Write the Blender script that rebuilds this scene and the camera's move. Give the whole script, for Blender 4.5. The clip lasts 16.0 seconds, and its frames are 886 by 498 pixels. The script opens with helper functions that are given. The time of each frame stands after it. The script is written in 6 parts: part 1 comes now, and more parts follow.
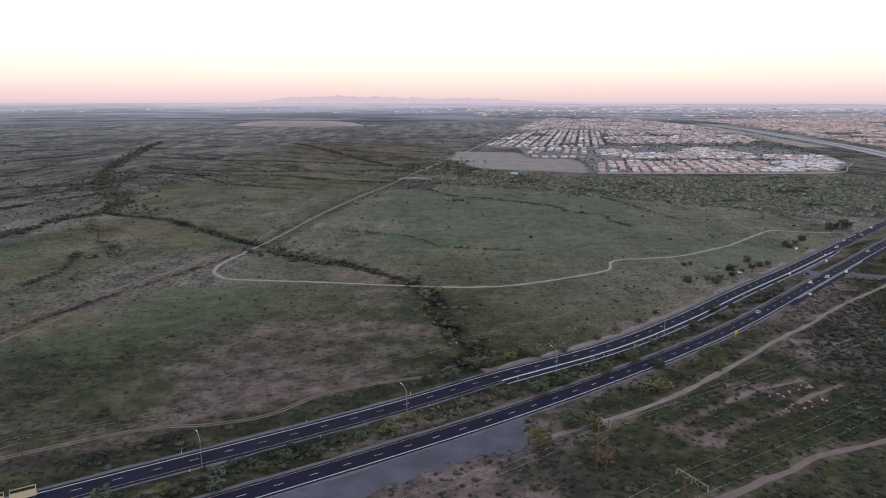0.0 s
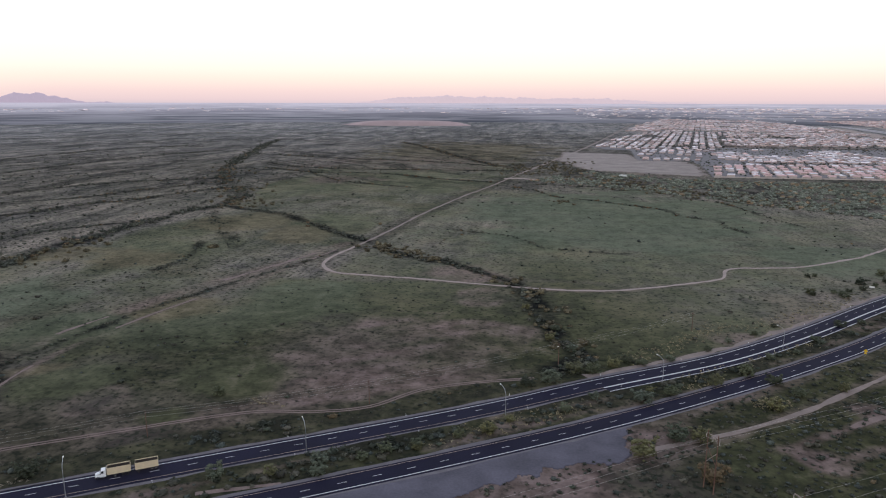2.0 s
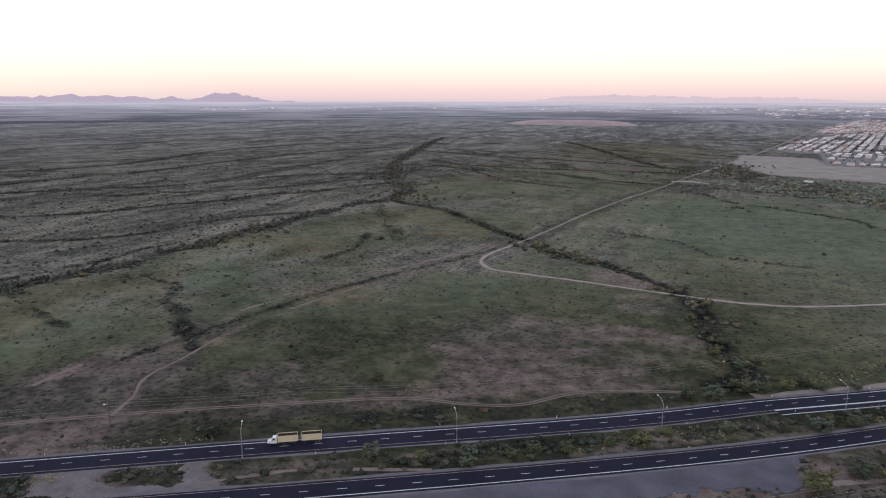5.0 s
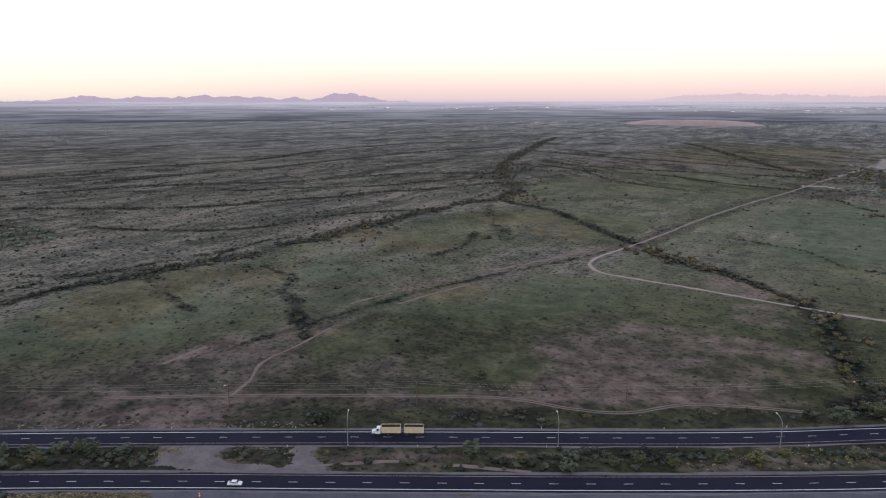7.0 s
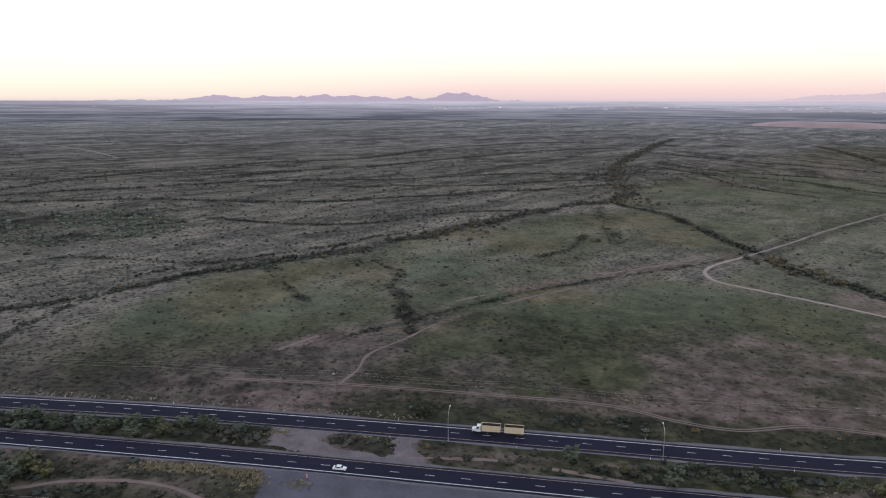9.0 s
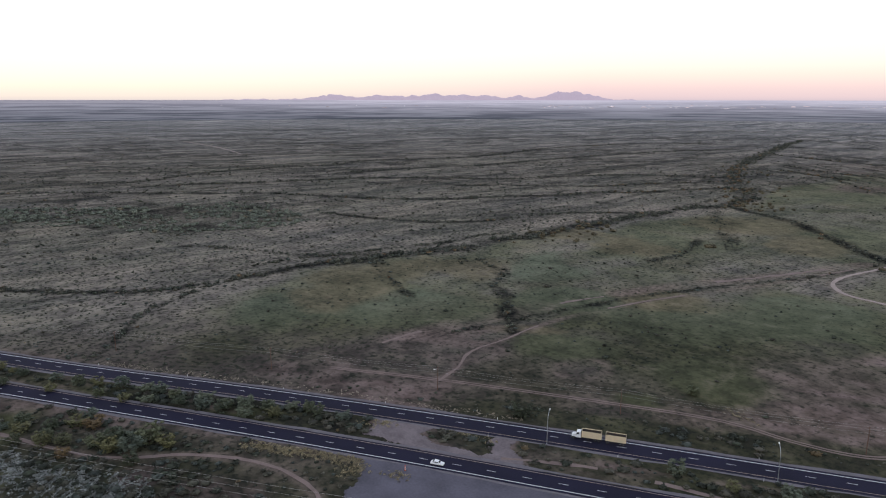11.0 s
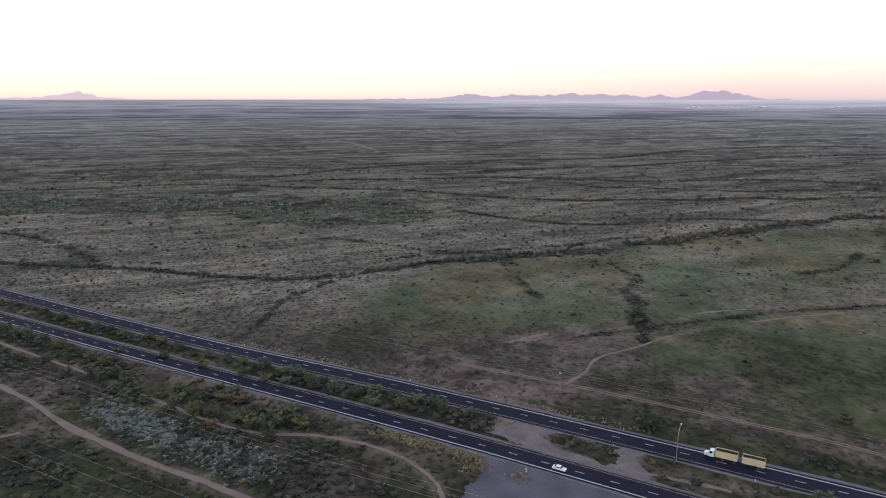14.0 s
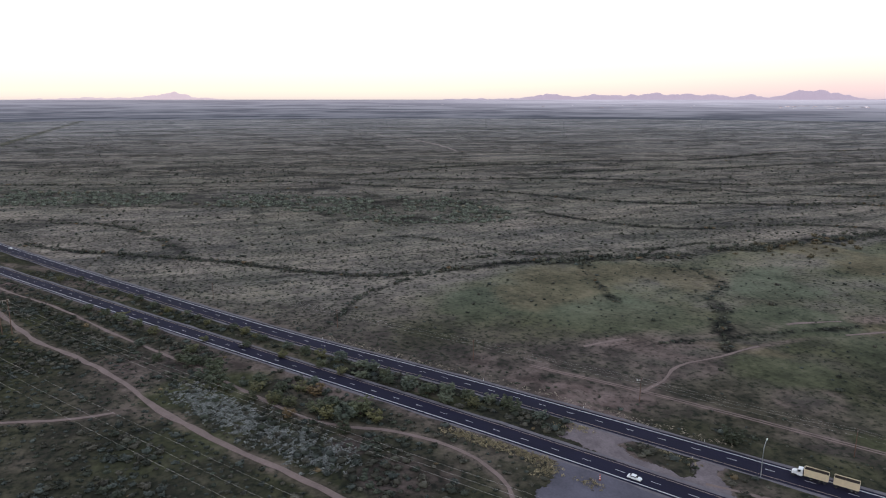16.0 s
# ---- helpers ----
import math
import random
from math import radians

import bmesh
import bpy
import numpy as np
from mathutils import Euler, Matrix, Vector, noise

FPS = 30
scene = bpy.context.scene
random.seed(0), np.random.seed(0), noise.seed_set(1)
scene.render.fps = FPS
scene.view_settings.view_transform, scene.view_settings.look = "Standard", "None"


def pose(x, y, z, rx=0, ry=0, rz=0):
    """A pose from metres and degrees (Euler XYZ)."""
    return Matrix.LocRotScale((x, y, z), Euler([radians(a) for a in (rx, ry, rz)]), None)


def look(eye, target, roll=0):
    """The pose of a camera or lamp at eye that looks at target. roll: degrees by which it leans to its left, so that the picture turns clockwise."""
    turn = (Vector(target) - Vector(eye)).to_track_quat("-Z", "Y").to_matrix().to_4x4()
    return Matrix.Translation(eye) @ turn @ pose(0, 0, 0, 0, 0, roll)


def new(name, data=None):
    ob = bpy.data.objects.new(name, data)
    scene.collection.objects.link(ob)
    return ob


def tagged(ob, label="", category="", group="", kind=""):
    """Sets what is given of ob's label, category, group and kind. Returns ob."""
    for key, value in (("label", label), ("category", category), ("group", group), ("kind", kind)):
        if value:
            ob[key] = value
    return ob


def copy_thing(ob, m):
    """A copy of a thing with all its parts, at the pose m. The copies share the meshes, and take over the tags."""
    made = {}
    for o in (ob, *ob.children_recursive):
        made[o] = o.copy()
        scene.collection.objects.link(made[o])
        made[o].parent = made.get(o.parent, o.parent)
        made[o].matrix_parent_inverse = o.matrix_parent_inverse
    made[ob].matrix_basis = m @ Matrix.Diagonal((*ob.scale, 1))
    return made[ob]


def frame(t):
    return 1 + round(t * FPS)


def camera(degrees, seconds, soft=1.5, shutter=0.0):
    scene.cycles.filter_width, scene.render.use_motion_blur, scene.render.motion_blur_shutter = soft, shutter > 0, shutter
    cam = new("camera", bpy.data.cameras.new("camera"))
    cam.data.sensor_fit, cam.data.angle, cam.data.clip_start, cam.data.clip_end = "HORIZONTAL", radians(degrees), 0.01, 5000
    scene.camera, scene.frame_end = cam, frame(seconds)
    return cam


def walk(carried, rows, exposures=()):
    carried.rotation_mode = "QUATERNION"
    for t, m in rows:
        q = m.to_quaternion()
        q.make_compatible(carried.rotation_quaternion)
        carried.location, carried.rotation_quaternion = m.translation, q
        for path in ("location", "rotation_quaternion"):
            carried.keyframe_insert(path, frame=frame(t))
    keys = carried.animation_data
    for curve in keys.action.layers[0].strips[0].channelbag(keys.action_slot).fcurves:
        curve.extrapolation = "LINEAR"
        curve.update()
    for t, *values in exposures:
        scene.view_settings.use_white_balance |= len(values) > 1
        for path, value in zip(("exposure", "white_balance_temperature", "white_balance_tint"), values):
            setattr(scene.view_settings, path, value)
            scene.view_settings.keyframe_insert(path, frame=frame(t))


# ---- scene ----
# Camera: a drone hovering about 123 m over the desert, panning to its left.
cam = camera(66.42, 16.0, 1.1)
# seconds, x, y, z, yaw, pitch, roll
PATH = [
    (0.0, 0.00, 0.00, 123.03, 0.002, -12.247, 0.047),
    (0.5, 0.15, 0.53, 122.90, 2.159, -12.250, 0.083),
    (1.0, -0.14, 0.77, 122.82, 4.415, -12.246, 0.107),
    (1.5, -0.30, 0.84, 122.72, 6.593, -12.246, 0.119),
    (2.0, -0.68, 0.69, 122.67, 8.864, -12.251, 0.133),
    (2.5, -0.93, 0.49, 122.69, 11.054, -12.277, 0.141),
    (3.0, -1.22, 0.18, 122.76, 13.323, -12.302, 0.162),
    (3.5, -1.29, -0.13, 122.77, 15.556, -12.325, 0.185),
    (4.0, -1.41, -0.41, 122.71, 17.823, -12.334, 0.213),
    (6.5, -0.85, -0.12, 122.21, 29.330, -12.363, -0.040),
    (7.0, -0.81, -0.43, 122.44, 31.680, -12.381, -0.015),
    (7.5, -0.60, -0.65, 122.66, 33.938, -12.400, -0.006),
    (8.0, -0.48, -0.85, 122.84, 36.263, -12.413, 0.019),
    (8.5, -0.19, -0.96, 122.89, 38.544, -12.421, 0.067),
    (9.0, -0.13, -1.30, 122.83, 40.918, -12.430, 0.113),
    (11.5, -0.35, -0.88, 122.67, 52.199, -12.516, 0.033),
    (12.0, -0.56, -1.22, 122.61, 54.342, -12.517, 0.055),
    (12.5, -0.47, -1.10, 122.54, 56.158, -12.523, 0.055),
    (13.0, -0.37, -1.12, 122.60, 57.852, -12.529, 0.035),
    (13.5, -0.34, -1.17, 122.71, 59.479, -12.536, 0.018),
    (14.0, -0.46, -1.26, 122.77, 61.137, -12.552, 0.021),
    (14.5, -0.43, -1.20, 122.82, 62.745, -12.572, 0.016),
    (15.0, -0.66, -1.26, 122.77, 64.411, -12.566, -0.006),
    (15.5, -0.78, -1.15, 122.57, 66.027, -12.567, -0.006),
    (16.0, -1.03, -1.23, 122.40, 67.708, -12.548, -0.001),
]
walk(cam, [(t, pose(x, y, z, 90 + pitch, 0, yaw) @ pose(0, 0, 0, 0, 0, roll)) for t, x, y, z, yaw, pitch, roll in PATH],
     [(0.0, -0.03), (9.0, -0.03), (12.5, 0.03), (16.0, 0.08)])

# ---- light: a clear sky just after sundown ----
EYE_Z = 123.0
GLOW_AZ = radians(150)      # the sun has set behind, to the left
world = bpy.data.worlds.new("world")
scene.world = world
world.use_nodes = True
wn, wl = world.node_tree.nodes, world.node_tree.links
wn.clear()
w_out = wn.new("ShaderNodeOutputWorld")
w_bg = wn.new("ShaderNodeBackground")
w_geo = wn.new("ShaderNodeTexCoord")
w_sep = wn.new("ShaderNodeSeparateXYZ")
w_ramp = wn.new("ShaderNodeValToRGB")
w_map = wn.new("ShaderNodeMapRange")
w_sky = wn.new("ShaderNodeTexSky")
w_add = wn.new("ShaderNodeVectorMath")
w_mul = wn.new("ShaderNodeVectorMath")
w_sky.sky_type, w_sky.sun_disc = "NISHITA", False
w_sky.sun_elevation, w_sky.sun_rotation = radians(1.0), -GLOW_AZ
wl.new(w_geo.outputs["Generated"], w_sep.inputs[0])
wl.new(w_sep.outputs["Z"], w_map.inputs["Value"])
w_map.inputs["From Min"].default_value, w_map.inputs["From Max"].default_value = -0.02, 1.0
w_pow = wn.new("ShaderNodeMath")
w_pow.operation, w_pow.inputs[1].default_value = "POWER", 0.5
wl.new(w_map.outputs[0], w_pow.inputs[0])
wl.new(w_pow.outputs[0], w_ramp.inputs["Fac"])
# belt of Venus: grey-violet at the horizon, rose, straw yellow, white, then dim blue overhead
stops = [(0.0, (0.40, 0.38, 0.45)), (0.118, (0.61, 0.54, 0.62)), (0.150, (0.86, 0.67, 0.69)), (0.185, (0.97, 0.75, 0.73)),
         (0.225, (1.05, 0.91, 0.81)), (0.27, (1.12, 1.07, 0.96)), (0.34, (1.15, 1.14, 1.10)), (0.50, (1.06, 1.07, 1.12)), (0.72, (0.82, 0.88, 1.02)), (1.0, (0.56, 0.64, 0.82))]
els = w_ramp.color_ramp.elements
while len(els) < len(stops):
    els.new(0.5)
for e, (p, c) in zip(els, stops):
    e.position, e.color = p, (*c, 1)
w_mul.operation, w_mul.inputs[1].default_value = "MULTIPLY", (0.03, 0.03, 0.03)
wl.new(w_sky.outputs[0], w_mul.inputs[0])
# towards the west the rose gives way to straw
w_west, w_mix, w_straw = wn.new("ShaderNodeMapRange"), wn.new("ShaderNodeMix"), wn.new("ShaderNodeValToRGB")
w_west.inputs["From Min"].default_value, w_west.inputs["From Max"].default_value = -0.62, -0.96
wl.new(w_sep.outputs["X"], w_west.inputs["Value"])
straw = [(0.0, (0.40, 0.38, 0.45)), (0.118, (0.74, 0.64, 0.66)), (0.150, (0.98, 0.86, 0.76)), (0.185, (1.05, 0.98, 0.82)), (0.225, (1.11, 1.06, 0.93)), (0.27, (1.14, 1.10, 1.03)), (0.34, (1.15, 1.14, 1.10)), (0.50, (1.06, 1.07, 1.12)), (0.72, (0.82, 0.88, 1.02)), (1.0, (0.56, 0.64, 0.82))]
els = w_straw.color_ramp.elements
while len(els) < len(straw):
    els.new(0.5)
for e, (p, c) in zip(els, straw):
    e.position, e.color = p, (*c, 1)
wl.new(w_pow.outputs[0], w_straw.inputs["Fac"])
w_mix.data_type = "RGBA"
wl.new(w_west.outputs[0], w_mix.inputs[0])
wl.new(w_ramp.outputs["Color"], w_mix.inputs[6])
wl.new(w_straw.outputs["Color"], w_mix.inputs[7])
wl.new(w_mix.outputs[2], w_add.inputs[0])
wl.new(w_mul.outputs[0], w_add.inputs[1])
wl.new(w_add.outputs[0], w_bg.inputs["Color"])
w_bg.inputs["Strength"].default_value = 1.0
wl.new(w_bg.outputs[0], w_out.inputs[0])
glow = new("sun", bpy.data.lights.new("sun", "SUN"))
glow.data.energy, glow.data.angle, glow.data.color = 0.25, radians(40), (1.0, 0.86, 0.74)
glow.matrix_world = look((-math.sin(GLOW_AZ) * 100, math.cos(GLOW_AZ) * 100, 55), (0, 0, 0))

# ---- small tools ----
rng = np.random.default_rng(7)


def vnoise(x, y, size, seed=0):
    """Smooth noise from 0 to 1 over cells of that many metres."""
    x, y = np.asarray(x, float) / size, np.asarray(y, float) / size
    ix, iy = np.floor(x).astype(np.int64), np.floor(y).astype(np.int64)
    fx, fy = x - ix, y - iy
    fx, fy = fx * fx * (3 - 2 * fx), fy * fy * (3 - 2 * fy)

    def h(a, b):
        n = (a * 374761393 + b * 668265263 + seed * 974711) & 0xFFFFFFFF
        n = ((n ^ (n >> 13)) * 1274126177) & 0xFFFFFFFF
        return ((n ^ (n >> 16)) & 0xFFFF) / 65535.0
    return (h(ix, iy) * (1 - fx) + h(ix + 1, iy) * fx) * (1 - fy) + (h(ix, iy + 1) * (1 - fx) + h(ix + 1, iy + 1) * fx) * fy


def fnoise(x, y, size, seed=0):
    return (vnoise(x, y, size, seed) * 4 + vnoise(x, y, size / 2.1, seed + 5) * 2 + vnoise(x, y, size / 4.3, seed + 9)) / 7


def step(a, b, v):
    t = np.clip((np.asarray(v, float) - a) / (b - a), 0, 1)
    return t * t * (3 - 2 * t)


FLAT, SPAN = 2000.0, 2700.0


def warp(x, y):
    """The plain climbs gently beyond 2 km: the map's far distances draw in and rise."""
    x, y = np.asarray(x, float), np.asarray(y, float)
    dist = np.maximum(np.hypot(x, y), 1e-6)
    r = np.where(dist < FLAT, dist, FLAT + SPAN * (1 - np.exp(-(dist - FLAT) / SPAN)))
    return x * r / dist, y * r / dist, EYE_Z * (1 - r / dist)


def spline(points, gap=6.0):
    """A smooth line through points, sampled about every gap metres."""
    p = np.array(points, float)
    p = np.vstack([2 * p[0] - p[1], p, 2 * p[-1] - p[-2]])
    out = []
    for a, b, c, d in zip(p[:-3], p[1:-2], p[2:-1], p[3:]):
        n = max(2, int(np.hypot(*(c - b)) / gap))
        t = np.linspace(0, 1, n, endpoint=False)[:, None]
        out.append(0.5 * (2 * b + (c - a) * t + (2 * a - 5 * b + 4 * c - d) * t ** 2 + (3 * b - a - 3 * c + d) * t ** 3))
    return np.vstack([*out, p[-2:-1]])


def normals(line):
    d = np.gradient(line, axis=0)
    d /= np.linalg.norm(d, axis=1)[:, None]
    return np.stack([-d[:, 1], d[:, 0]], -1)


def away(x, y, line):
    """The distance of points from a line of points."""
    x, y = np.asarray(x, float), np.asarray(y, float)
    best = np.full(x.shape, 1e9)
    for k in range(0, len(line) - 1, 8):
        piece = line[k:k + 9]
        lo, hi = piece.min(0) - 60, piece.max(0) + 60
        near = np.where((x > lo[0]) & (x < hi[0]) & (y > lo[1]) & (y < hi[1]))
        px, py, b = x[near], y[near], best[near]
        if not len(px):
            continue
        for (ax, ay), (bx, by) in zip(piece[:-1], piece[1:]):
            dx, dy = bx - ax, by - ay
            t = np.clip(((px - ax) * dx + (py - ay) * dy) / (dx * dx + dy * dy + 1e-9), 0, 1)
            b = np.minimum(b, np.hypot(px - ax - t * dx, py - ay - t * dy))
        best[near] = b
    return best


def inside(x, y, poly):
    x, y = np.asarray(x, float), np.asarray(y, float)
    hit = np.zeros(x.shape, bool)
    for (ax, ay), (bx, by) in zip(poly, poly[1:] + poly[:1]):
        cut = ((ay > y) != (by > y)) & (x < (bx - ax) * (y - ay) / (by - ay + 1e-12) + ax)
        hit ^= cut
    return hit


def mesh_from(name, verts, faces, material, smooth=False):
    me = bpy.data.meshes.new(name)
    me.from_pydata([tuple(v) for v in verts], [], [tuple(f) for f in faces])
    me.materials.append(material)
    if smooth:
        me.shade_smooth()
    return me


def big_mesh(name, verts, tris, material, tint=None):
    """A mesh of many triangles from arrays, with a colour for each corner point."""
    me = bpy.data.meshes.new(name)
    me.vertices.add(len(verts))
    me.vertices.foreach_set("co", np.ascontiguousarray(verts, np.float32).ravel())
    me.loops.add(tris.size)
    me.loops.foreach_set("vertex_index", np.ascontiguousarray(tris, np.int32).ravel())
    n = tris.shape[1]
    me.polygons.add(len(tris))
    me.polygons.foreach_set("loop_start", np.arange(0, tris.size, n, dtype=np.int32))
    me.update(calc_edges=True)
    if tint is not None:
        at = me.color_attributes.new("tint", "FLOAT_COLOR", "POINT")
        at.data.foreach_set("color", np.ascontiguousarray(tint, np.float32).ravel())
    me.materials.append(material)
    return me


def part(name, bm, material, parent, label=""):
    me = bpy.data.meshes.new(name)
    bm.to_mesh(me)
    bm.free()
    me.materials.append(material)
    ob = new(name, me)
    ob.parent = parent
    return tagged(ob, label)


def box(bm, x0, x1, y0, y1, z0, z1, bevel=0.0):
    vs = bmesh.ops.create_cube(bm, size=1, matrix=Matrix.Translation(((x0 + x1) / 2, (y0 + y1) / 2, (z0 + z1) / 2)) @ Matrix.Diagonal((x1 - x0, y1 - y0, z1 - z0, 1)))["verts"]
    if bevel:
        bmesh.ops.bevel(bm, geom=list({e for v in vs for e in v.link_edges}), offset=bevel, segments=2, affect="EDGES", profile=0.7)
    return bm


def tube(bm, a, b, r0, r1, sides=8):
    """A tapered rod from a to b."""
    a, b = Vector(a), Vector(b)
    q = (b - a).to_track_quat("Z", "Y").to_matrix().to_4x4()
    bmesh.ops.create_cone(bm, cap_ends=True, segments=sides, radius1=r0, radius2=r1, depth=(b - a).length, matrix=Matrix.Translation((a + b) / 2) @ q)
    return bm


# ---- materials ----
def shader(name):
    m = bpy.data.materials.new(name)
    m.use_nodes = True
    nt = m.node_tree
    return m, nt.nodes, nt.links, nt.nodes["Principled BSDF"]


def noise_node(n, l, scale, detail=4.0, coords=None, rough=0.55):
    t = n.new("ShaderNodeTexNoise")
    t.inputs["Scale"].default_value, t.inputs["Detail"].default_value, t.inputs["Roughness"].default_value = scale, detail, rough
    if coords:
        l.new(coords, t.inputs["Vector"])
    return t


def mix(n, l, fac, a, b, mode="MIX"):
    m = n.new("ShaderNodeMix")
    m.data_type, m.blend_type = "RGBA", mode
    for sock, v in ((m.inputs[0], fac), (m.inputs[6], a), (m.inputs[7], b)):
        if hasattr(v, "is_output"):
            l.new(v, sock)
        elif isinstance(v, (int, float)):
            sock.default_value = v
        else:
            sock.default_value = (*v, 1)
    return m.outputs[2]


def ramp(n, l, fac, a, b, ca=(0, 0, 0), cb=(1, 1, 1)):
    r = n.new("ShaderNodeValToRGB")
    r.color_ramp.elements[0].position, r.color_ramp.elements[1].position = a, b
    r.color_ramp.elements[0].color, r.color_ramp.elements[1].color = (*ca, 1), (*cb, 1)
    l.new(fac, r.inputs["Fac"])
    return r.outputs["Color"]


def bump(n, l, bsdf, height, strength, distance):
    b = n.new("ShaderNodeBump")
    b.inputs["Strength"].default_value, b.inputs["Distance"].default_value = strength, distance
    l.new(height, b.inputs["Height"])
    l.new(b.outputs[0], bsdf.inputs["Normal"])


def surface(name, colour, rough=0.8, vary=0.25, scale=0.6, fine=6.0, metal=0.0, relief=0.0, spec=0.3):
    """A plain surface with stains at one scale and grain at another."""
    m, n, l, p = shader(name)
    co = n.new("ShaderNodeTexCoord").outputs["Object"]
    a = noise_node(n, l, scale, 4, co)
    b = noise_node(n, l, fine, 3, co)
    dark, light = tuple(c * (1 - vary) for c in colour), tuple(min(1, c * (1 + vary)) for c in colour)
    c1 = ramp(n, l, a.outputs["Fac"], 0.3, 0.7, dark, light)
    c2 = mix(n, l, 0.35, c1, ramp(n, l, b.outputs["Fac"], 0.3, 0.7, dark, light))
    l.new(c2, p.inputs["Base Color"])
    p.inputs["Roughness"].default_value, p.inputs["Metallic"].default_value = rough, metal
    p.inputs["Specular IOR Level"].default_value = spec
    if relief:
        bump(n, l, p, b.outputs["Fac"], 0.6, relief)
    return m


def ground_material():
    """Soil, grass, grey scrub, dark litter, painted brush shade and haze, mixed by the land's cover."""
    m, n, l, p = shader("desert_ground")
    at = n.new("ShaderNodeAttribute")
    at.attribute_name = "tint"
    sep = n.new("ShaderNodeSeparateColor")
    l.new(at.outputs["Color"], sep.inputs[0])
    co = n.new("ShaderNodeTexCoord").outputs["Object"]
    big, mid = noise_node(n, l, 0.014, 5, co, 0.6), noise_node(n, l, 0.075, 6, co, 0.68)
    tuft, fine = noise_node(n, l, 0.33, 5, co, 0.62), noise_node(n, l, 1.3, 4, co, 0.65)
    soil = mix(n, l, ramp(n, l, mid.outputs["Fac"], 0.38, 0.62), (0.104, 0.075, 0.070), (0.205, 0.156, 0.148))
    soil = mix(n, l, ramp(n, l, tuft.outputs["Fac"], 0.55, 0.68), soil, (0.050, 0.047, 0.038))
    soil = mix(n, l, at.outputs["Alpha"], soil, mix(n, l, ramp(n, l, tuft.outputs["Fac"], 0.40, 0.62), (0.222, 0.176, 0.152), (0.128, 0.106, 0.092)))
    grass = mix(n, l, ramp(n, l, mid.outputs["Fac"], 0.40, 0.60), (0.032, 0.036, 0.020), (0.073, 0.074, 0.041))
    grass = mix(n, l, ramp(n, l, tuft.outputs["Fac"], 0.52, 0.66), grass, (0.024, 0.030, 0.019))
    grass = mix(n, l, ramp(n, l, fine.outputs["Fac"], 0.55, 0.75), grass, (0.078, 0.077, 0.052))
    scrub = mix(n, l, ramp(n, l, mid.outputs["Fac"], 0.38, 0.62), (0.050, 0.043, 0.039), (0.094, 0.081, 0.072))
    scrub = mix(n, l, ramp(n, l, tuft.outputs["Fac"], 0.50, 0.60), scrub, (0.036, 0.038, 0.031))
    pale = mix(n, l, ramp(n, l, mid.outputs["Fac"], 0.38, 0.62), (0.126, 0.115, 0.106), (0.238, 0.214, 0.196))
    pale = mix(n, l, ramp(n, l, tuft.outputs["Fac"], 0.52, 0.60), pale, (0.056, 0.057, 0.046))
    sward = mix(n, l, ramp(n, l, mid.outputs["Fac"], 0.36, 0.64), (0.095, 0.103, 0.070), (0.160, 0.160, 0.107))
    sward = mix(n, l, ramp(n, l, big.outputs["Fac"], 0.50, 0.70), sward, (0.165, 0.152, 0.108))
    sward = mix(n, l, ramp(n, l, tuft.outputs["Fac"], 0.56, 0.64), sward, (0.058, 0.066, 0.046))

    def patchy(channel, width, source, less=0.0):
        s = n.new("ShaderNodeMath")
        s.operation = "MULTIPLY_ADD"
        l.new(source.outputs["Fac"], s.inputs[0])
        s.inputs[1].default_value, s.inputs[2].default_value = width, -width / 2 - less
        a = n.new("ShaderNodeMath")
        a.operation, a.use_clamp = "ADD", True
        l.new(s.outputs[0], a.inputs[0])
        l.new(channel, a.inputs[1])
        return a.outputs[0]
    # Alpha above 1: distance haze painted as a paler blue-grey ground colour
    far_haze = n.new("ShaderNodeMath")
    far_haze.operation, far_haze.use_clamp, far_haze.inputs[1].default_value = "SUBTRACT", True, 1.0
    l.new(at.outputs["Alpha"], far_haze.inputs[0])
    haze_grey = mix(n, l, ramp(n, l, tuft.outputs["Fac"], 0.46, 0.60), mix(n, l, ramp(n, l, mid.outputs["Fac"], 0.38, 0.62), (0.250, 0.248, 0.258), (0.390, 0.372, 0.372)), (0.160, 0.160, 0.168))
    pale = mix(n, l, far_haze.outputs[0], pale, haze_grey)
    gr = n.new("ShaderNodeAttribute")
    gr.attribute_name = "growth"
    kind = n.new("ShaderNodeSeparateColor")
    l.new(gr.outputs["Color"], kind.inputs[0])
    turn = n.new("ShaderNodeMapping")
    l.new(co, turn.inputs["Vector"])
    turn.inputs["Rotation"].default_value, turn.inputs["Scale"].default_value = (0, 0, radians(26)), (1.0, 0.16, 1.0)
    long, thin = noise_node(n, l, 0.022, 4, turn.outputs[0], 0.6), noise_node(n, l, 0.11, 4, turn.outputs[0], 0.6)
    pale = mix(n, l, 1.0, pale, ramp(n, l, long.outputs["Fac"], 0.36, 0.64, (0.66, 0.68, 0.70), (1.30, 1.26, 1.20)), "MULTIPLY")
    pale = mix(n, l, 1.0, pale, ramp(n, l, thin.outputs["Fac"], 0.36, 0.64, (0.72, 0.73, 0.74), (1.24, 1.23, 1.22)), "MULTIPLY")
    lush = mix(n, l, ramp(n, l, mid.outputs["Fac"], 0.36, 0.64), (0.049, 0.054, 0.029), (0.098, 0.100, 0.058))
    lush = mix(n, l, at.outputs["Alpha"], lush, mix(n, l, ramp(n, l, mid.outputs["Fac"], 0.36, 0.64), (0.084, 0.104, 0.076), (0.142, 0.160, 0.118)))
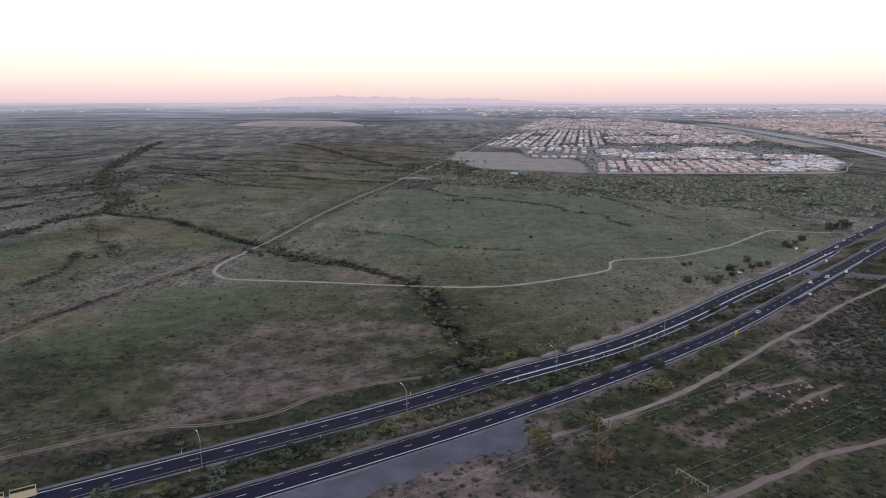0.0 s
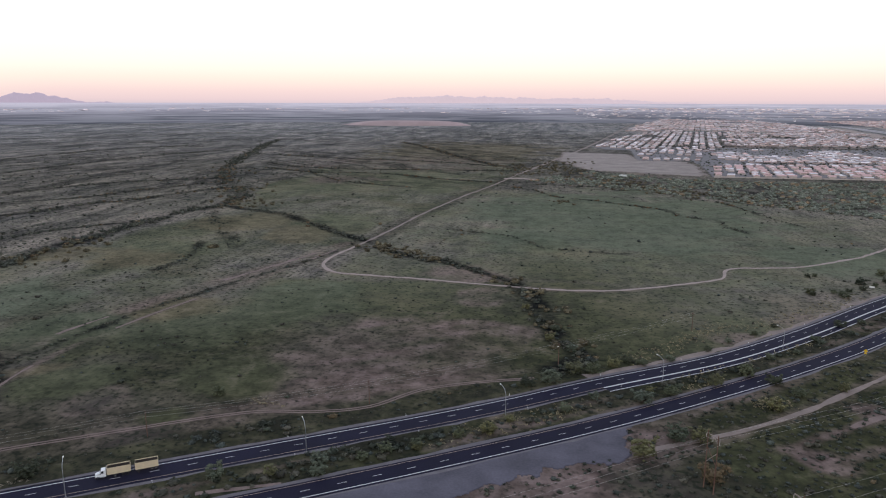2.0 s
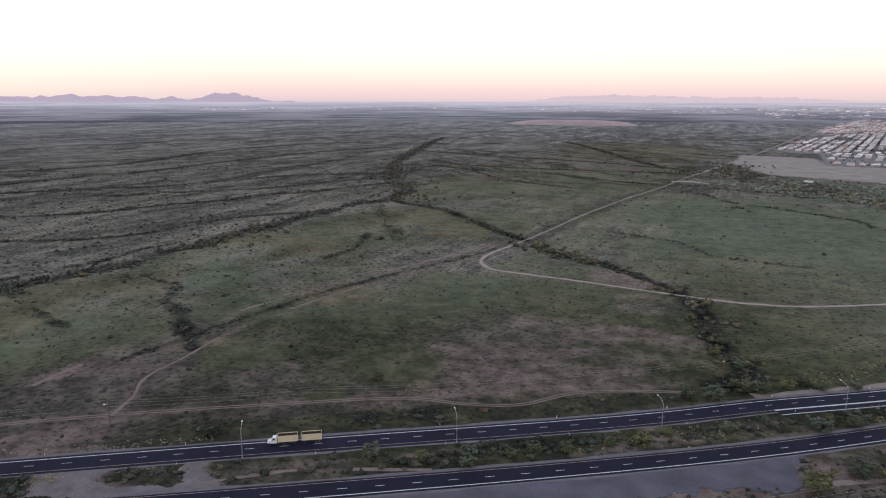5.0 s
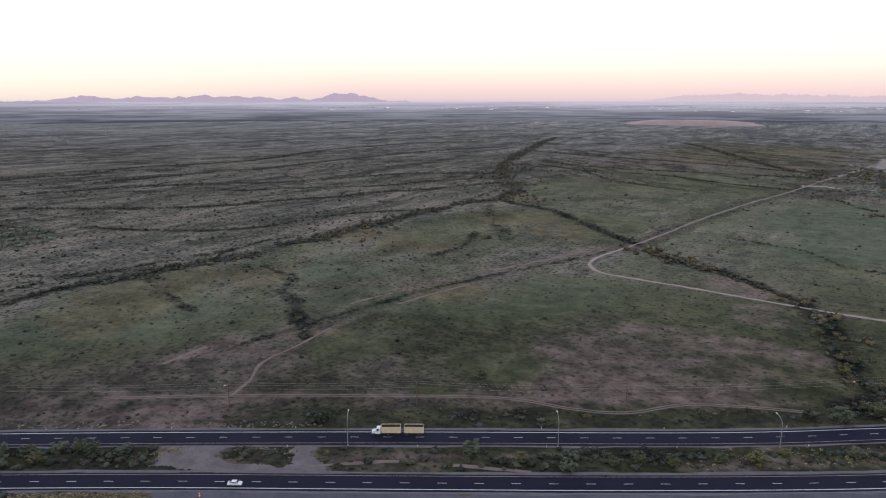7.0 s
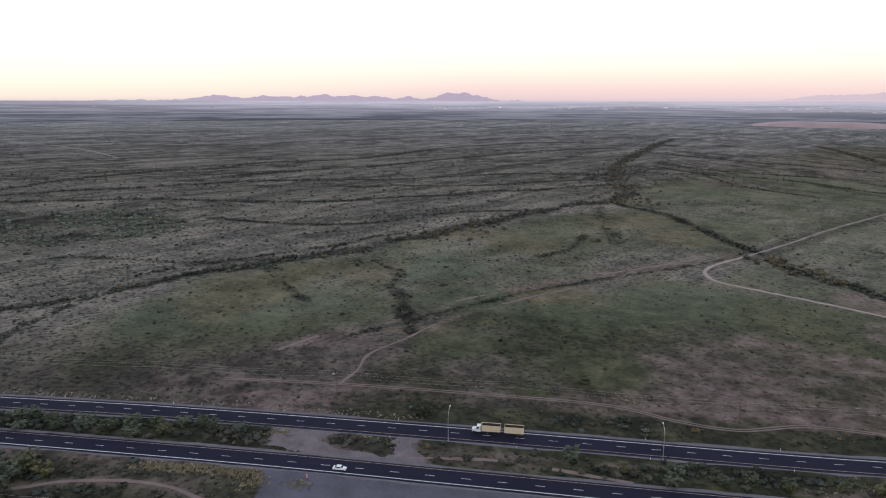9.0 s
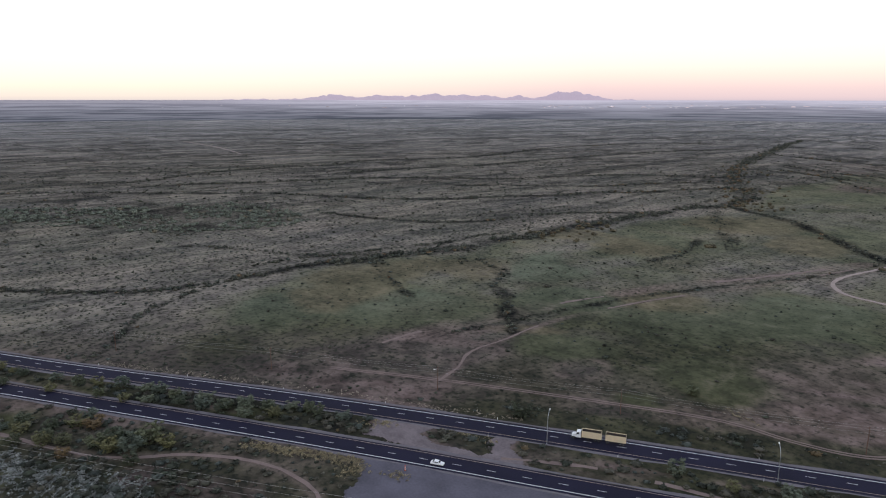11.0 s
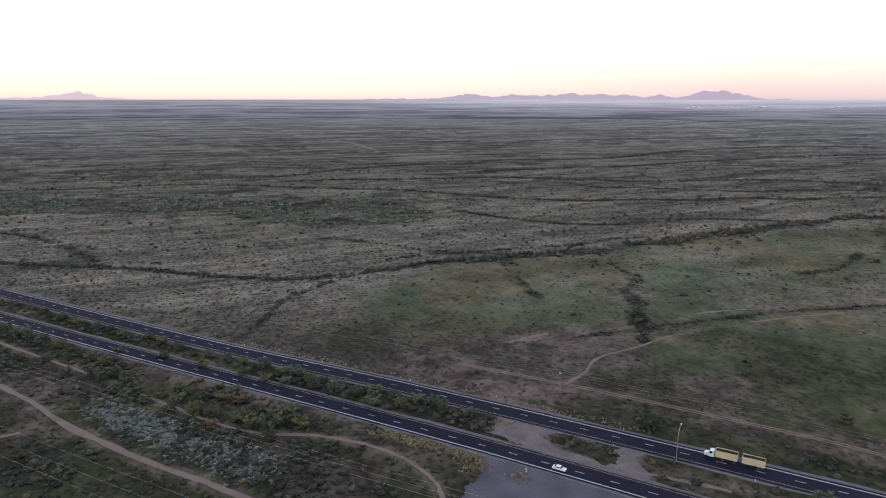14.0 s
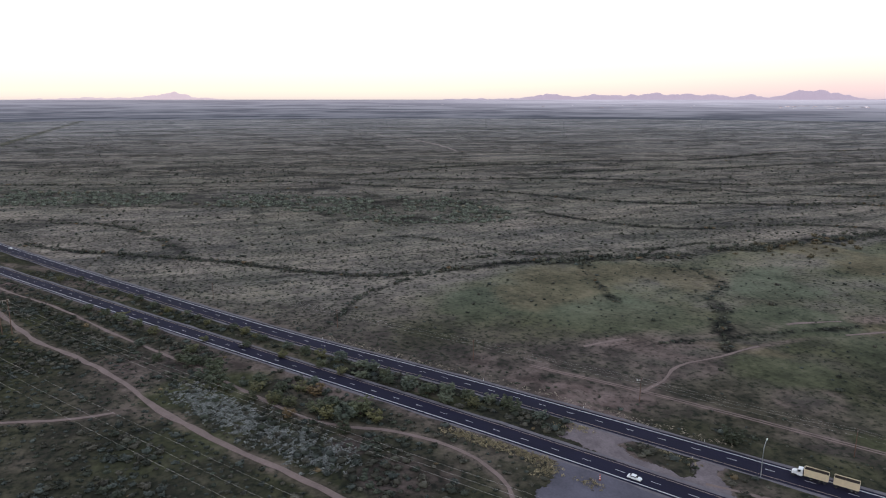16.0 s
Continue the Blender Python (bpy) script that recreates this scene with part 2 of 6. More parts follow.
    khaki = mix(n, l, ramp(n, l, mid.outputs["Fac"], 0.36, 0.64), (0.105, 0.090, 0.058), (0.185, 0.160, 0.108))
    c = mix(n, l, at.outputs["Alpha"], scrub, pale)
    c = mix(n, l, patchy(sep.outputs["Red"], 1.5, mid), c, mix(n, l, at.outputs["Alpha"], grass, sward))
    c = mix(n, l, patchy(kind.outputs["Green"], 1.5, mid, 0.36), c, lush)
    c = mix(n, l, patchy(kind.outputs["Red"], 1.5, mid, 0.32), c, khaki)
    c = mix(n, l, patchy(sep.outputs["Green"], 1.6, mid, 0.14), c, soil)
    # near-black: litter, and the shade between bushes painted into the soil
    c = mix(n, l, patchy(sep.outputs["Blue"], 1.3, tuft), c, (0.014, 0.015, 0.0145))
    c = mix(n, l, 1.0, c, ramp(n, l, big.outputs["Fac"], 0.3, 0.7, (0.80, 0.82, 0.82), (1.15, 1.12, 1.10)), "MULTIPLY")
    l.new(c, p.inputs["Base Color"])
    p.inputs["Roughness"].default_value, p.inputs["Specular IOR Level"].default_value = 1.0, 0.0
    bump(n, l, p, tuft.outputs["Fac"], 0.35, 0.3)
    return m


def leaf_material(name="scrub_leaves"):
    m, n, l, p = shader(name)
    at = n.new("ShaderNodeAttribute")
    at.attribute_name = "tint"
    geo = n.new("ShaderNodeNewGeometry")
    k = ramp(n, l, geo.outputs["Random Per Island"], 0, 1, (0.55, 0.55, 0.55), (1.4, 1.4, 1.35))
    c = mix(n, l, 1.0, at.outputs["Color"], k, "MULTIPLY")
    l.new(c, p.inputs["Base Color"])
    p.inputs["Roughness"].default_value, p.inputs["Specular IOR Level"].default_value = 0.75, 0.2
    return m


def crown_material(name, colour):
    m, n, l, p = shader(name)
    geo = n.new("ShaderNodeNewGeometry")
    info = n.new("ShaderNodeObjectInfo")
    k = ramp(n, l, geo.outputs["Random Per Island"], 0, 1, (0.65, 0.68, 0.65), (1.3, 1.28, 1.2))
    c = mix(n, l, 1.0, colour, k, "MULTIPLY")
    c = mix(n, l, 1.0, c, ramp(n, l, info.outputs["Random"], 0, 1, (0.8, 0.82, 0.85), (1.2, 1.12, 0.95)), "MULTIPLY")
    l.new(c, p.inputs["Base Color"])
    p.inputs["Roughness"].default_value, p.inputs["Specular IOR Level"].default_value = 0.7, 0.25
    return m


def asphalt_material():
    m, n, l, p = shader("asphalt")
    co = n.new("ShaderNodeTexCoord").outputs["Object"]
    a, b = noise_node(n, l, 0.05, 5, co), noise_node(n, l, 1.6, 4, co, 0.7)
    c = ramp(n, l, a.outputs["Fac"], 0.3, 0.7, (0.0085, 0.0085, 0.021), (0.0145, 0.014, 0.036))
    c = mix(n, l, 0.35, c, ramp(n, l, b.outputs["Fac"], 0.3, 0.75, (0.008, 0.008, 0.017), (0.022, 0.0215, 0.040)))
    l.new(c, p.inputs["Base Color"])
    p.inputs["Roughness"].default_value, p.inputs["Specular IOR Level"].default_value = 0.80, 0.10
    return m


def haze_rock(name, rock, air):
    """Rock of a far range; the haze in front is painted as an even glow of colour air."""
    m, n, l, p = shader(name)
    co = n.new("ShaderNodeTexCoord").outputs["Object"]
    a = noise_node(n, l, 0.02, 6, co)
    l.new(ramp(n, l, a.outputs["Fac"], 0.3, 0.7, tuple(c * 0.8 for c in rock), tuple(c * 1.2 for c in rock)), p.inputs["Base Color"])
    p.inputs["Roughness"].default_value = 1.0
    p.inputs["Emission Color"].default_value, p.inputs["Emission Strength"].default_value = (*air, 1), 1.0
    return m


M_GROUND = ground_material()
M_LEAF = leaf_material()
M_ASPHALT = asphalt_material()
M_PAINT = surface("road_paint", (0.50, 0.50, 0.52), 0.6, 0.18, 0.4, 5)
M_YELLOW = surface("yellow_road_paint", (0.30, 0.235, 0.19), 0.6, 0.2, 0.4, 5)
M_SHOULDER = surface("shoulder_gravel", (0.125, 0.115, 0.130), 0.95, 0.25, 0.25, 3, relief=0.03)
M_DIRT = surface("packed_dirt", (0.290, 0.235, 0.215), 0.95, 0.2, 0.12, 1.2, relief=0.05)
M_FADED = surface("faded_dirt", (0.205, 0.165, 0.150), 0.95, 0.25, 0.12, 1.0, relief=0.05)
M_DAMP = surface("damp_dirt", (0.168, 0.126, 0.116), 0.95, 0.25, 0.15, 1.2, relief=0.05)
M_WORN = surface("worn_gravel", (0.138, 0.115, 0.124), 0.95, 0.42, 0.16, 1.2, relief=0.05)
M_PALE = surface("dry_sand", (0.33, 0.27, 0.25), 0.95, 0.2, 0.12, 1.2, relief=0.05)
M_LOT = surface("gravel_lot", (0.084, 0.080, 0.104), 0.92, 0.36, 0.09, 1.1, relief=0.03)
M_BARK = surface("bark", (0.09, 0.07, 0.055), 0.95, 0.3, 3, 20, relief=0.02)
M_STEEL = surface("galvanised_steel", (0.42, 0.44, 0.46), 0.45, 0.15, 1.5, 12, metal=0.7)
M_WOOD = surface("creosoted_wood", (0.130, 0.076, 0.058), 0.9, 0.3, 1.2, 10, relief=0.01)
M_OLDWOOD = surface("weathered_timber", (0.30, 0.25, 0.225), 0.9, 0.2, 1.2, 10, relief=0.01)
M_WIRE = surface("aluminium_wire", (0.46, 0.44, 0.42), 0.6, 0.1, 1, 8, metal=0.2)

# ---- the plan: roads, tracks and washes, in metres from under the drone ----
ROAD_N = spline([(-1100, -390), (-850, -245), (-651, -131), (-495, -40), (-351, 48), (-253, 114), (-150, 179), (-56, 236), (-14, 263), (24, 290), (86, 331), (140, 378), (194, 432), (268, 503), (365, 600), (490, 725), (640, 870), (900, 1110)])
ROAD_S = spline([(-1050, -425), (-800, -265), (-558, -114), (-435, -37), (-345, 20), (-252, 80), (-187, 121), (-127, 157), (-54, 201), (9, 241), (60, 277), (118, 322), (176, 373), (268, 465), (394, 590), (540, 730), (700, 885), (950, 1120)])
TRACK_BEND = spline([(375, 643), (349, 648), (324, 655), (296, 630), (270, 602), (244, 577), (191, 541), (138, 525), (123, 493), (88, 470), (45, 449), (6, 445), (-33, 450), (-73, 456), (-113, 461), (-150, 466), (-164, 477), (-173, 498), (-172, 522), (-165, 559)], 4)
TRACK_LINE = spline([(-165, 559), (-155, 618), (-138, 748), (-111, 900), (-81, 1035), (-54, 1188)], 8)
TRACK_FAR = spline([(-54, 1188), (10, 1500), (108, 1990), (215, 2600), (325, 3266), (600, 4900)], 20)
BAND_UP = spline([(-176, 571), (-206, 482), (-237, 400), (-253, 345), (-262, 300), (-268, 265), (-272, 235), (-275, 201), (-272, 176), (-262, 153), (-249, 138)])
BAND_LOW = spline([(-173, 562), (-200, 450), (-225, 370), (-238, 310), (-240, 270), (-237, 241), (-236, 221), (-232, 208), (-224, 196), (-218, 180)])
TRACK_WEST = spline([(-520, -130), (-450, -98), (-391, -72), (-357, -50), (-323, -31), (-284, -14), (-257, 0), (-230, 16), (-209, 30), (-190, 41), (-150, 66)])
TRACK_SPUR = spline([(-300, -105), (-289, -68), (-283, -48), (-282, -28), (-284, -14)])
TRACK_VERGE = spline([(-640, -180), (-511, -109), (-448, -68), (-385, -34), (-339, -7), (-319, 5), (-285, 22), (-255, 38), (-238, 51), (-224, 71), (-206, 86), (-189, 92), (-175, 93), (-160, 88)])
TRACK_EAST = spline([(330, 470), (241, 398), (213, 371), (179, 342), (140, 306), (102, 273), (72, 252), (47, 238), (30, 227)])
TRACK_SOUTH = spline([(230, 258), (165, 231), (135, 221), (120, 211), (94, 197), (60, 178)])
TRACK_PAIR = spline([(178, 283), (159, 271), (144, 259), (128, 250), (113, 242), (101, 233), (85, 223)])
TRACK_BRUSH = spline([(163, 288), (138, 277), (124, 268), (102, 252), (83, 238)])
TRACK_SIDE = spline([(-262, 150), (-210, 186), (-150, 222), (-116, 240), (-90, 244), (-70, 252), (-52, 272), (-30, 283), (-4, 292)], 4)
WASH_MAIN = spline([(-445, 196), (-447, 240), (-435, 282), (-434, 307), (-426, 340), (-418, 376), (-422, 420), (-411, 454), (-419, 495), (-416, 560), (-413, 648), (-408, 715), (-387, 760)], 14)
WASH_UPPER = spline([(-387, 760), (-410, 845), (-456, 930), (-520, 1035), (-574, 1141), (-634, 1295), (-698, 1490), (-757, 1690), (-831, 1937), (-900, 2200)], 14)
BAND_HEDGE = BAND_UP[(BAND_UP[:, 1] > 225) & (BAND_UP[:, 1] < 545)] + np.array((11.0, -3.0))
WASH_FORK = spline([(-340, 60), (-372, 88), (-406, 110), (-436, 160), (-445, 196)], 10)
WASH_EAST = spline([(-387, 760), (-335, 732), (-296, 716), (-247, 666), (-201, 618), (-177, 595), (-155, 575), (-126, 540), (-94, 520), (-69, 506), (-45, 482), (-23, 455), (-12, 436), (-3, 400), (5, 351), (19, 325), (10, 302)], 12)
WASH_CROSS = spline([(-418, 376), (-392, 359), (-371, 350), (-347, 344), (-330, 331), (-316, 309), (-300, 301), (-278, 282), (-257, 265), (-240, 250)], 6)
WASH_SMALL = spline([(-430, 292), (-414, 280), (-376, 266), (-343, 254), (-320, 245)], 6)
WASH_POCKET = spline([(-306, 552), (-303, 542), (-292, 518), (-285, 493), (-286, 472), (-288, 449)], 8)
WASH_NOTCH = spline([(-385, 740), (-371, 702), (-330, 638), (-296, 585), (-266, 542)], 10)
WASH_WEST = spline([(-665, -118), (-635, -94), (-612, -68), (-574, -20), (-554, 8), (-530, 38), (-503, 63), (-487, 80), (-455, 118), (-447, 152), (-445, 196)], 12)
WASH_LEAN = spline([(-574, 192), (-560, 208), (-523, 230), (-496, 244), (-476, 261), (-448, 297)], 10)
WASH_CORNER = spline([(-775, -112), (-769, -101), (-740, -60), (-706, -35), (-644, -12), (-588, 5), (-554, 8)], 10)
WASH_NORTH = spline([(-64, 1016), (-22, 973), (9, 910), (57, 880), (100, 843), (139, 810), (144, 773), (178, 746), (179, 708), (191, 677)], 10)
WASH_HEDGE = spline([(-24, 1041), (42, 1030), (101, 992), (159, 938), (214, 882), (231, 806), (244, 756), (255, 727)], 10)
WASH_MEADOW = spline([(-114, 666), (-77, 644), (-33, 626), (-6, 582), (21, 570), (44, 567), (66, 566)], 8)
WASH_A = spline([(-1090, 230), (-1083, 304), (-1136, 413), (-1150, 502), (-1150, 592), (-1125, 669), (-1160, 747), (-1150, 821), (-1100, 932), (-1103, 1086), (-1160, 1295), (-1155, 1487), (-1120, 1700), (-987, 1813)], 16)
WASH_B = spline([(-996, 604), (-980, 728), (-968, 821), (-940, 908), (-945, 1031), (-941, 1191), (-930, 1309), (-905, 1476), (-836, 1658)], 16)
WASH_C = spline([(-1018, 285), (-989, 380), (-950, 457), (-920, 560), (-890, 620), (-821, 696), (-755, 755), (-728, 833), (-696, 896), (-670, 950), (-599, 1007), (-539, 1040)], 14)
WASH_D = spline([(-829, 405), (-769, 440), (-710, 478), (-665, 522), (-640, 560), (-618, 610), (-595, 650), (-568, 690), (-560, 740), (-525, 790), (-500, 860), (-467, 925)], 14)
WASH_E = spline([(-650, 377), (-598, 391), (-557, 410), (-520, 440), (-500, 480), (-497, 530), (-485, 565), (-471, 590), (-440, 625), (-412, 655)], 12)
WASH_F = spline([(-740, 650), (-667, 737), (-607, 790), (-572, 878), (-526, 971), (-500, 1020)], 14)
WASH_G = spline([(-570, 1329), (-489, 1262), (-385, 1230), (-310, 1236), (-224, 1239), (-120, 1245), (-60, 1256)], 12)
WASH_H = spline([(-545, 1240), (-488, 1202), (-406, 1158), (-347, 1168), (-257, 1147), (-190, 1101), (-130, 1074), (-78, 1060)], 12)
WASH_I = spline([(-436, 1182), (-340, 1053), (-260, 1001), (-193, 975)], 12)
WASH_K = spline([(-731, 1581), (-551, 1498), (-403, 1456), (-257, 1420), (-120, 1349), (-50, 1320)], 16)
WASH_L = spline([(-460, 2100), (-339, 1872), (-220, 1590), (-123, 1387), (-62, 1305)], 16)
WASH_Y = spline([(-1180, -290), (-1120, -153), (-1062, 26), (-1060, 105), (-1026, 179), (-933, 281), (-850, 390)], 14)
TRACKS = [(TRACK_BEND, 2.3), (TRACK_LINE, 2.6), (TRACK_FAR, 5.0), (TRACK_WEST, 2.2), (TRACK_SPUR, 1.6), (TRACK_VERGE, 1.5), (TRACK_EAST, 2.0), (TRACK_SOUTH, 2.4), (TRACK_SIDE, 1.6)]
# line, half width, bushes a metre, their largest radius
WASHES = [(WASH_MAIN, 10.0, 1.0, 3.4), (WASH_MAIN[:-12] + np.array((-26.0, 0.0)), 3.0, 0.5, 2.4), (WASH_UPPER, 15.0, 0.75, 4.0), (WASH_FORK, 2.6, 0.45, 2.2), (BAND_HEDGE, 1.3, 0.22, 1.5), (WASH_EAST, 7.0, 0.6, 2.8), (WASH_CROSS, 4.0, 0.5, 1.8), (WASH_SMALL, 2.5, 0.3, 1.4), (WASH_POCKET, 5.0, 0.4, 1.8), (WASH_NOTCH, 8.0, 0.35, 2.2),
          (WASH_WEST, 5.5, 0.7, 2.4), (WASH_LEAN, 4.0, 0.5, 2.0), (WASH_CORNER, 5.0, 0.5, 2.6), (WASH_NORTH, 3.5, 0.35, 2.6), (WASH_HEDGE, 3.0, 0.35, 2.8), (WASH_MEADOW, 3.0, 0.3, 2.0), (WASH_A, 13.0, 0.3, 3.0), (WASH_B, 12.0, 0.3, 2.8),
          (WASH_C, 10.0, 0.45, 2.8), (WASH_D, 8.0, 0.6, 2.6), (WASH_E, 5.5, 0.55, 2.4), (WASH_F, 7.0, 0.4, 2.4), (WASH_G, 8.0, 0.3, 3.2), (WASH_H, 7.0, 0.3, 3.0), (WASH_I, 5.0, 0.2, 2.6), (WASH_K, 9.0, 0.25, 3.2), (WASH_L, 12.0, 0.3, 3.4), (WASH_Y, 8.0, 0.25, 3.0)]
SPARSE = [WASH_UPPER, WASH_NOTCH, WASH_SMALL, WASH_MEADOW, WASH_NORTH, WASH_HEDGE]    # open, broken lines of brush
WOODS_EAST = [(70, 1250), (208, 1150), (392, 1128), (720, 1170), (1000, 1250), (900, 1010), (560, 790), (463, 720), (402, 714), (345, 792), (236, 888), (98, 1010), (-40, 1090)]
WOODS_WEST = [(-1150, -330), (-1040, -144), (-975, -43), (-944, 56), (-870, 150), (-814, 244), (-787, 324), (-720, 355), (-619, 338), (-602, 297), (-637, 202), (-709, 150), (-785, 104), (-835, 18), (-867, -68), (-895, -126), (-980, -300)]
THICKET = [(196, 344), (236, 395), (335, 500), (520, 560), (420, 380), (300, 300), (172, 232), (178, 276), (188, 316)]
TOWN = [(-20, 1740), (40, 1300), (165, 1250), (274, 1193), (513, 1193), (705, 1214), (840, 1397), (985, 1850), (1130, 2350), (1320, 3400), (1420, 5200), (700, 5200), (330, 3266), (110, 1990)]
LOT = [(60, 276), (44, 262), (32, 249), (33, 227), (7, 217), (-8, 206), (-30, 190), (-75, 158), (-112, 122), (-150, 88), (-163, 92), (-172, 104), (-177, 113), (-186, 118), (-120, 155), (-54, 196)]
GAP = [(-212, 141), (-204, 136), (-197, 126), (-184, 133), (-171, 136), (-161, 140), (-148, 145), (-136, 152), (-146, 157), (-153, 160), (-158, 168), (-166, 168), (-163, 160), (-155, 153), (-158, 147), (-168, 146), (-176, 143), (-184, 143), (-184, 150), (-190, 154), (-200, 150)]
BARE = [[(-256, 132), (-248, 146), (-230, 162), (-209, 170), (-193, 166), (-209, 152), (-231, 140)], [(-290, 153), (-280, 180), (-266, 207), (-264, 236), (-256, 252), (-246, 250), (-248, 221), (-256, 185), (-266, 160)]]

# patches of the fields: centre, half depth along the line of sight, half width
SOIL = [(-87, 330, 46, 40), (-38, 355, 22, 34), (-40, 418, 29, 20), (-106, 250, 9, 36), (-246, 209, 18, 38), (-274, 137, 15, 26), (-231, 146, 7, 33), (-188, 240, 14, 16), (-47, 293, 13, 44),
        (-84, 313, 38, 44), (96, 236, 10, 15), (140, 277, 9, 15), (143, 404, 18, 28), (100, 362, 12, 16), (190, 452, 16, 24), (236, 497, 16, 22), (272, 470, 14, 16), (219, 431, 16, 9), (262, 470, 16, 9), (196, 408, 12, 7), (186, 412, 6, 22), (-192, 70, 16, 20), (-222, 54, 8, 8), (-290, -32, 7, 12), (-60, 478, 26, 34), (-228, 158, 12, 30), (-262, 170, 12, 14), (-280, 1370, 190, 230), (-330, 1050, 60, 70), (200, 1240, 60, 60)]
LUSH = [(-145, 273, 31, 30), (-210, 259, 22, 38), (-160, 366, 35, 58), (-266, 329, 36, 40), (-306, 245, 40, 35), (-150, 230, 12, 15), (-356, 171, 39, 29), (-308, 225, 32, 36), (-323, 372, 56, 42),
        (74, 759, 252, 190), (-157, 417, 34, 47), (229, 576, 62, 73), (-198, 327, 37, 32), (77, 231, 11, 19), (-292, 9, 18, 29), (-242, -12, 16, 31)]
KHAKI = [(-384, 237, 53, 38), (-369, 323, 36, 44), (-304, 660, 66, 67), (-237, 606, 53, 43), (-336, 482, 49, 45), (-225, 360, 24, 33), (-241, 259, 9, 27), (-363, 207, 44, 32), (-389, 298, 37, 41),
         (-405, 491, 39, 34), (-355, 331, 32, 24), (-215, 1797, 412, 282)]
PALE = [(-1022, 402, 65, 109), (-788, -11, 31, 89), (-638, 34, 37, 100), (-496, 328, 30, 60), (-641, 424, 32, 77), (-573, 805, 40, 82), (-771, 507, 34, 89), (-563, 281, 31, 74), (-554, 1773, 137, 167), (-104, 1827, 110, 90)]


def blots(x, y, spots, grain=26.0, seed=80):
    """How far points lie in a set of ragged oval patches, 0 to 1."""
    out = np.zeros_like(x)
    rag = fnoise(x, y, grain, seed)
    for cx, cy, deep, wide in spots:
        d = math.hypot(cx, cy)
        u, v = ((x - cx) * cx + (y - cy) * cy) / d / deep, ((x - cx) * cy - (y - cy) * cx) / d / wide
        out = np.maximum(out, 1 - step(0.55, 1.25, np.hypot(u, v) + 1.1 * (rag - 0.5)))
    return out


def streaks(x, y):
    """Long thin bands of the far plain, lying across the line of sight."""
    a, k = np.degrees(np.arctan2(-x, y)), 150000.0 / np.maximum(np.hypot(x, y), 1.0)
    k = k + 1.2 * (vnoise(a * 10, k * 0, 60, 91) - 0.5)
    return 0.5 * vnoise(a, k * 2.6, 5.0, 92) + 0.3 * vnoise(a * 2.2, k * 5.0, 4.0, 93) + 0.2 * vnoise(a * 5, k * 8.0, 4.0, 94)


def stripes(x, y):
    """How far a point of the plain lies in one of its many shallow washes, 0 to 1."""
    wx = x + 60 * (vnoise(x, y, 260, 31) - 0.5) + 22 * (vnoise(x, y, 70, 32) - 0.5)
    wy = y + 60 * (vnoise(x, y, 260, 33) - 0.5) + 22 * (vnoise(x, y, 70, 34) - 0.5)
    west = -wx + 0.45 * wy * step(400, 900, -wx)
    main = np.interp(y, [-300, 100, 742, 998, 1568, 2363, 4000], [-420, -406, -393, -462, -701, -1017, -1700])
    east = wx * 0.62 + wy * 0.78
    u = np.where(x < main, west, east)
    along = np.where(x < main, wy + 0.4 * wx, wx * 0.78 - wy * 0.62)
    lines = np.zeros_like(u)
    for size, long, wide, seed in ((110, 6, 0.020, 41), (70, 8, 0.022, 42), (45, 7, 0.028, 43), (160, 4, 0.014, 44)):
        v = vnoise(u, along / long, size, seed) + 0.12 * (vnoise(x, y, 24, seed + 20) - 0.5)
        keep = step(0.30, 0.55, vnoise(u, along / 2, size * 1.3, seed + 40))
        for level in (0.38, 0.62):
            lines = np.maximum(lines, (1 - step(wide, wide * 2.4, np.abs(v - level))) * keep)
    return lines * (0.55 + 0.9 * fnoise(x, y, 30, 48))


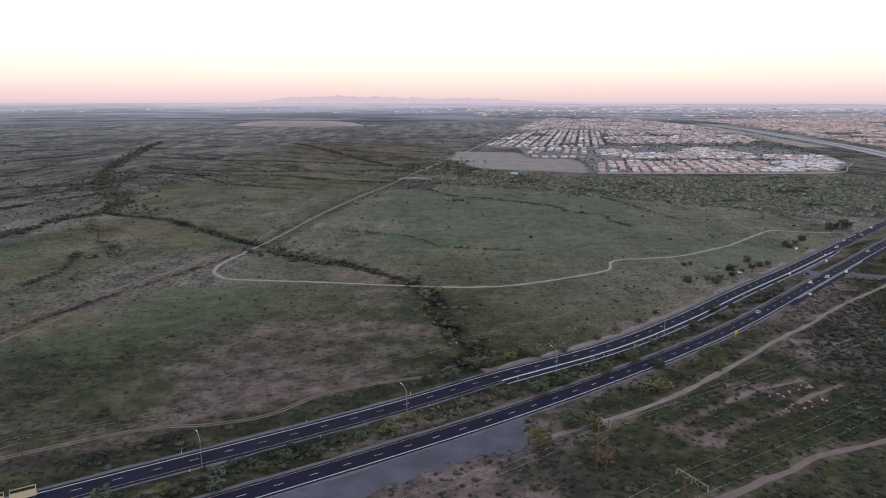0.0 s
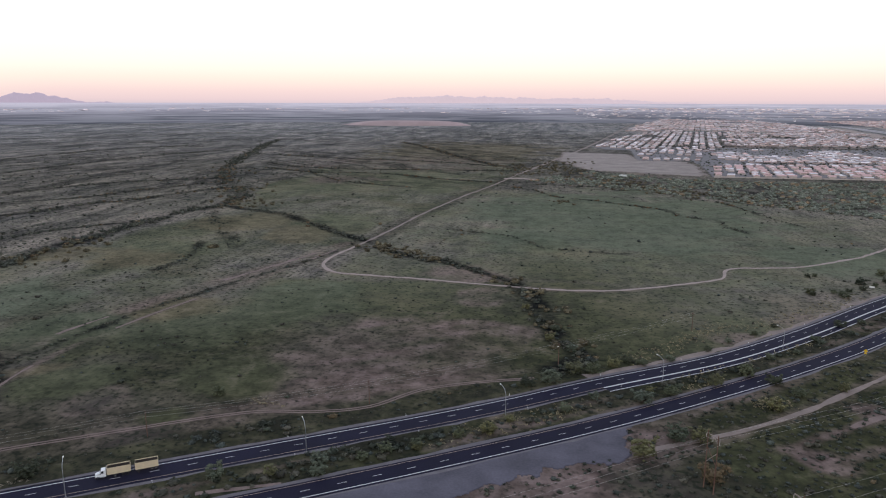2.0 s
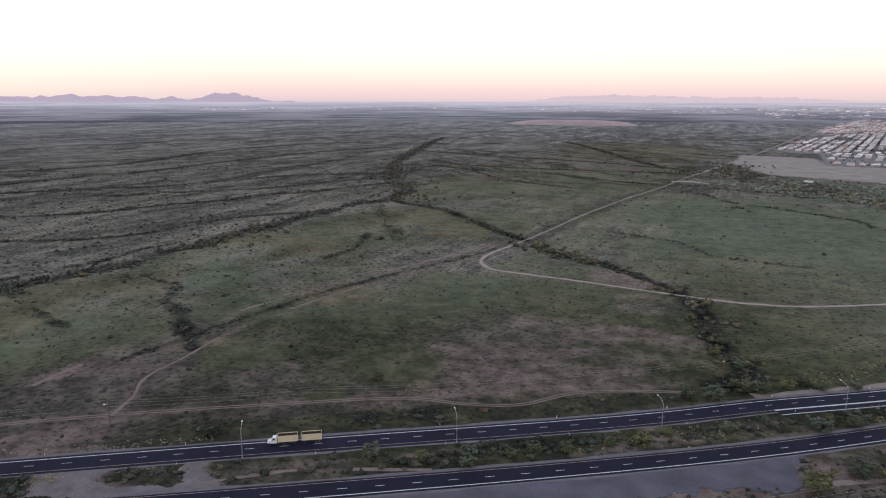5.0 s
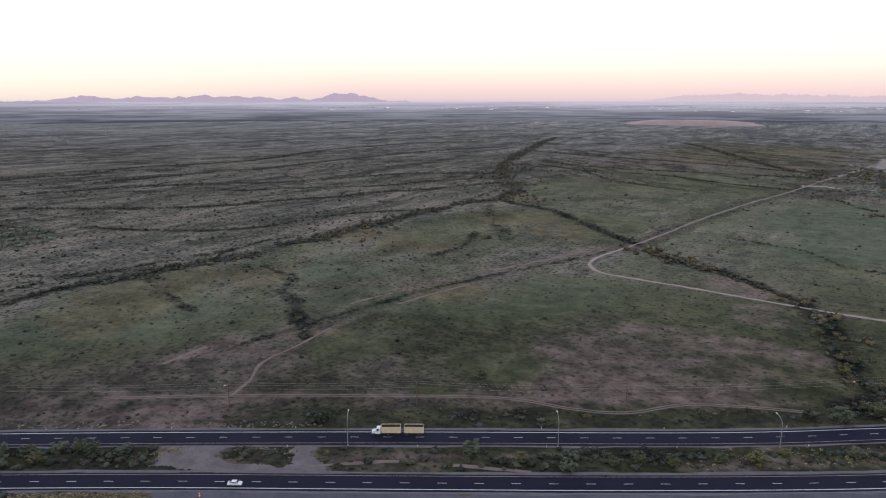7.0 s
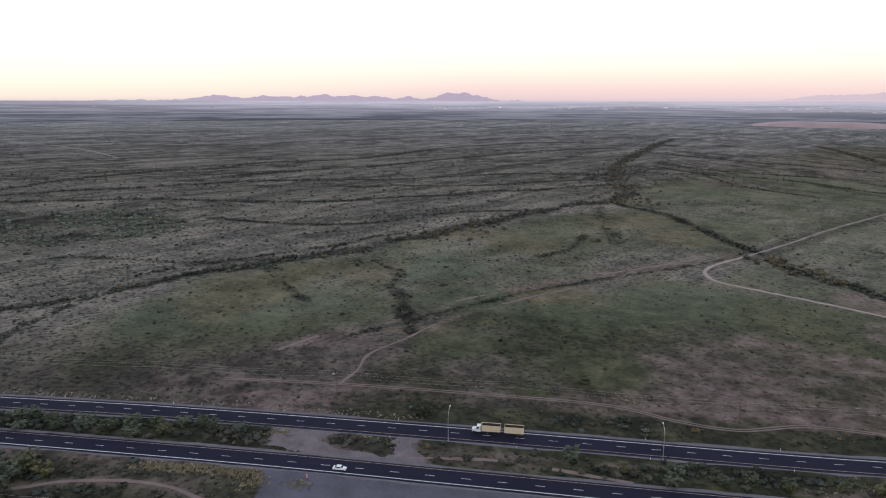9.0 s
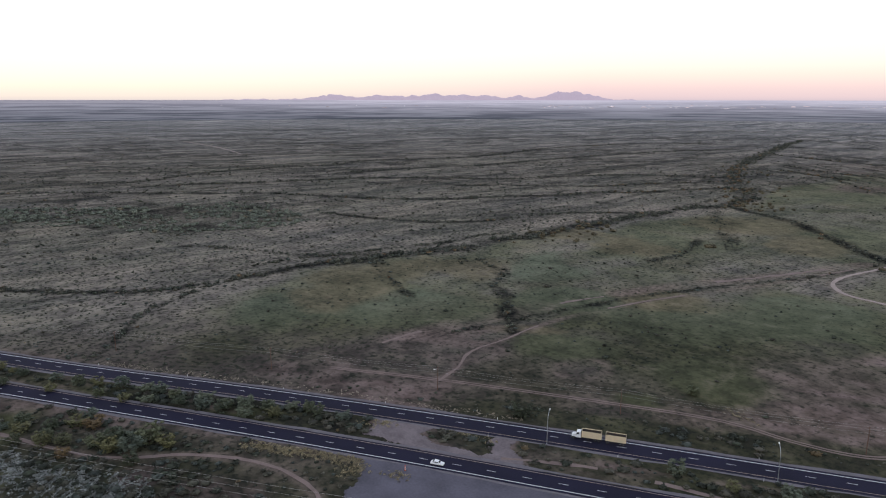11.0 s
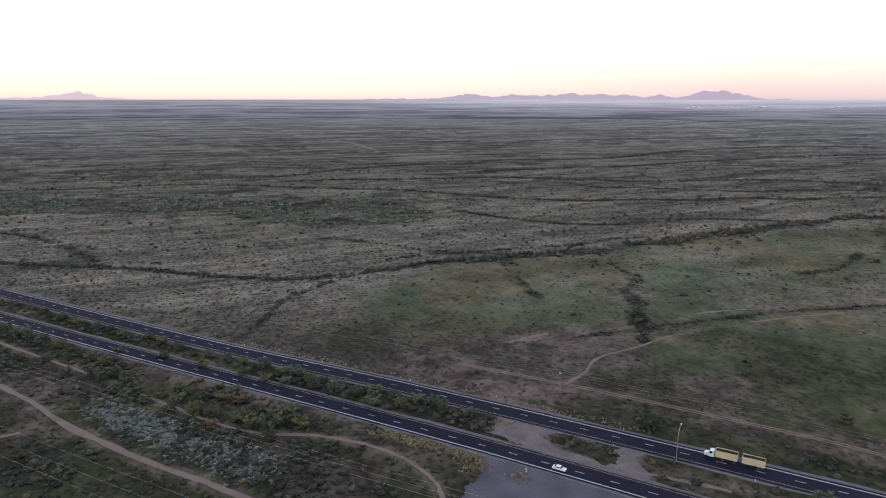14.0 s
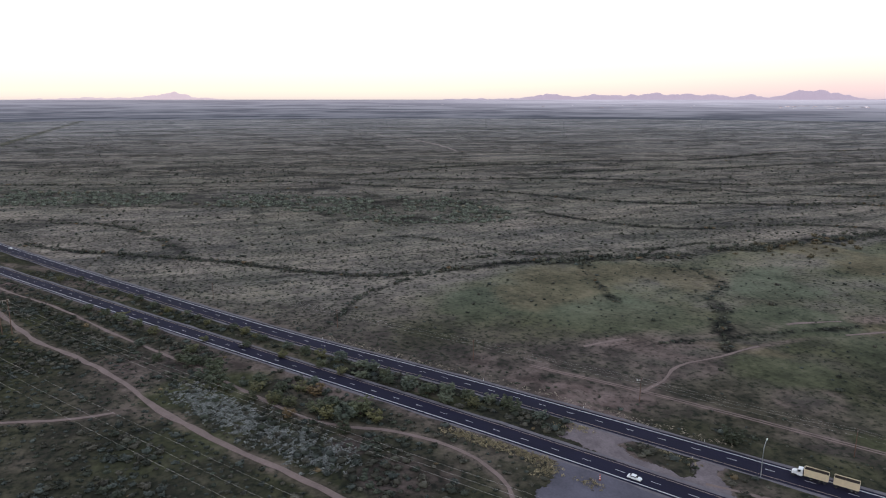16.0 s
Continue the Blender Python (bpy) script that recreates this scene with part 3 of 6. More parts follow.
def cover(x, y):
    """Grass, bare soil and dark litter with painted brush shade, at points of the plain."""
    n1, n2 = 0.5 + 1.9 * (fnoise(x, y, 110, 3) - 0.5), 0.5 + 1.9 * (fnoise(x, y, 30, 4) - 0.5)
    n3 = 0.5 + 1.8 * (fnoise(x * 0.84 + y * 0.54, (y * 0.84 - x * 0.54) * 5, 40, 6) - 0.5)
    bx, by = x + 50 * (fnoise(x, y, 90, 8) - 0.5), y + 50 * (fnoise(x, y, 90, 9) - 0.5)
    right = bx - np.interp(by, [466, 559, 748, 1188], [-160, -165, -138, -54])
    meadow = step(-8, 12, right) * step(440, 470, by) * (1 - step(900, 1000, by + 0.55 * bx)) * (1 - step(330, 420, bx))
    field = step(0, 30, bx + 235 + 0.25 * (by - 200)) * (1 - step(445, 470, by)) * step(175, 190, by - 0.6 * bx * 0.2)
    main = np.interp(by, [-300, 60, 110, 223, 360, 551, 742, 998], [-330, -340, -406, -449, -426, -410, -393, -440])
    band = np.interp(by, [100, 173, 260, 364, 571, 1100], [-300, -285, -255, -226, -176, -60])
    strip = step(0, 25, bx - main) * (1 - step(-10, 20, bx - band)) * step(60, 120, by)
    past = step(0, 25, bx - main) * step(560, 640, by) * (1 - step(-20, 5, right)) * (1 - step(950, 1200, by))
    g = 0.16 + 0.25 * (n1 - 0.5)
    g = np.maximum(g, meadow * (0.68 + 0.5 * (n1 - 0.5) + 0.3 * (n2 - 0.5)))
    g = np.maximum(g, field * (0.78 + 0.9 * (n1 - 0.5) + 0.6 * (n2 - 0.5)))
    g = np.maximum(g, strip * (0.78 + 0.9 * (n1 - 0.5) + 0.5 * (n2 - 0.5)))
    g = np.maximum(g, past * (0.62 + 0.6 * (n1 - 0.5)))
    south = (1 - step(-14, -4, away_side(x, y))) * (1 - step(600, 900, np.hypot(x, y)))
    g = np.maximum(g, south * (0.60 - 0.42 * step(-100, 50, x) + 1.0 * (n1 - 0.5)))
    b = field * np.clip(0.06 - 1.2 * (n1 - 0.5) + 0.5 * (n2 - 0.5), 0, 0.55) * (1 - 0.5 * step(130, 190, -bx)) + south * np.clip(0.05 + 0.20 * step(40, 120, x) * (1 - step(170, 230, x)) - 1.3 * (n1 - 0.5) + 0.7 * (n2 - 0.5), 0, 0.8)
    for line, w in ((BAND_UP, 8.5), (BAND_LOW, 3.0), (TRACK_PAIR, 3.0), (TRACK_BRUSH, 3.5)):
        b = np.maximum(b, (1 - step(w * 0.4, w * 1.6, away(x, y, line) + 4 * (n2 - 0.5))) * (0.72 + 0.8 * (n2 - 0.45)))
    for cx, cy, rx, ry in ((-300, -20, 20, 12), (30, 300, 30, 12)):
        b = np.maximum(b, (1 - step(0.5, 1.3, np.hypot((x - cx) / rx, (y - cy) / ry))) * (0.5 + 0.9 * (n2 - 0.4)))
    b = np.maximum(b, field * (1 - step(0.5, 1.25, np.hypot((bx + 72) / 78, (by - 305) / 62))) * np.clip(0.50 + 0.9 * (n3 - 0.5) + 0.5 * (n2 - 0.5), 0, 1))
    for line, w in TRACKS:
        b = np.maximum(b, (1 - step(w, w * 3.2, away(x, y, line))) * 0.5)
    b = np.maximum(b, (1 - step(9, 15, np.minimum(away(x, y, ROAD_N), away(x, y, ROAD_S)))) * (0.35 + 0.7 * (n2 - 0.4)))
    far = np.clip(step(250, 420, -bx) * step(-25, 5, main - bx) + step(900, 1100, by), 0, 1)
    # stripes weaken far out, haze painted into the cover
    d = 0.56 * stripes(x, y) * far * (0.55 + 0.45 * step(650, 1000, np.hypot(x, y))) * (1 - 0.6 * step(2000, 5000, np.hypot(x, y)))
    n4 = fnoise(x, y, 55, 61)
    d = np.maximum(d, far * np.clip(0.0 + 0.6 * (n4 - 0.5), 0, 0.22))
    d = np.maximum(d, south * np.clip(0.40 - 0.30 * step(-230, -60, x) + 0.5 * (n2 - 0.5) - b, 0, 1))
    d = np.maximum(d, (1 - step(2, 6, away(x - 12 + 6 * (n2 - 0.5), y, BAND_UP))) * np.clip(0.45 * n2, 0, 1))
    d = np.maximum(d, strip * np.clip(0.10 + 0.5 * (n2 - 0.5), 0, 0.5))
    d = np.maximum(d, field * step(40, 130, -bx) * (1 - step(300, 380, by)) * np.clip(0.19 + 0.6 * (n2 - 0.5) - 0.3 * b, 0, 0.6))
    d = np.maximum(d, (1 - step(3, 10, np.abs(away(x, y, TRACK_LINE) - 7) + 6 * (n2 - 0.5))) * 0.40)
    # green fades with distance, standing in for haze
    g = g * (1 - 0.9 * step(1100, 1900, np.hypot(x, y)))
    middle = (away_side(x, y) > 4) & (y < np.interp(x, ROAD_N[:, 0], ROAD_N[:, 1]) - 5)
    g, b = np.where(middle, 0.68 + 0.8 * (n2 - 0.5), g), np.where(middle, np.clip(0.08 + 1.7 * (n3 - 0.58), 0, 0.9), b)
    d = np.where(middle, np.clip(0.30 - 1.2 * (n3 - 0.5), 0, 0.75), d)
    for poly in BARE:
        b = np.maximum(b, inside(x + 14 * (n2 - 0.5), y + 14 * (n3 - 0.5), poly) * np.clip(0.62 + 0.9 * (n2 - 0.5) + 0.5 * (n3 - 0.5), 0, 1))
    worn = middle & (inside(x + 7 * (n2 - 0.5), y + 7 * (n3 - 0.5), GAP) > 0.5)
    g, b, d = np.where(worn, 0.05, g), np.where(worn, 0.75 + 0.8 * (n2 - 0.5), b), np.where(worn, 0, d)
    hedge = (1 - step(6, 13, np.abs(away(x, y, ROAD_N) - 15))) * step(-205, -185, x) * (y > np.interp(x, ROAD_N[:, 0], ROAD_N[:, 1])) * (1 - step(10, 60, x))
    g, b, d = np.maximum(g, 0.7 * hedge), b * (1 - 0.8 * hedge), np.maximum(d, hedge * np.clip(0.35 + 0.7 * (n2 - 0.5), 0, 1))
    soil, lush, pale = blots(x, y, SOIL), blots(x, y, LUSH, 40, 81), blots(x, y, PALE, 60, 83)
    b = np.maximum(b, soil * np.clip(0.62 + 1.0 * (n2 - 0.5) + 0.5 * (n3 - 0.5), 0, 1))
    b, d = b * (1 - 0.7 * lush * (1 - soil)), d * (1 - 0.75 * pale)
    g = np.maximum(g, lush * (0.85 + 0.4 * (n2 - 0.5)) * (1 - 0.6 * soil))
    dist = np.hypot(x, y)
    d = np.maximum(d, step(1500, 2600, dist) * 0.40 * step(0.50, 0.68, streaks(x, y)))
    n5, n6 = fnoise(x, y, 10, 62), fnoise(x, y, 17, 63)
    # darker ground along washes and woods: litter plus shade among crowns, as colour
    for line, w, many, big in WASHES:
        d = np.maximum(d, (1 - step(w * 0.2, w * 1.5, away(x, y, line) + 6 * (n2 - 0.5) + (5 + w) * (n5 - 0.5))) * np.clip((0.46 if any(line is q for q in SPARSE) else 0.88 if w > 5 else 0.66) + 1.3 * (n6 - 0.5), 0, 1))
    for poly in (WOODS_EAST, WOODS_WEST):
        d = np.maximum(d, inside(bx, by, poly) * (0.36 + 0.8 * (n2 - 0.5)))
    return np.clip(g, 0, 1), np.clip(b, 0, 1), np.clip(d, 0, 1)


def pale_and_haze(x, y):
    """How far the land pales away from the highway, plus painted haze by distance."""
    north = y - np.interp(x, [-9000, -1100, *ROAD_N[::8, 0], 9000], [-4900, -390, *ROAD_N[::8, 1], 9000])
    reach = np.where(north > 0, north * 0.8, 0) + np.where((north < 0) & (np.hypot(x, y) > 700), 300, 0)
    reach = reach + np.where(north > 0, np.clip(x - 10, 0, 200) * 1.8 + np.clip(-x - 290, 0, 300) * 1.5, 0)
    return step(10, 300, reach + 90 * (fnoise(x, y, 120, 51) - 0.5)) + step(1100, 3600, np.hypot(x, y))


def away_side(x, y):
    """Distance north of the southern carriageway (negative: south of it)."""
    return y - np.interp(x, ROAD_S[:, 0], ROAD_S[:, 1])


def height(x, y):
    """Small swells of the plain; level beside the highway."""
    x, y = np.asarray(x, float), np.asarray(y, float)
    road = np.minimum(away(x, y, ROAD_N), away(x, y, ROAD_S))
    return ((fnoise(x, y, 60, 14) - 0.5) * 0.9 - 0.35) * step(14, 30, road)


def ground():
    az = np.radians(np.concatenate([np.arange(-180, -46, 6), np.arange(-44, 112, 0.3), np.arange(114, 180, 6)]))
    r = np.concatenate([[0.01, 40, 80], np.geomspace(120, 2000, 340), np.geomspace(2018, 5000, 130), np.geomspace(5150, 14000, 24)])
    a, d = np.meshgrid(az, r)
    x, y = -np.sin(a) * d, np.cos(a) * d
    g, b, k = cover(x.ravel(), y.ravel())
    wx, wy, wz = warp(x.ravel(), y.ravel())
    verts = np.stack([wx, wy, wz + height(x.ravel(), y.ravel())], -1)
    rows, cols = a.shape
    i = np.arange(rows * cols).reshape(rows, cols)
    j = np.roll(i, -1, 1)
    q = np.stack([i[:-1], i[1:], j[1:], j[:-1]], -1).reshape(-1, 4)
    me = big_mesh("ground", verts, q, M_GROUND, np.stack([g, b, k, pale_and_haze(x.ravel(), y.ravel())], -1))
    x, y = x.ravel(), y.ravel()
    at = me.color_attributes.new("growth", "FLOAT_COLOR", "POINT")
    at.data.foreach_set("color", np.stack([blots(x, y, KHAKI, 30, 82), blots(x, y, LUSH, 40, 81), blots(x, y, PALE, 60, 83), np.ones_like(x)], -1).astype(np.float32).ravel())
    me.shade_smooth()
    return tagged(new("ground", me), "flat desert plain of dry soil, thin grass and dark washes", "ground", kind="structure")


ground()


def ribbon(line, left, right, z, thick=0.2, ragged=0.0, seed=0, gaps=0.0):
    """Verts and faces of a strip along a line, between two offsets, with a top and two flanks."""
    n = normals(line)
    k = np.arange(len(line)) * 6.0
    lo = left + (ragged * (vnoise(k, k * 0, 9, seed) - 0.5) * 2)[:, None] if ragged else left
    hi = right + (ragged * (vnoise(k, k * 0 + 50, 9, seed) - 0.5) * 2)[:, None] if ragged else right
    verts = []
    for off, dz in ((lo, -thick), (lo, 0), (hi, 0), (hi, -thick)):
        p = line + n * off
        x, y, h = warp(p[:, 0], p[:, 1])
        verts.append(np.stack([x, y, h + z + dz + height(p[:, 0], p[:, 1])], -1))
    m = len(line)
    v = np.vstack(verts)
    worn = vnoise(k, k * 0 + 90, 30, seed)
    faces = [(c * m + i, c * m + i + 1, (c + 1) * m + i + 1, (c + 1) * m + i) for c in range(3) for i in range(m - 1) if worn[i] >= gaps]
    return v, [f[::-1] for f in faces]


def strip(name, line, left, right, z, material, parent=None, label="", category="", thick=0.2, ragged=0.0, seed=0, gaps=0.0):
    ob = new(name, mesh_from(name, *ribbon(line, left, right, z, thick, ragged, seed, gaps), material))
    ob.parent = parent
    if parent is None:
        tagged(ob, label, category, kind="structure")
    else:
        tagged(ob, label)
    return ob


def cut(line, x0, x1):
    return line[(line[:, 0] >= x0) & (line[:, 0] <= x1)]


def dashes(line, parent, first, x0=-760, x1=900):
    """Broken lane line: 3 m strokes every 12.2 m."""
    p = cut(line, x0, x1)
    s = np.concatenate([[0], np.cumsum(np.hypot(*np.diff(p, axis=0).T))])
    me = mesh_from("lane_dash", [(-1.6, -0.11, 0), (1.6, -0.11, 0), (1.6, 0.11, 0), (-1.6, 0.11, 0), (-1.6, -0.11, 0.012), (1.6, -0.11, 0.012), (1.6, 0.11, 0.012), (-1.6, 0.11, 0.012)],
                   [(4, 5, 6, 7), (0, 1, 5, 4), (1, 2, 6, 5), (2, 3, 7, 6), (3, 0, 4, 7)], M_PAINT)
    nn = normals(p)
    for d in np.arange(first, s[-1], 12.19):
        x, y = np.interp(d, s, p[:, 0]), np.interp(d, s, p[:, 1])
        nx, ny = np.interp(d, s, nn[:, 0]), np.interp(d, s, nn[:, 1])
        ob = new("lane_dash", me)
        ob.parent = parent
        ob.matrix_basis = pose(x, y, 0.10, 0, 0, math.degrees(math.atan2(-nx, ny)))


def roads():
    for name, line, lo, hi, inner, label in (("road_north", ROAD_N, -5.9, 5.4, -4.4, "dark asphalt carriageway of a divided highway with two lanes"),
                                             ("road_south", ROAD_S, -5.0, 5.2, 4.2, "dark asphalt carriageway of a divided highway beside a gravel lot")):
        road = strip(name, line, lo, hi, 0.09, M_ASPHALT, None, label, "road", 0.5)
        outer = -inner * 0.9
        strip("edge_line", line, inner - 0.11, inner + 0.11, 0.10, M_YELLOW, road, "faded yellow edge line", thick=0.008)
        strip("edge_line", line, outer - 0.2, outer + 0.2, 0.10, M_PAINT, road, "white edge line", thick=0.008)
        dashes(line, road, 2.1 if name == "road_north" else 12.0)
        strip("shoulder", line, hi, hi + 1.9, 0.05, M_SHOULDER, road, "grey gravel shoulder", thick=0.5, ragged=0.7, seed=3)
        strip("shoulder", line, lo - 1.2, lo, 0.05, M_SHOULDER, road, "grey gravel shoulder", thick=0.5, ragged=0.7, seed=5)
        if name == "road_north":
            turn = cut(line, 18, 330)
            strip("turn_lane", turn, -9.3, -5.9, 0.088, M_ASPHALT, road, "asphalt left-turn lane", thick=0.5)
            strip("turn_lane_line", turn, -5.1, -4.2, 0.112, M_PAINT, road, "broad solid white line", thick=0.008)
            strip("turn_lane_edge", turn, -9.1, -8.6, 0.112, M_PAINT, road, "solid white edge line", thick=0.008)
        else:
            slip = cut(line, 210, 420)
            strip("turn_lane", slip, -8.6, -5.0, 0.088, M_ASPHALT, road, "asphalt right-turn lane", thick=0.5)
            strip("turn_lane_line", cut(line, 222, 330), -5.3, -4.9, 0.112, M_PAINT, road, "solid white line", thick=0.008)


roads()
for nm, ln, w, mt, lb in (("track_bend", TRACK_BEND, 1.45, M_DIRT, "winding pale dirt track through grass"), ("track_line", TRACK_LINE, 1.4, M_FADED, "straight dirt track beside a fence line"),
                          ("track_far", TRACK_FAR, 3.6, M_FADED, "straight dirt road along the edge of a town"), ("track_west", TRACK_WEST, 1.35, M_DAMP, "rutted pinkish dirt track through scrub"),
                          ("track_spur", TRACK_SPUR, 0.9, M_DAMP, "narrow pale dirt side track"), ("track_verge", TRACK_VERGE, 0.8, M_DAMP, "narrow dirt track along the highway"),
                          ("track_east", TRACK_EAST, 1.3, M_FADED, "dirt track climbing along the highway"), ("track_south", TRACK_SOUTH, 1.5, M_DAMP, "reddish dirt track through scrub")):
    strip(nm, ln, -w, w, 0.13, mt, None, lb, "dirt track", thick=0.4, ragged=w * 0.55, seed=len(nm), gaps=0.2 if nm == "track_spur" else 0.0)


strip("sandy_band", BAND_UP[BAND_UP[:, 1] > 185], -1.5, 1.5, 0.05, M_DAMP, None, "broad pale strip of trampled sandy soil across the field", "dirt track", thick=0.4, ragged=1.4, seed=14, gaps=0.5)
for nm, ln, w in (("old_track", BAND_LOW, 0.7),):
    strip(nm, ln, -w, w, 0.10, M_DAMP, None, "faded pale dirt track across the field", "dirt track", thick=0.3, ragged=w * 0.95, seed=12, gaps=0.5)
strip("median_track", spline([(-152, 153), (-130, 171), (-105, 183), (-84, 191)], 4), -0.9, 0.9, 0.034, M_DAMP, None, "worn dirt path along the grassy median", "dirt track", thick=0.3, ragged=0.6, seed=21, gaps=0.25)
for nm, ln in (("soil_track", TRACK_PAIR), ("soil_track_upper", TRACK_BRUSH)):
    strip(nm, ln, -1.1, 1.1, 0.11, M_DAMP, None, "faint pinkish dirt track through grass and scrub", "dirt track", thick=0.3, ragged=0.9, seed=17, gaps=0.35)
strip("plain_track", spline([(-2041, 712), (-1900, 704), (-1752, 693), (-1600, 668), (-1483, 643)], 20), -4, 4, 0.3, M_FADED, None, "pale dirt service track across the plain", "dirt track", thick=0.5, ragged=2.0, seed=23, gaps=0.15)
for rut in (-0.85, 0.85):
    strip("rut_track", TRACK_SIDE, rut - 0.40, rut + 0.40, 0.12, M_DAMP, None, "pale wheel rut worn along the highway verge", "dirt track", thick=0.3, ragged=0.16, seed=4)


def slab(name, poly, z, material, label, category, ragged=2.0, seed=1, cell=0.7):
    """A flat patch of ground cover with an uneven, crumbling edge."""
    p = np.array(poly, float)
    gx, gy = np.arange(p[:, 0].min() - 3, p[:, 0].max() + 3, cell), np.arange(p[:, 1].min() - 3, p[:, 1].max() + 3, cell)
    x, y = np.meshgrid(gx, gy)
    cx, cy = (x + cell / 2).ravel(), (y + cell / 2).ravel()
    wx = cx + ragged * 2 * (vnoise(cx, cy, 6, seed) - 0.5) + ragged * (vnoise(cx, cy, 1.8, seed + 3) - 0.5)
    wy = cy + ragged * 2 * (vnoise(cx, cy, 6, seed + 1) - 0.5) + ragged * (vnoise(cx, cy, 1.8, seed + 4) - 0.5)
    on = inside(wx, wy, poly).reshape(x.shape)[:-1, :-1] > 0.5
    i = np.arange(x.size).reshape(x.shape)
    q = np.stack([i[:-1, :-1][on], i[:-1, 1:][on], i[1:, 1:][on], i[1:, :-1][on]], -1)
    used, back = np.unique(q.ravel(), return_inverse=True)
    top = np.stack([x.ravel()[used], y.ravel()[used], np.full(len(used), z)], -1)
    q = back.reshape(-1, 4)
    edges = np.concatenate([q[:, [0, 1]], q[:, [1, 2]], q[:, [2, 3]], q[:, [3, 0]]])
    key = set(map(tuple, edges.tolist()))
    rim = np.array([e for e in edges.tolist() if (e[1], e[0]) not in key])
    n = len(top)
    side = np.stack([rim[:, 1], rim[:, 0], rim[:, 0] + n, rim[:, 1] + n], -1)
    me = big_mesh(name, np.vstack([top, top - (0, 0, 0.9)]), np.vstack([q, side]), material)
    return tagged(new(name, me), label, category, kind="structure")


slab("gravel_lot", LOT, 0.035, M_LOT, "wide grey gravel pull-out beside the highway", "gravel lot")
slab("median_crossing", GAP, 0.03, M_WORN, "worn gravel turnaround across the highway median", "gravel lot", 1.8, 5)

# ---- low vegetation ----
WEDGE = (-40, 106)


def scatter(r0, r1, cell):
    """Jittered points over the part of the plain between two distances."""
    n = int(r1 / cell) + 1
    g = np.arange(-n, n + 1) * cell
    x, y = [v.ravel() for v in np.meshgrid(g, g)]
    x, y = x + rng.uniform(-0.5, 0.5, x.size) * cell, y + rng.uniform(-0.5, 0.5, x.size) * cell
    d, a = np.hypot(x, y), np.degrees(np.arctan2(-x, y))
    k = (d > r0) & (d < r1) & (a > WEDGE[0]) & (a < WEDGE[1])
    return x[k], y[k]


def clump_shape(seed, leaves, core):
    """Triangles of a bush one metre in radius: a rough inner mass and loose tufts of leaf."""
    g = np.random.default_rng(seed)
    v, f = [], []
    if core:
        bm = bmesh.new()
        bmesh.ops.create_icosphere(bm, subdivisions=1, radius=1)
        base = len(v)
        pts = np.array([q.co[:] for q in bm.verts]) * (0.55 + 0.35 * g.random((len(bm.verts), 1)))
        pts[:, 2] = pts[:, 2] * 0.62 + 0.32
        v += [tuple(q) for q in pts]
        f += [tuple(q.index + base for q in t.verts) for t in bm.faces]
        bm.free()
    for _ in range(leaves):
        d = g.normal(size=3)
        d[2] = abs(d[2])
        d /= np.linalg.norm(d)
        c = d * (0.6 + 0.45 * g.random()) * (1, 1, 0.8) + (0, 0, 0.22)
        u, w = g.normal(size=3), g.normal(size=3)
        s = 0.20 + 0.22 * g.random()
        base = len(v)
        v += [tuple(c + u / np.linalg.norm(u) * s), tuple(c + w / np.linalg.norm(w) * s), tuple(c - (u + w) / np.linalg.norm(u + w) * s)]
        f.append((base, base + 1, base + 2))
    return np.array(v), np.array(f)


TINTS = np.array([(0.043, 0.051, 0.038), (0.029, 0.034, 0.026), (0.056, 0.056, 0.044), (0.052, 0.062, 0.056), (0.068, 0.065, 0.052)])


def bushes(name, label, x, y, size, leaves, core, tint, shapes=6, squash=0.8):
    vs, fs, cs, base = [], [], [], 0
    kinds = [clump_shape(100 + k, leaves, core) for k in range(shapes)]
    which = rng.integers(0, shapes, len(x))
    wx, wy, wz = warp(x, y)
    wz = wz + height(x, y)
    for k, (v, f) in enumerate(kinds):
        i = np.where(which == k)[0]
        if not len(i):
            continue
        a, s = rng.uniform(0, 6.28, len(i)), size[i]
        c, sn = np.cos(a)[:, None], np.sin(a)[:, None]
        px = (v[None, :, 0] * c - v[None, :, 1] * sn) * s[:, None] + wx[i][:, None]
        py = (v[None, :, 0] * sn + v[None, :, 1] * c) * s[:, None] + wy[i][:, None]
        pz = v[None, :, 2] * s[:, None] * (squash * rng.uniform(0.8, 1.2, len(i)))[:, None] + wz[i][:, None] - 0.1
        vs.append(np.stack([px, py, pz], -1).reshape(-1, 3))
        fs.append((f[None] + (np.arange(len(i)) * len(v))[:, None, None] + base).reshape(-1, 3))
        t = np.ones((len(i), len(v), 4))
        t[..., :3] = tint[i][:, None]
        cs.append(t.reshape(-1, 4))
        base += len(i) * len(v)
    me = big_mesh(name, np.vstack(vs), np.vstack(fs), M_LEAF, np.vstack(cs))
    return tagged(new(name, me), label, "shrubs", kind="stuff")


def open_ground(x, y, road=8.5):
    """True where nothing built lies."""
    ok = (away(x, y, ROAD_N) > np.where((x > 8) & (x < 345), max(road, 11.5), road)) & (away(x, y, ROAD_S) > road)
    for line, w in TRACKS:
        ok &= away(x, y, line) > w + 0.8
    for poly in (LOT, GAP, TOWN):
        ok &= ~inside(x, y, poly)
    return ok


def tints_for(n, warm=0.06):
    t = TINTS[rng.integers(0, len(TINTS), n)] * rng.uniform(0.8, 1.2, (n, 1))
    w = rng.random(n) < warm
    t[w] = np.array((0.135, 0.102, 0.060)) * rng.uniform(0.7, 1.2, (w.sum(), 1))
    return t


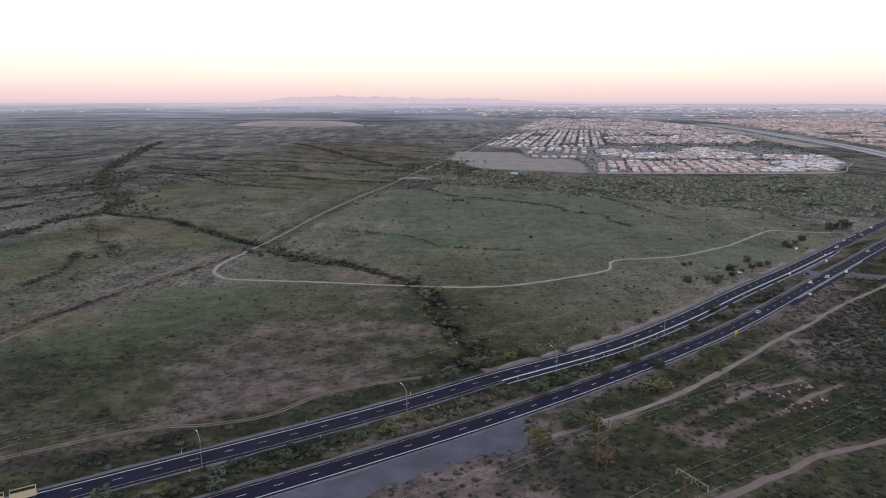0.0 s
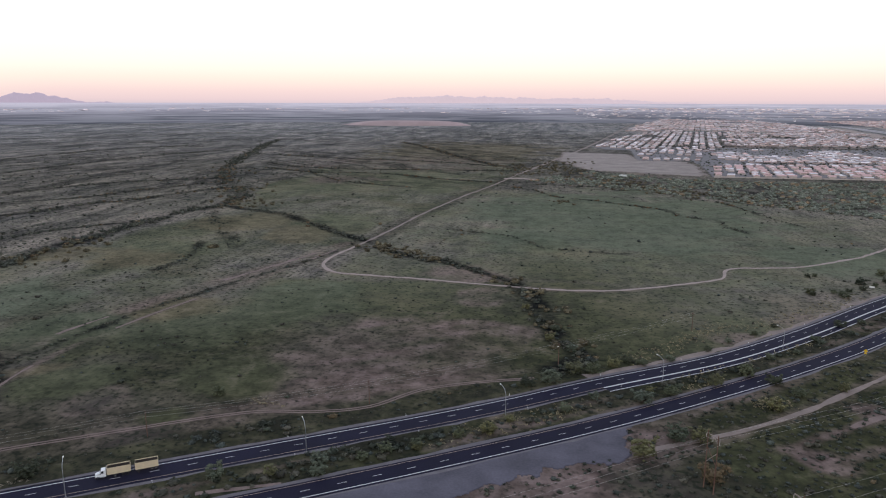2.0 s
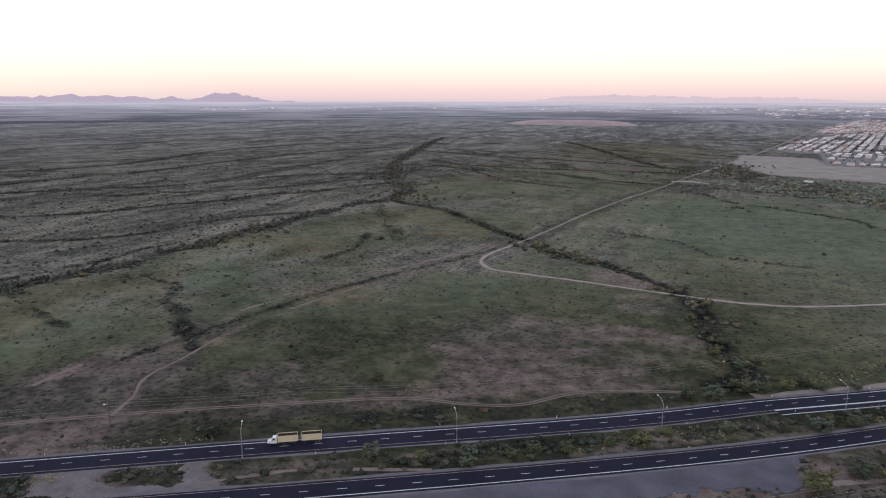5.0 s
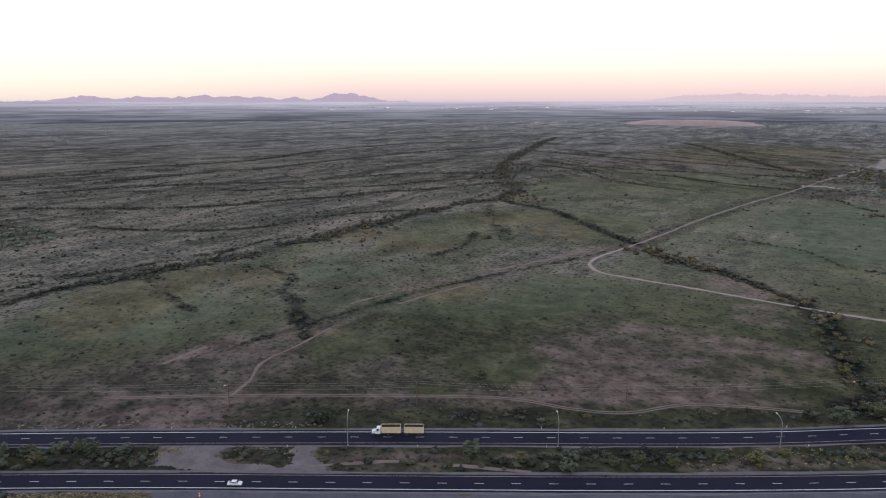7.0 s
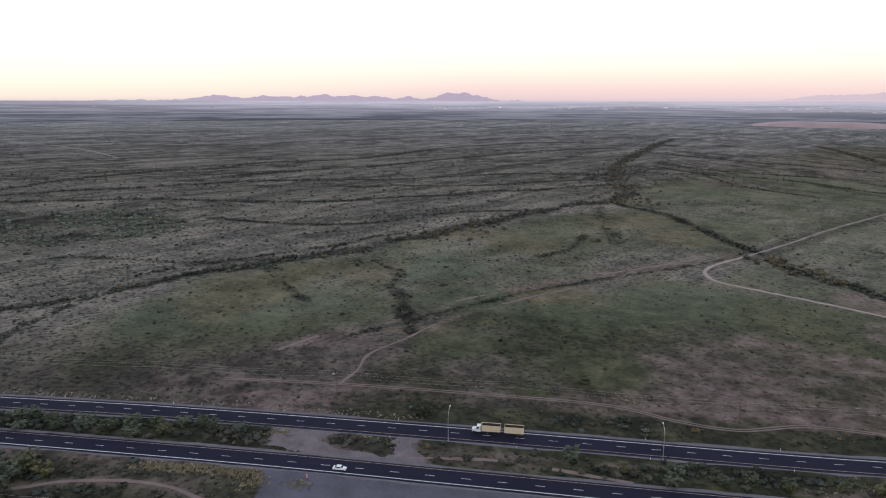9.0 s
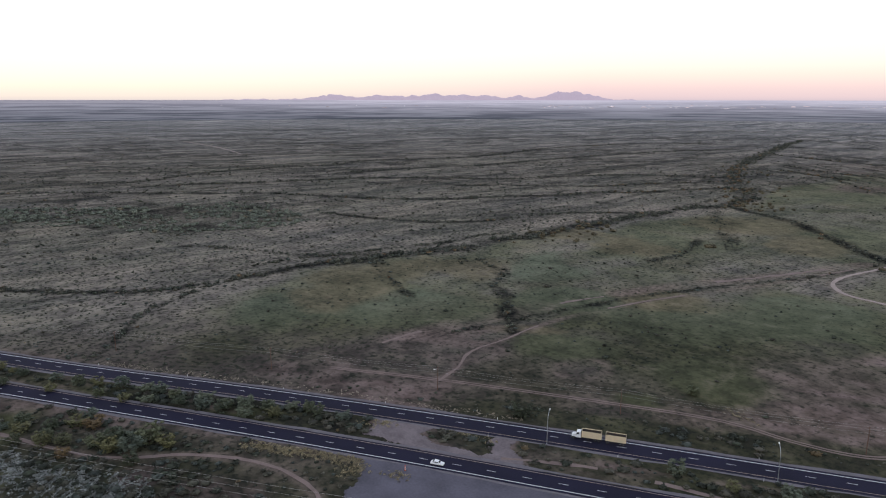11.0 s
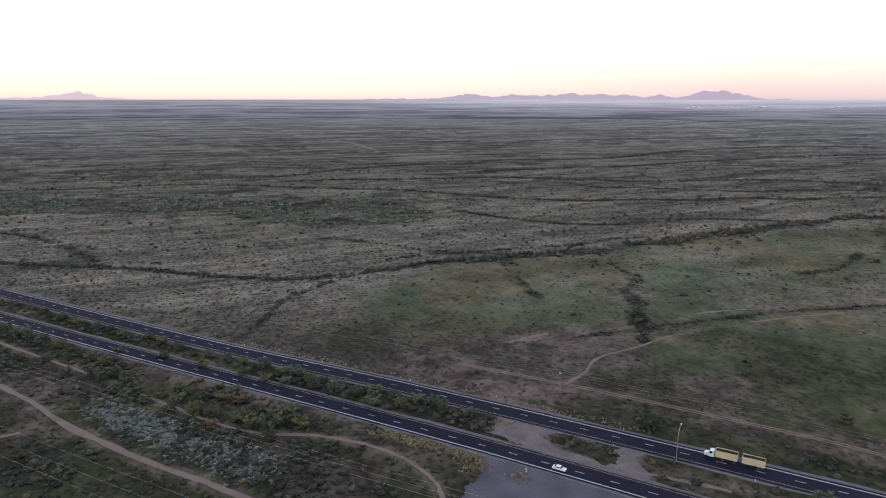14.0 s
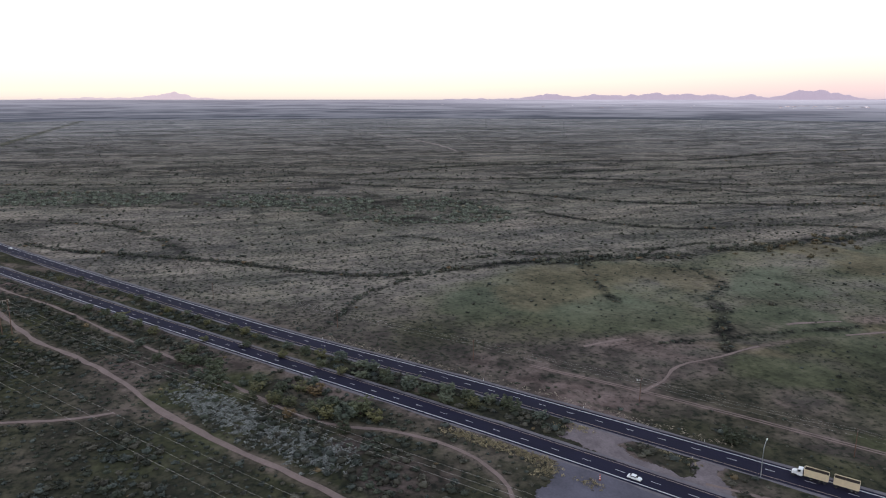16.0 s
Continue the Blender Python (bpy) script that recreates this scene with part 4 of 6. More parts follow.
def vegetation():
    # near: single shrubs and grass clumps
    x, y = scatter(165, 560, 3.6)
    g, b, d = cover(x, y)
    verge = np.minimum(away(x, y, ROAD_N), away(x, y, ROAD_S))
    median = (away_side(x, y) > 0) & (y < np.interp(x, ROAD_N[:, 0], ROAD_N[:, 1]))
    south = away_side(x, y) < 0
    west = (x < np.interp(y, [-300, 60, 110, 223, 360, 551, 742], [-330, -340, -406, -449, -426, -410, -393]))
    p = 0.055 + 0.45 * d + 0.30 * median + 0.42 * (south & (fnoise(x, y, 40, 21) > 0.40)) + 0.36 * (south & (x > -60)) + 0.22 * west - 0.1 * b + 0.30 * (step(9, 14, verge) * (1 - step(20, 32, verge)))
    p += 0.07 * (fnoise(x, y, 70, 22) > 0.5)
    thick = south & (x < -212) & (away(x, y, ROAD_S) < 46) & (fnoise(x, y, 22, 23) > 0.45)
    grove = inside(x, y, THICKET)
    p += 0.40 * grove
    p += 0.35 * thick + 0.45 * (south & (x < -170) & (away_side(x, y) < -50))
    k = (rng.random(len(x)) < p) & open_ground(x, y)
    x, y, d, median, thick = x[k], y[k], d[k], median[k], thick[k] | grove[k]
    s = rng.gamma(2.2, 0.20, len(x)) + 0.25 + 1.5 * (d > 0.42) * rng.random(len(x)) + 1.7 * median * rng.random(len(x)) ** 2 + 1.3 * thick * rng.random(len(x)) + 0.6 * (away_side(x, y) < 0) * rng.random(len(x))
    bushes("desert_shrubs", "low olive and grey-green desert shrubs in clumps", x, y, np.clip(s, 0.3, 2.4), 20, True, tints_for(len(x), 0.008), 6, 0.75)
    # middle distance
    x, y = scatter(560, 1350, 5.6)
    g, b, d = cover(x, y)
    east, wild = inside(x, y, WOODS_EAST), inside(x, y, WOODS_WEST)
    woods = east | wild
    p = np.where(woods, 0.66 * step(0.30, 0.48, fnoise(x, y, 34, 24)), np.clip(0.16 + 0.09 * (x < -450) + 0.4 * d - 0.19 * g, 0.012, 1))
    k = (rng.random(len(x)) < p) & open_ground(x, y, 12)
    x, y, d, woods, east = x[k], y[k], d[k], woods[k], east[k]
    s = np.where(woods, rng.uniform(1.2, 4.5, len(x)), np.clip(rng.gamma(2.0, 0.34, len(x)) + 0.3, 0.4, 2.6))
    tint = tints_for(len(x), 0.012) * 1.15
    grove = np.where(rng.random((len(x), 1)) < np.where(east, 0.10, 0.05)[:, None], np.where(east[:, None], np.array((0.25, 0.185, 0.125)), np.array((0.13, 0.115, 0.085))), np.where(east[:, None], np.array((0.182, 0.200, 0.166)), np.array((0.126, 0.140, 0.114)))) * rng.uniform(0.7, 1.25, (len(x), 1))
    bushes("wash_thickets", "grey-green mesquite and creosote thickets on the plain", x, y, s, 22, True, np.where(woods[:, None], grove, tint), 6, 0.8)
    # the crowns that line the washes
    xs, ys, ss = [], [], []
    for line, w, many, big in WASHES:
        step_m = np.hypot(*np.diff(line, axis=0).T)
        n = int(step_m.sum() * many)
        i = rng.choice(len(line) - 1, n, p=step_m / step_m.sum())
        q = line[i] + (line[i + 1] - line[i]) * rng.random((n, 1)) + rng.normal(0, w * 0.55, (n, 2))
        keep = fnoise(q[:, 0], q[:, 1], 26, 27) > 0.40
        xs.append(q[keep, 0])
        ys.append(q[keep, 1])
        ss.append(big * (0.3 + 0.7 * rng.random(keep.sum()) ** 1.6))
    x, y, s = np.concatenate(xs), np.concatenate(ys), np.concatenate(ss)
    k = open_ground(x, y, 9)
    x, y, s = x[k], y[k], s[k]
    pick = rng.random((len(x), 1))
    rust = 0.05 + 0.30 * (y > 760)[:, None] * (x > -620)[:, None]
    tint = np.where(pick < rust, np.array((0.135, 0.094, 0.056)), np.where(pick < 0.5, np.array((0.092, 0.094, 0.074)), np.array((0.060, 0.066, 0.055)))) * rng.uniform(0.65, 1.3, (len(x), 1))
    bushes("wash_trees", "grey-green and rusty trees lining the dry washes", x, y, s, 26, True, tint, 8, 0.85)
    # far
    x, y = scatter(1350, 3000, 11.0)
    g, b, d = cover(x, y)
    k = (rng.random(len(x)) < 1.1 * d - 0.14) & open_ground(x, y, 20)
    x, y = x[k], y[k]
    # leaf tint brightens with distance: haze put into the colour
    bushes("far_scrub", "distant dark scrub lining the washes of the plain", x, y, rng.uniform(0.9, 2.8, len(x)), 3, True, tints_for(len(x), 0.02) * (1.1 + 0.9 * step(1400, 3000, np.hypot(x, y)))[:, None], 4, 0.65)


vegetation()

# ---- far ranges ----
# last colour of each: haze painted as emission on the rock
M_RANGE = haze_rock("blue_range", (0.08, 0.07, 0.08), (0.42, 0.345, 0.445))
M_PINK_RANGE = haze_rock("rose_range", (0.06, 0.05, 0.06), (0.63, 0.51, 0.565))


def mountain_range(name, crest, r, material, label, seed):
    """A ridge of hills along a crest of (bearing in degrees to the left, metres)."""
    crest = sorted(crest)
    b0, b1 = crest[0][0], crest[-1][0]
    a = np.radians(np.arange(b0, b1, 0.05))
    depth = np.linspace(-1, 1, 15)
    A, D = np.meshgrid(a, depth)
    deg = np.degrees(A)
    h = np.interp(deg, [c[0] for c in crest], [c[1] for c in crest])
    edge = np.clip(np.minimum(deg - b0, b1 - deg) / 0.8, 0, 1)
    rough = fnoise(deg * 60, D * 60 + 500, 30, seed) - 0.5
    h = (h * (1 + 0.25 * rough) + 12 * rough) * np.clip(1 - np.abs(D) ** 1.4 * (0.85 + 0.8 * np.abs(rough)), 0, 1) * edge
    rr = r + D * 110
    verts = np.stack([-np.sin(A) * rr, np.cos(A) * rr, EYE_Z - 29.0 + np.maximum(h, 0)], -1).reshape(-1, 3)
    n, m = A.shape
    i = np.arange(n * m).reshape(n, m)
    q = np.stack([i[:-1, :-1], i[:-1, 1:], i[1:, 1:], i[1:, :-1]], -1).reshape(-1, 4)
    return tagged(new(name, big_mesh(name, verts, q, material)), label, "mountains", kind="structure")


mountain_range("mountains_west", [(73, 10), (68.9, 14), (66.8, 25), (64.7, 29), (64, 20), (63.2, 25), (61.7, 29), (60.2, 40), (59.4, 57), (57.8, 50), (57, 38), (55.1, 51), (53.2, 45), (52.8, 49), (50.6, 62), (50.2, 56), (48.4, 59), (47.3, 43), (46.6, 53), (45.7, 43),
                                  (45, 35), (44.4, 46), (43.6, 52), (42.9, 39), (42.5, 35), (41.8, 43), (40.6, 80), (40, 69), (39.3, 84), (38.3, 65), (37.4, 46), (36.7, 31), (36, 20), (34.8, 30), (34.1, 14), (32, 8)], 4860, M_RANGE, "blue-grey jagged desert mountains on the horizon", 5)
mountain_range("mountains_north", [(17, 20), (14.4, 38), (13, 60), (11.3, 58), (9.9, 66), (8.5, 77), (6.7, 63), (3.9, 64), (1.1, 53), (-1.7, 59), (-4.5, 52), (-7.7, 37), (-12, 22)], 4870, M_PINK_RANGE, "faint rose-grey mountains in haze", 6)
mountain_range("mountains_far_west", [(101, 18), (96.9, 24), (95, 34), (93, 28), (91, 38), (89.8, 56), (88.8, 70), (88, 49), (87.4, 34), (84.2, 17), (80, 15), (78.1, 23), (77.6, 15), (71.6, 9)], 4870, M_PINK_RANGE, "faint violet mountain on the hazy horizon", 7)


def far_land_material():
    """Plain at the edge of sight: streaked grey scrub, its haze painted as emission from the tint."""
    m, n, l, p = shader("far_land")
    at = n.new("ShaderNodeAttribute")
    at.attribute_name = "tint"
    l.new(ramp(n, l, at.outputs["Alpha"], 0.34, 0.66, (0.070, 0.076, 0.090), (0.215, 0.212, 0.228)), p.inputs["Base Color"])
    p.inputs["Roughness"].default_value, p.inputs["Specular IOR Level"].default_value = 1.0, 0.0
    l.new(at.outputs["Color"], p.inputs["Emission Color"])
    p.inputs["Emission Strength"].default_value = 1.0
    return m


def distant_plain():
    """The farthest land up to the horizon, made pale by painted haze."""
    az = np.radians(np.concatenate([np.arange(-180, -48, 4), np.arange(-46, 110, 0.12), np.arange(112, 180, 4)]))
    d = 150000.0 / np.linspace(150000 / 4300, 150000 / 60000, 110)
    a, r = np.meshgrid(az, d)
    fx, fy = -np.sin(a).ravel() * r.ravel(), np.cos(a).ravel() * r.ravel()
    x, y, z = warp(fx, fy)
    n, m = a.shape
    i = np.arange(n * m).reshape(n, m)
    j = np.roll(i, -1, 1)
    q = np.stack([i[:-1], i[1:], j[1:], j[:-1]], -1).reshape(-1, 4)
    # painted haze: the glow grows with distance, weaker towards the west
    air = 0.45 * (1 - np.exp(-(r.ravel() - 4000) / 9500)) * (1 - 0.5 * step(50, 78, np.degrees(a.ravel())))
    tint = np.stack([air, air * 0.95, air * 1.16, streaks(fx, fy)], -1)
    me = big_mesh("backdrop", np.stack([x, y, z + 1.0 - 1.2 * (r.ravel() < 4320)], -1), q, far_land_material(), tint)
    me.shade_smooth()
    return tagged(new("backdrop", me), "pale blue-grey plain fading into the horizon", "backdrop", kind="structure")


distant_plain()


def at_ground(x, y):
    a, b, c = warp(x, y)
    return float(a), float(b), float(c + height(np.array([x]), np.array([y]))[0])


def thing(name, label, category, group=""):
    return tagged(new(name), label, category, group)


# ---- trees ----
CROWNS = [crown_material("mesquite_leaves", (0.070, 0.083, 0.056)), crown_material("palo_verde_leaves", (0.096, 0.098, 0.054)),
          crown_material("ironwood_leaves", (0.090, 0.108, 0.086)), crown_material("dry_leaves", (0.11, 0.080, 0.048)), crown_material("dark_leaves", (0.042, 0.050, 0.034))]


def tree(seed, crown, tall, label, category):
    """A desert tree: a short forked trunk, bowed limbs and an uneven crown of small leaf tufts."""
    g = np.random.default_rng(seed)
    root = thing("tree", label, category, "trees and large bushes by the highway")
    bm = bmesh.new()
    tips = []
    for k in range(int(g.integers(3, 5))):
        a = k * 2.1 + g.uniform(0, 1)
        p0, r = Vector((0.1 * math.cos(a), 0.1 * math.sin(a), -0.3)), 0.045 * tall * 0.5
        for j, frac in enumerate((0.28, 0.55, 0.8)):
            out = tall * 0.52 * frac * g.uniform(0.7, 1.1)
            p1 = Vector((out * math.cos(a + g.uniform(-0.4, 0.4)), out * math.sin(a + g.uniform(-0.4, 0.4)), tall * frac * g.uniform(0.75, 0.95)))
            tube(bm, p0, p1, r, r * 0.6, 6)
            tips.append((p1, frac))
            for _ in range(2):
                p2 = p1 + Vector((g.uniform(-1, 1), g.uniform(-1, 1), g.uniform(0.1, 0.9))) * tall * 0.2
                tube(bm, p1, p2, r * 0.5, r * 0.2, 4)
                tips.append((p2, 1.0))
            p0, r = p1, r * 0.6
    part("trunk", bm, M_BARK, root)
    v, f = [], []
    ball = bmesh.new()
    bmesh.ops.create_icosphere(ball, subdivisions=1, radius=1)
    unit = np.array([q.co[:] for q in ball.verts])
    faces = [tuple(q.index for q in t.verts) for t in ball.faces]
    ball.free()
    for k in range(26):
        a, e = k * 2.4 + g.uniform(0, 0.6), g.uniform(0.05, 1.0)
        reach = tall * (0.40 + 0.08 * math.sin(3 * a + seed)) * math.sqrt(max(0.0, 1 - (e - 0.25) ** 2)) * g.uniform(0.75, 1.1)
        tips.append((Vector((reach * math.cos(a), reach * math.sin(a), tall * (0.18 + 0.66 * e) * g.uniform(0.85, 1.1))), 0.5))
    for tip, frac in tips:
        if frac < 0.4:
            continue
        c0 = np.array(tip) * (1, 1, 0.92)
        rad = tall * g.uniform(0.085, 0.14)
        lump = unit * (0.45 + 0.45 * g.random((len(unit), 1))) * rad * (1.1, 1.1, 0.8) + c0
        lump[:, 2] = np.maximum(lump[:, 2], 0.1)
        b = len(v)
        v += [tuple(q) for q in lump]
        f += [tuple(i + b for i in t) for t in faces]
        for _ in range(24):
            d = g.normal(size=3)
            d /= np.linalg.norm(d)
            c = c0 + d * rad * g.uniform(0.55, 1.3) * (1.15, 1.15, 0.9)
            c[2] = max(c[2], 0.15)
            u, w = g.normal(size=3), g.normal(size=3)
            sz = tall * g.uniform(0.014, 0.030)
            u, w = u / np.linalg.norm(u) * sz, w / np.linalg.norm(w) * sz
            b = len(v)
            v += [tuple(c - u - w * 0.4), tuple(c + u - w * 0.4), tuple(c + u * 0.7 + w), tuple(c - u * 0.7 + w)]
            f.append((b, b + 1, b + 2, b + 3))
    # skirts of foliage that reach the ground
    for _ in range(70):
        a, rr = g.uniform(0, 6.28), tall * g.uniform(0.1, 0.5)
        c = np.array((rr * math.cos(a), rr * math.sin(a), tall * g.uniform(0.05, 0.3)))
        u, w = g.normal(size=3), g.normal(size=3)
        sz = tall * g.uniform(0.03, 0.055)
        u, w = u / np.linalg.norm(u) * sz, w / np.linalg.norm(w) * sz
        b = len(v)
        v += [tuple(c - u - w * 0.4), tuple(c + u - w * 0.4), tuple(c + u * 0.7 + w), tuple(c - u * 0.7 + w)]
        f.append((b, b + 1, b + 2, b + 3))
    ob = new("crown", mesh_from("crown", v, f, CROWNS[crown]))
    ob.parent = root
    return root


def trees():
    kinds = [("dark green mesquite tree with a dense rounded crown", 0), ("olive-green palo verde tree with a full spreading crown", 1), ("grey-green ironwood bush with a broad low crown", 2),
             ("dry brown tree with thin faded foliage", 3), ("dark dense bush beside the highway", 4)]
    made = {}
    spots = [(36, 228, 7.5, 1), (50, 242, 6.5, 0), (59, 243, 6.5, 1), (44, 272, 6.5, 2), (58, 279, 5, 0), (79, 296, 5.5, 1), (93, 306, 6, 0), (103, 308, 5.5, 4), (4, 288, 7, 2), (14, 301, 6.5, 1),
             (-7, 283, 5.0, 4), (23, 303, 5.5, 0), (33, 312, 5, 1), (94, 275, 5.5, 1), (57, 216, 7, 3), (-20, 236, 5, 1), (-74, 198, 4.5, 2), (-107, 191, 5.2, 2), (139, 367, 4.5, 0), (404, 668, 9, 4), (-45, 222, 4, 0),
             (-137, 253, 4.5, 0), (-170, 182, 6, 4), (-222, 121, 4.5, 0), (-212, 126, 4.5, 2), (6, 362, 4, 0), (-12, 399, 4, 1), (3, 345, 4.5, 1), (14, 330, 4.2, 2), (-240, 55, 7, 2), (-246, 50, 6, 1), (-253, 47, 5.5, 0),
             (-262, 38, 5, 1), (-270, 34, 4.5, 0), (-293, 12, 7.5, 0), (-304, 6, 5, 2), (-321, 8, 5, 4), (-240, 98, 5, 2), (-250, 93, 5.5, 0), (-258, 88, 5, 2), (-267, 82, 4.5, 0), (-232, 107, 4.5, 1),
             (-277, 70, 4.5, 2), (-286, 60, 4.2, 1), (-297, 54, 4, 0), (-310, 44, 4, 1), (-235, 66, 5, 1), (-330, 30, 3.6, 0), (-352, 14, 3.6, 1), (-282, 28, 5, 1), (-273, 24, 4.5, 4), (-330, -2, 4.5, 0),
             (-360, -20, 4, 2), (-420, -40, 4.5, 0), (-76, 206, 5, 2), (-90, 196, 3.8, 1), (-55, 217, 4.2, 0), (-20, 238, 3.6, 4), (108, 290, 4.5, 0), (130, 300, 4, 1), (165, 400, 5.5, 4), (190, 455, 6, 0), (215, 492, 6, 4),
             (240, 520, 5.5, 0), (172, 462, 4.5, 1), (300, 580, 5, 4), (330, 610, 6, 0), (300, 430, 6, 4), (320, 445, 7, 0), (345, 455, 7, 0), (300, 400, 6, 1), (270, 405, 5, 0), (360, 500, 7, 4), (350, 520, 6, 0)]
    spots += [(-323, 3, 6.5, 0), (-308, 12, 8, 0), (-340, 4, 4.5, 1), (-335, -12, 4.2, 0), (-290, 30, 5.5, 0), (-273, 45, 5.5, 1), (-268, 50, 5.5, 3), (-252, 53, 6, 0), (-242, 62, 7.5, 0), (-266, 32, 5, 1), (-287, 16, 4.5, 0),
              (-252, 36, 4, 3), (-231, 53, 4.5, 4), (-278, 37, 4.5, 0), (-376, -14, 4.5, 1), (-392, -22, 4.5, 0), (-410, -34, 4.5, 4), (-435, -50, 5, 0), (-326, 48, 4.6, 2), (-316, 55, 4.8, 0), (-309, 61, 4.4, 1), (-300, 69, 5.4, 2),
              (-289, 76, 5, 2), (-284, 79, 5.6, 2), (-275, 83, 4.4, 0), (-261, 90, 5.6, 2), (-251, 95, 4.6, 0), (-246, 101, 6, 2), (-240, 108, 5, 0), (-233, 115, 4.6, 2), (-228, 120, 4.6, 0), (-357, 31, 4.6, 1), (-342, 38, 4.2, 0)]
    spots += [(172, 458, 3.2, 4), (188, 466, 3.6, 0), (199, 470, 3.4, 4), (210, 476, 4.0, 4), (222, 487, 3.4, 0), (234, 499, 4.2, 4), (243, 505, 3.8, 4), (252, 511, 4.4, 0), (300, 573, 4.6, 4), (312, 588, 5.0, 0), (326, 603, 5.0, 4),
              (392, 668, 8, 4), (383, 660, 7, 0), (414, 690, 8, 0), (127, 386, 3.2, 4), (112, 370, 3.0, 0), (95, 355, 3.0, 2), (186, 508, 3.4, 4), (192, 511, 3.0, 0), (60, 318, 4.2, 2), (48, 309, 4.0, 0), (82, 340, 3.4, 0), (40, 318, 4.6, 4)]
    for x in np.arange(-520, -350, 13.0):
        s, n = np.interp(x, ROAD_S[:, 0], ROAD_S[:, 1]), np.interp(x, ROAD_N[:, 0], ROAD_N[:, 1])
        spots.append((x + rng.uniform(-4, 4), s + (n - s) * rng.uniform(0.38, 0.66), rng.uniform(2.6, 4.4), int(rng.integers(0, 3))))
    for x in np.arange(-60, 240, 17.0):
        s, n = np.interp(x, ROAD_S[:, 0], ROAD_S[:, 1]), np.interp(x, ROAD_N[:, 0], ROAD_N[:, 1])
        spots.append((x + rng.uniform(-5, 5), s + (n - s) * rng.uniform(0.35, 0.6), rng.uniform(2.2, 3.8), int(rng.integers(0, 3))))
    for _ in range(9):
        x = rng.uniform(-430, -216)
        spots.append((x, np.interp(x, ROAD_S[:, 0], ROAD_S[:, 1]) - rng.uniform(9, 44), rng.uniform(3.0, 5.8), (0, 1, 2, 4)[int(rng.integers(0, 4))]))
    for i, (x, y, tall, k) in enumerate(spots):
        for ln, clear in ((ROAD_N, 9.3 if 8 < x < 345 else 6.3), (ROAD_S, 6.3)):
            off = np.array((x, y)) - ln
            n = int(np.argmin(np.hypot(off[:, 0], off[:, 1])))
            gap, need = float(np.hypot(*off[n])), clear + 0.36 * tall
            if gap < need:
                x, y = ln[n] + off[n] * need / gap
        spots[i] = (float(x), float(y), tall, k)
    for i, (x, y, tall, k) in enumerate(spots):
        v = (k, i % 3)
        m = pose(*at_ground(x, y), 0, 0, (i * 67) % 360)
        if v not in made:
            made[v] = (tree(40 + 7 * k + v[1], k, 5.0, kinds[k][0], "bush" if k in (2, 4) else "tree"), 5.0)
            made[v][0].matrix_basis = m @ Matrix.Diagonal((tall / 3.8, tall / 3.8, tall / 5, 1))
        else:
            ob = copy_thing(made[v][0], m)
            ob.scale = (tall / 3.8, tall / 3.8, tall / 5 * (0.85 + 0.05 * (i % 6)))


trees()

# ---- vehicles ----
M_WHITE = surface("white_vehicle_paint", (0.72, 0.74, 0.76), 0.3, 0.05, 0.8, 8, spec=0.5)
M_TAN = surface("tan_painted_steel", (0.66, 0.55, 0.38), 0.55, 0.10, 0.7, 6, spec=0.4)
M_BLACK = surface("black_paint", (0.02, 0.02, 0.024), 0.3, 0.1, 0.8, 8, spec=0.5)
M_SILVER = surface("silver_paint", (0.42, 0.44, 0.46), 0.3, 0.06, 0.8, 8, spec=0.5)
M_RED = surface("red_paint", (0.30, 0.03, 0.03), 0.35, 0.1, 0.8, 8, spec=0.5)
M_TYRE = surface("tyre_rubber", (0.022, 0.022, 0.022), 0.85, 0.15, 2, 15)
M_CHROME = surface("polished_metal", (0.60, 0.60, 0.62), 0.2, 0.05, 2, 10, metal=1.0)
M_FRAME = surface("dark_chassis", (0.045, 0.04, 0.04), 0.7, 0.2, 1.5, 10)
M_LOAD = surface("dark_load", (0.06, 0.05, 0.045), 0.95, 0.3, 1.0, 6, relief=0.05)
M_REFLECTOR = surface("red_lens", (0.30, 0.02, 0.02), 0.3, 0.1, 2, 10, spec=0.5)


def glass_material():
    m, n, l, p = shader("dark_glass")
    p.inputs["Base Color"].default_value = (0.015, 0.018, 0.022, 1)
    p.inputs["Roughness"].default_value, p.inputs["Specular IOR Level"].default_value = 0.06, 0.6
    return m


M_GLASS = glass_material()


def wheel(parent, x, y, r, w):
    """A wheel with its tyre and rim, axle across y."""
    bm = bmesh.new()
    tube(bm, (x, y - w / 2, r), (x, y + w / 2, r), r, r, 20)
    bmesh.ops.bevel(bm, geom=[e for e in bm.edges if abs(e.verts[0].co.y - e.verts[1].co.y) < 1e-4], offset=r * 0.1, segments=2, affect="EDGES")
    tyre = part("wheel", bm, M_TYRE, parent)
    bm = bmesh.new()
    for s in (-1, 1):
        tube(bm, (x, y + s * (w / 2 - 0.02), r), (x, y + s * (w / 2 + 0.015), r), r * 0.58, r * 0.5, 16)
        tube(bm, (x, y + s * (w / 2), r), (x, y + s * (w / 2 + 0.06), r), r * 0.18, r * 0.16, 10)
    part("rim", bm, M_CHROME, tyre, "bright metal rim")


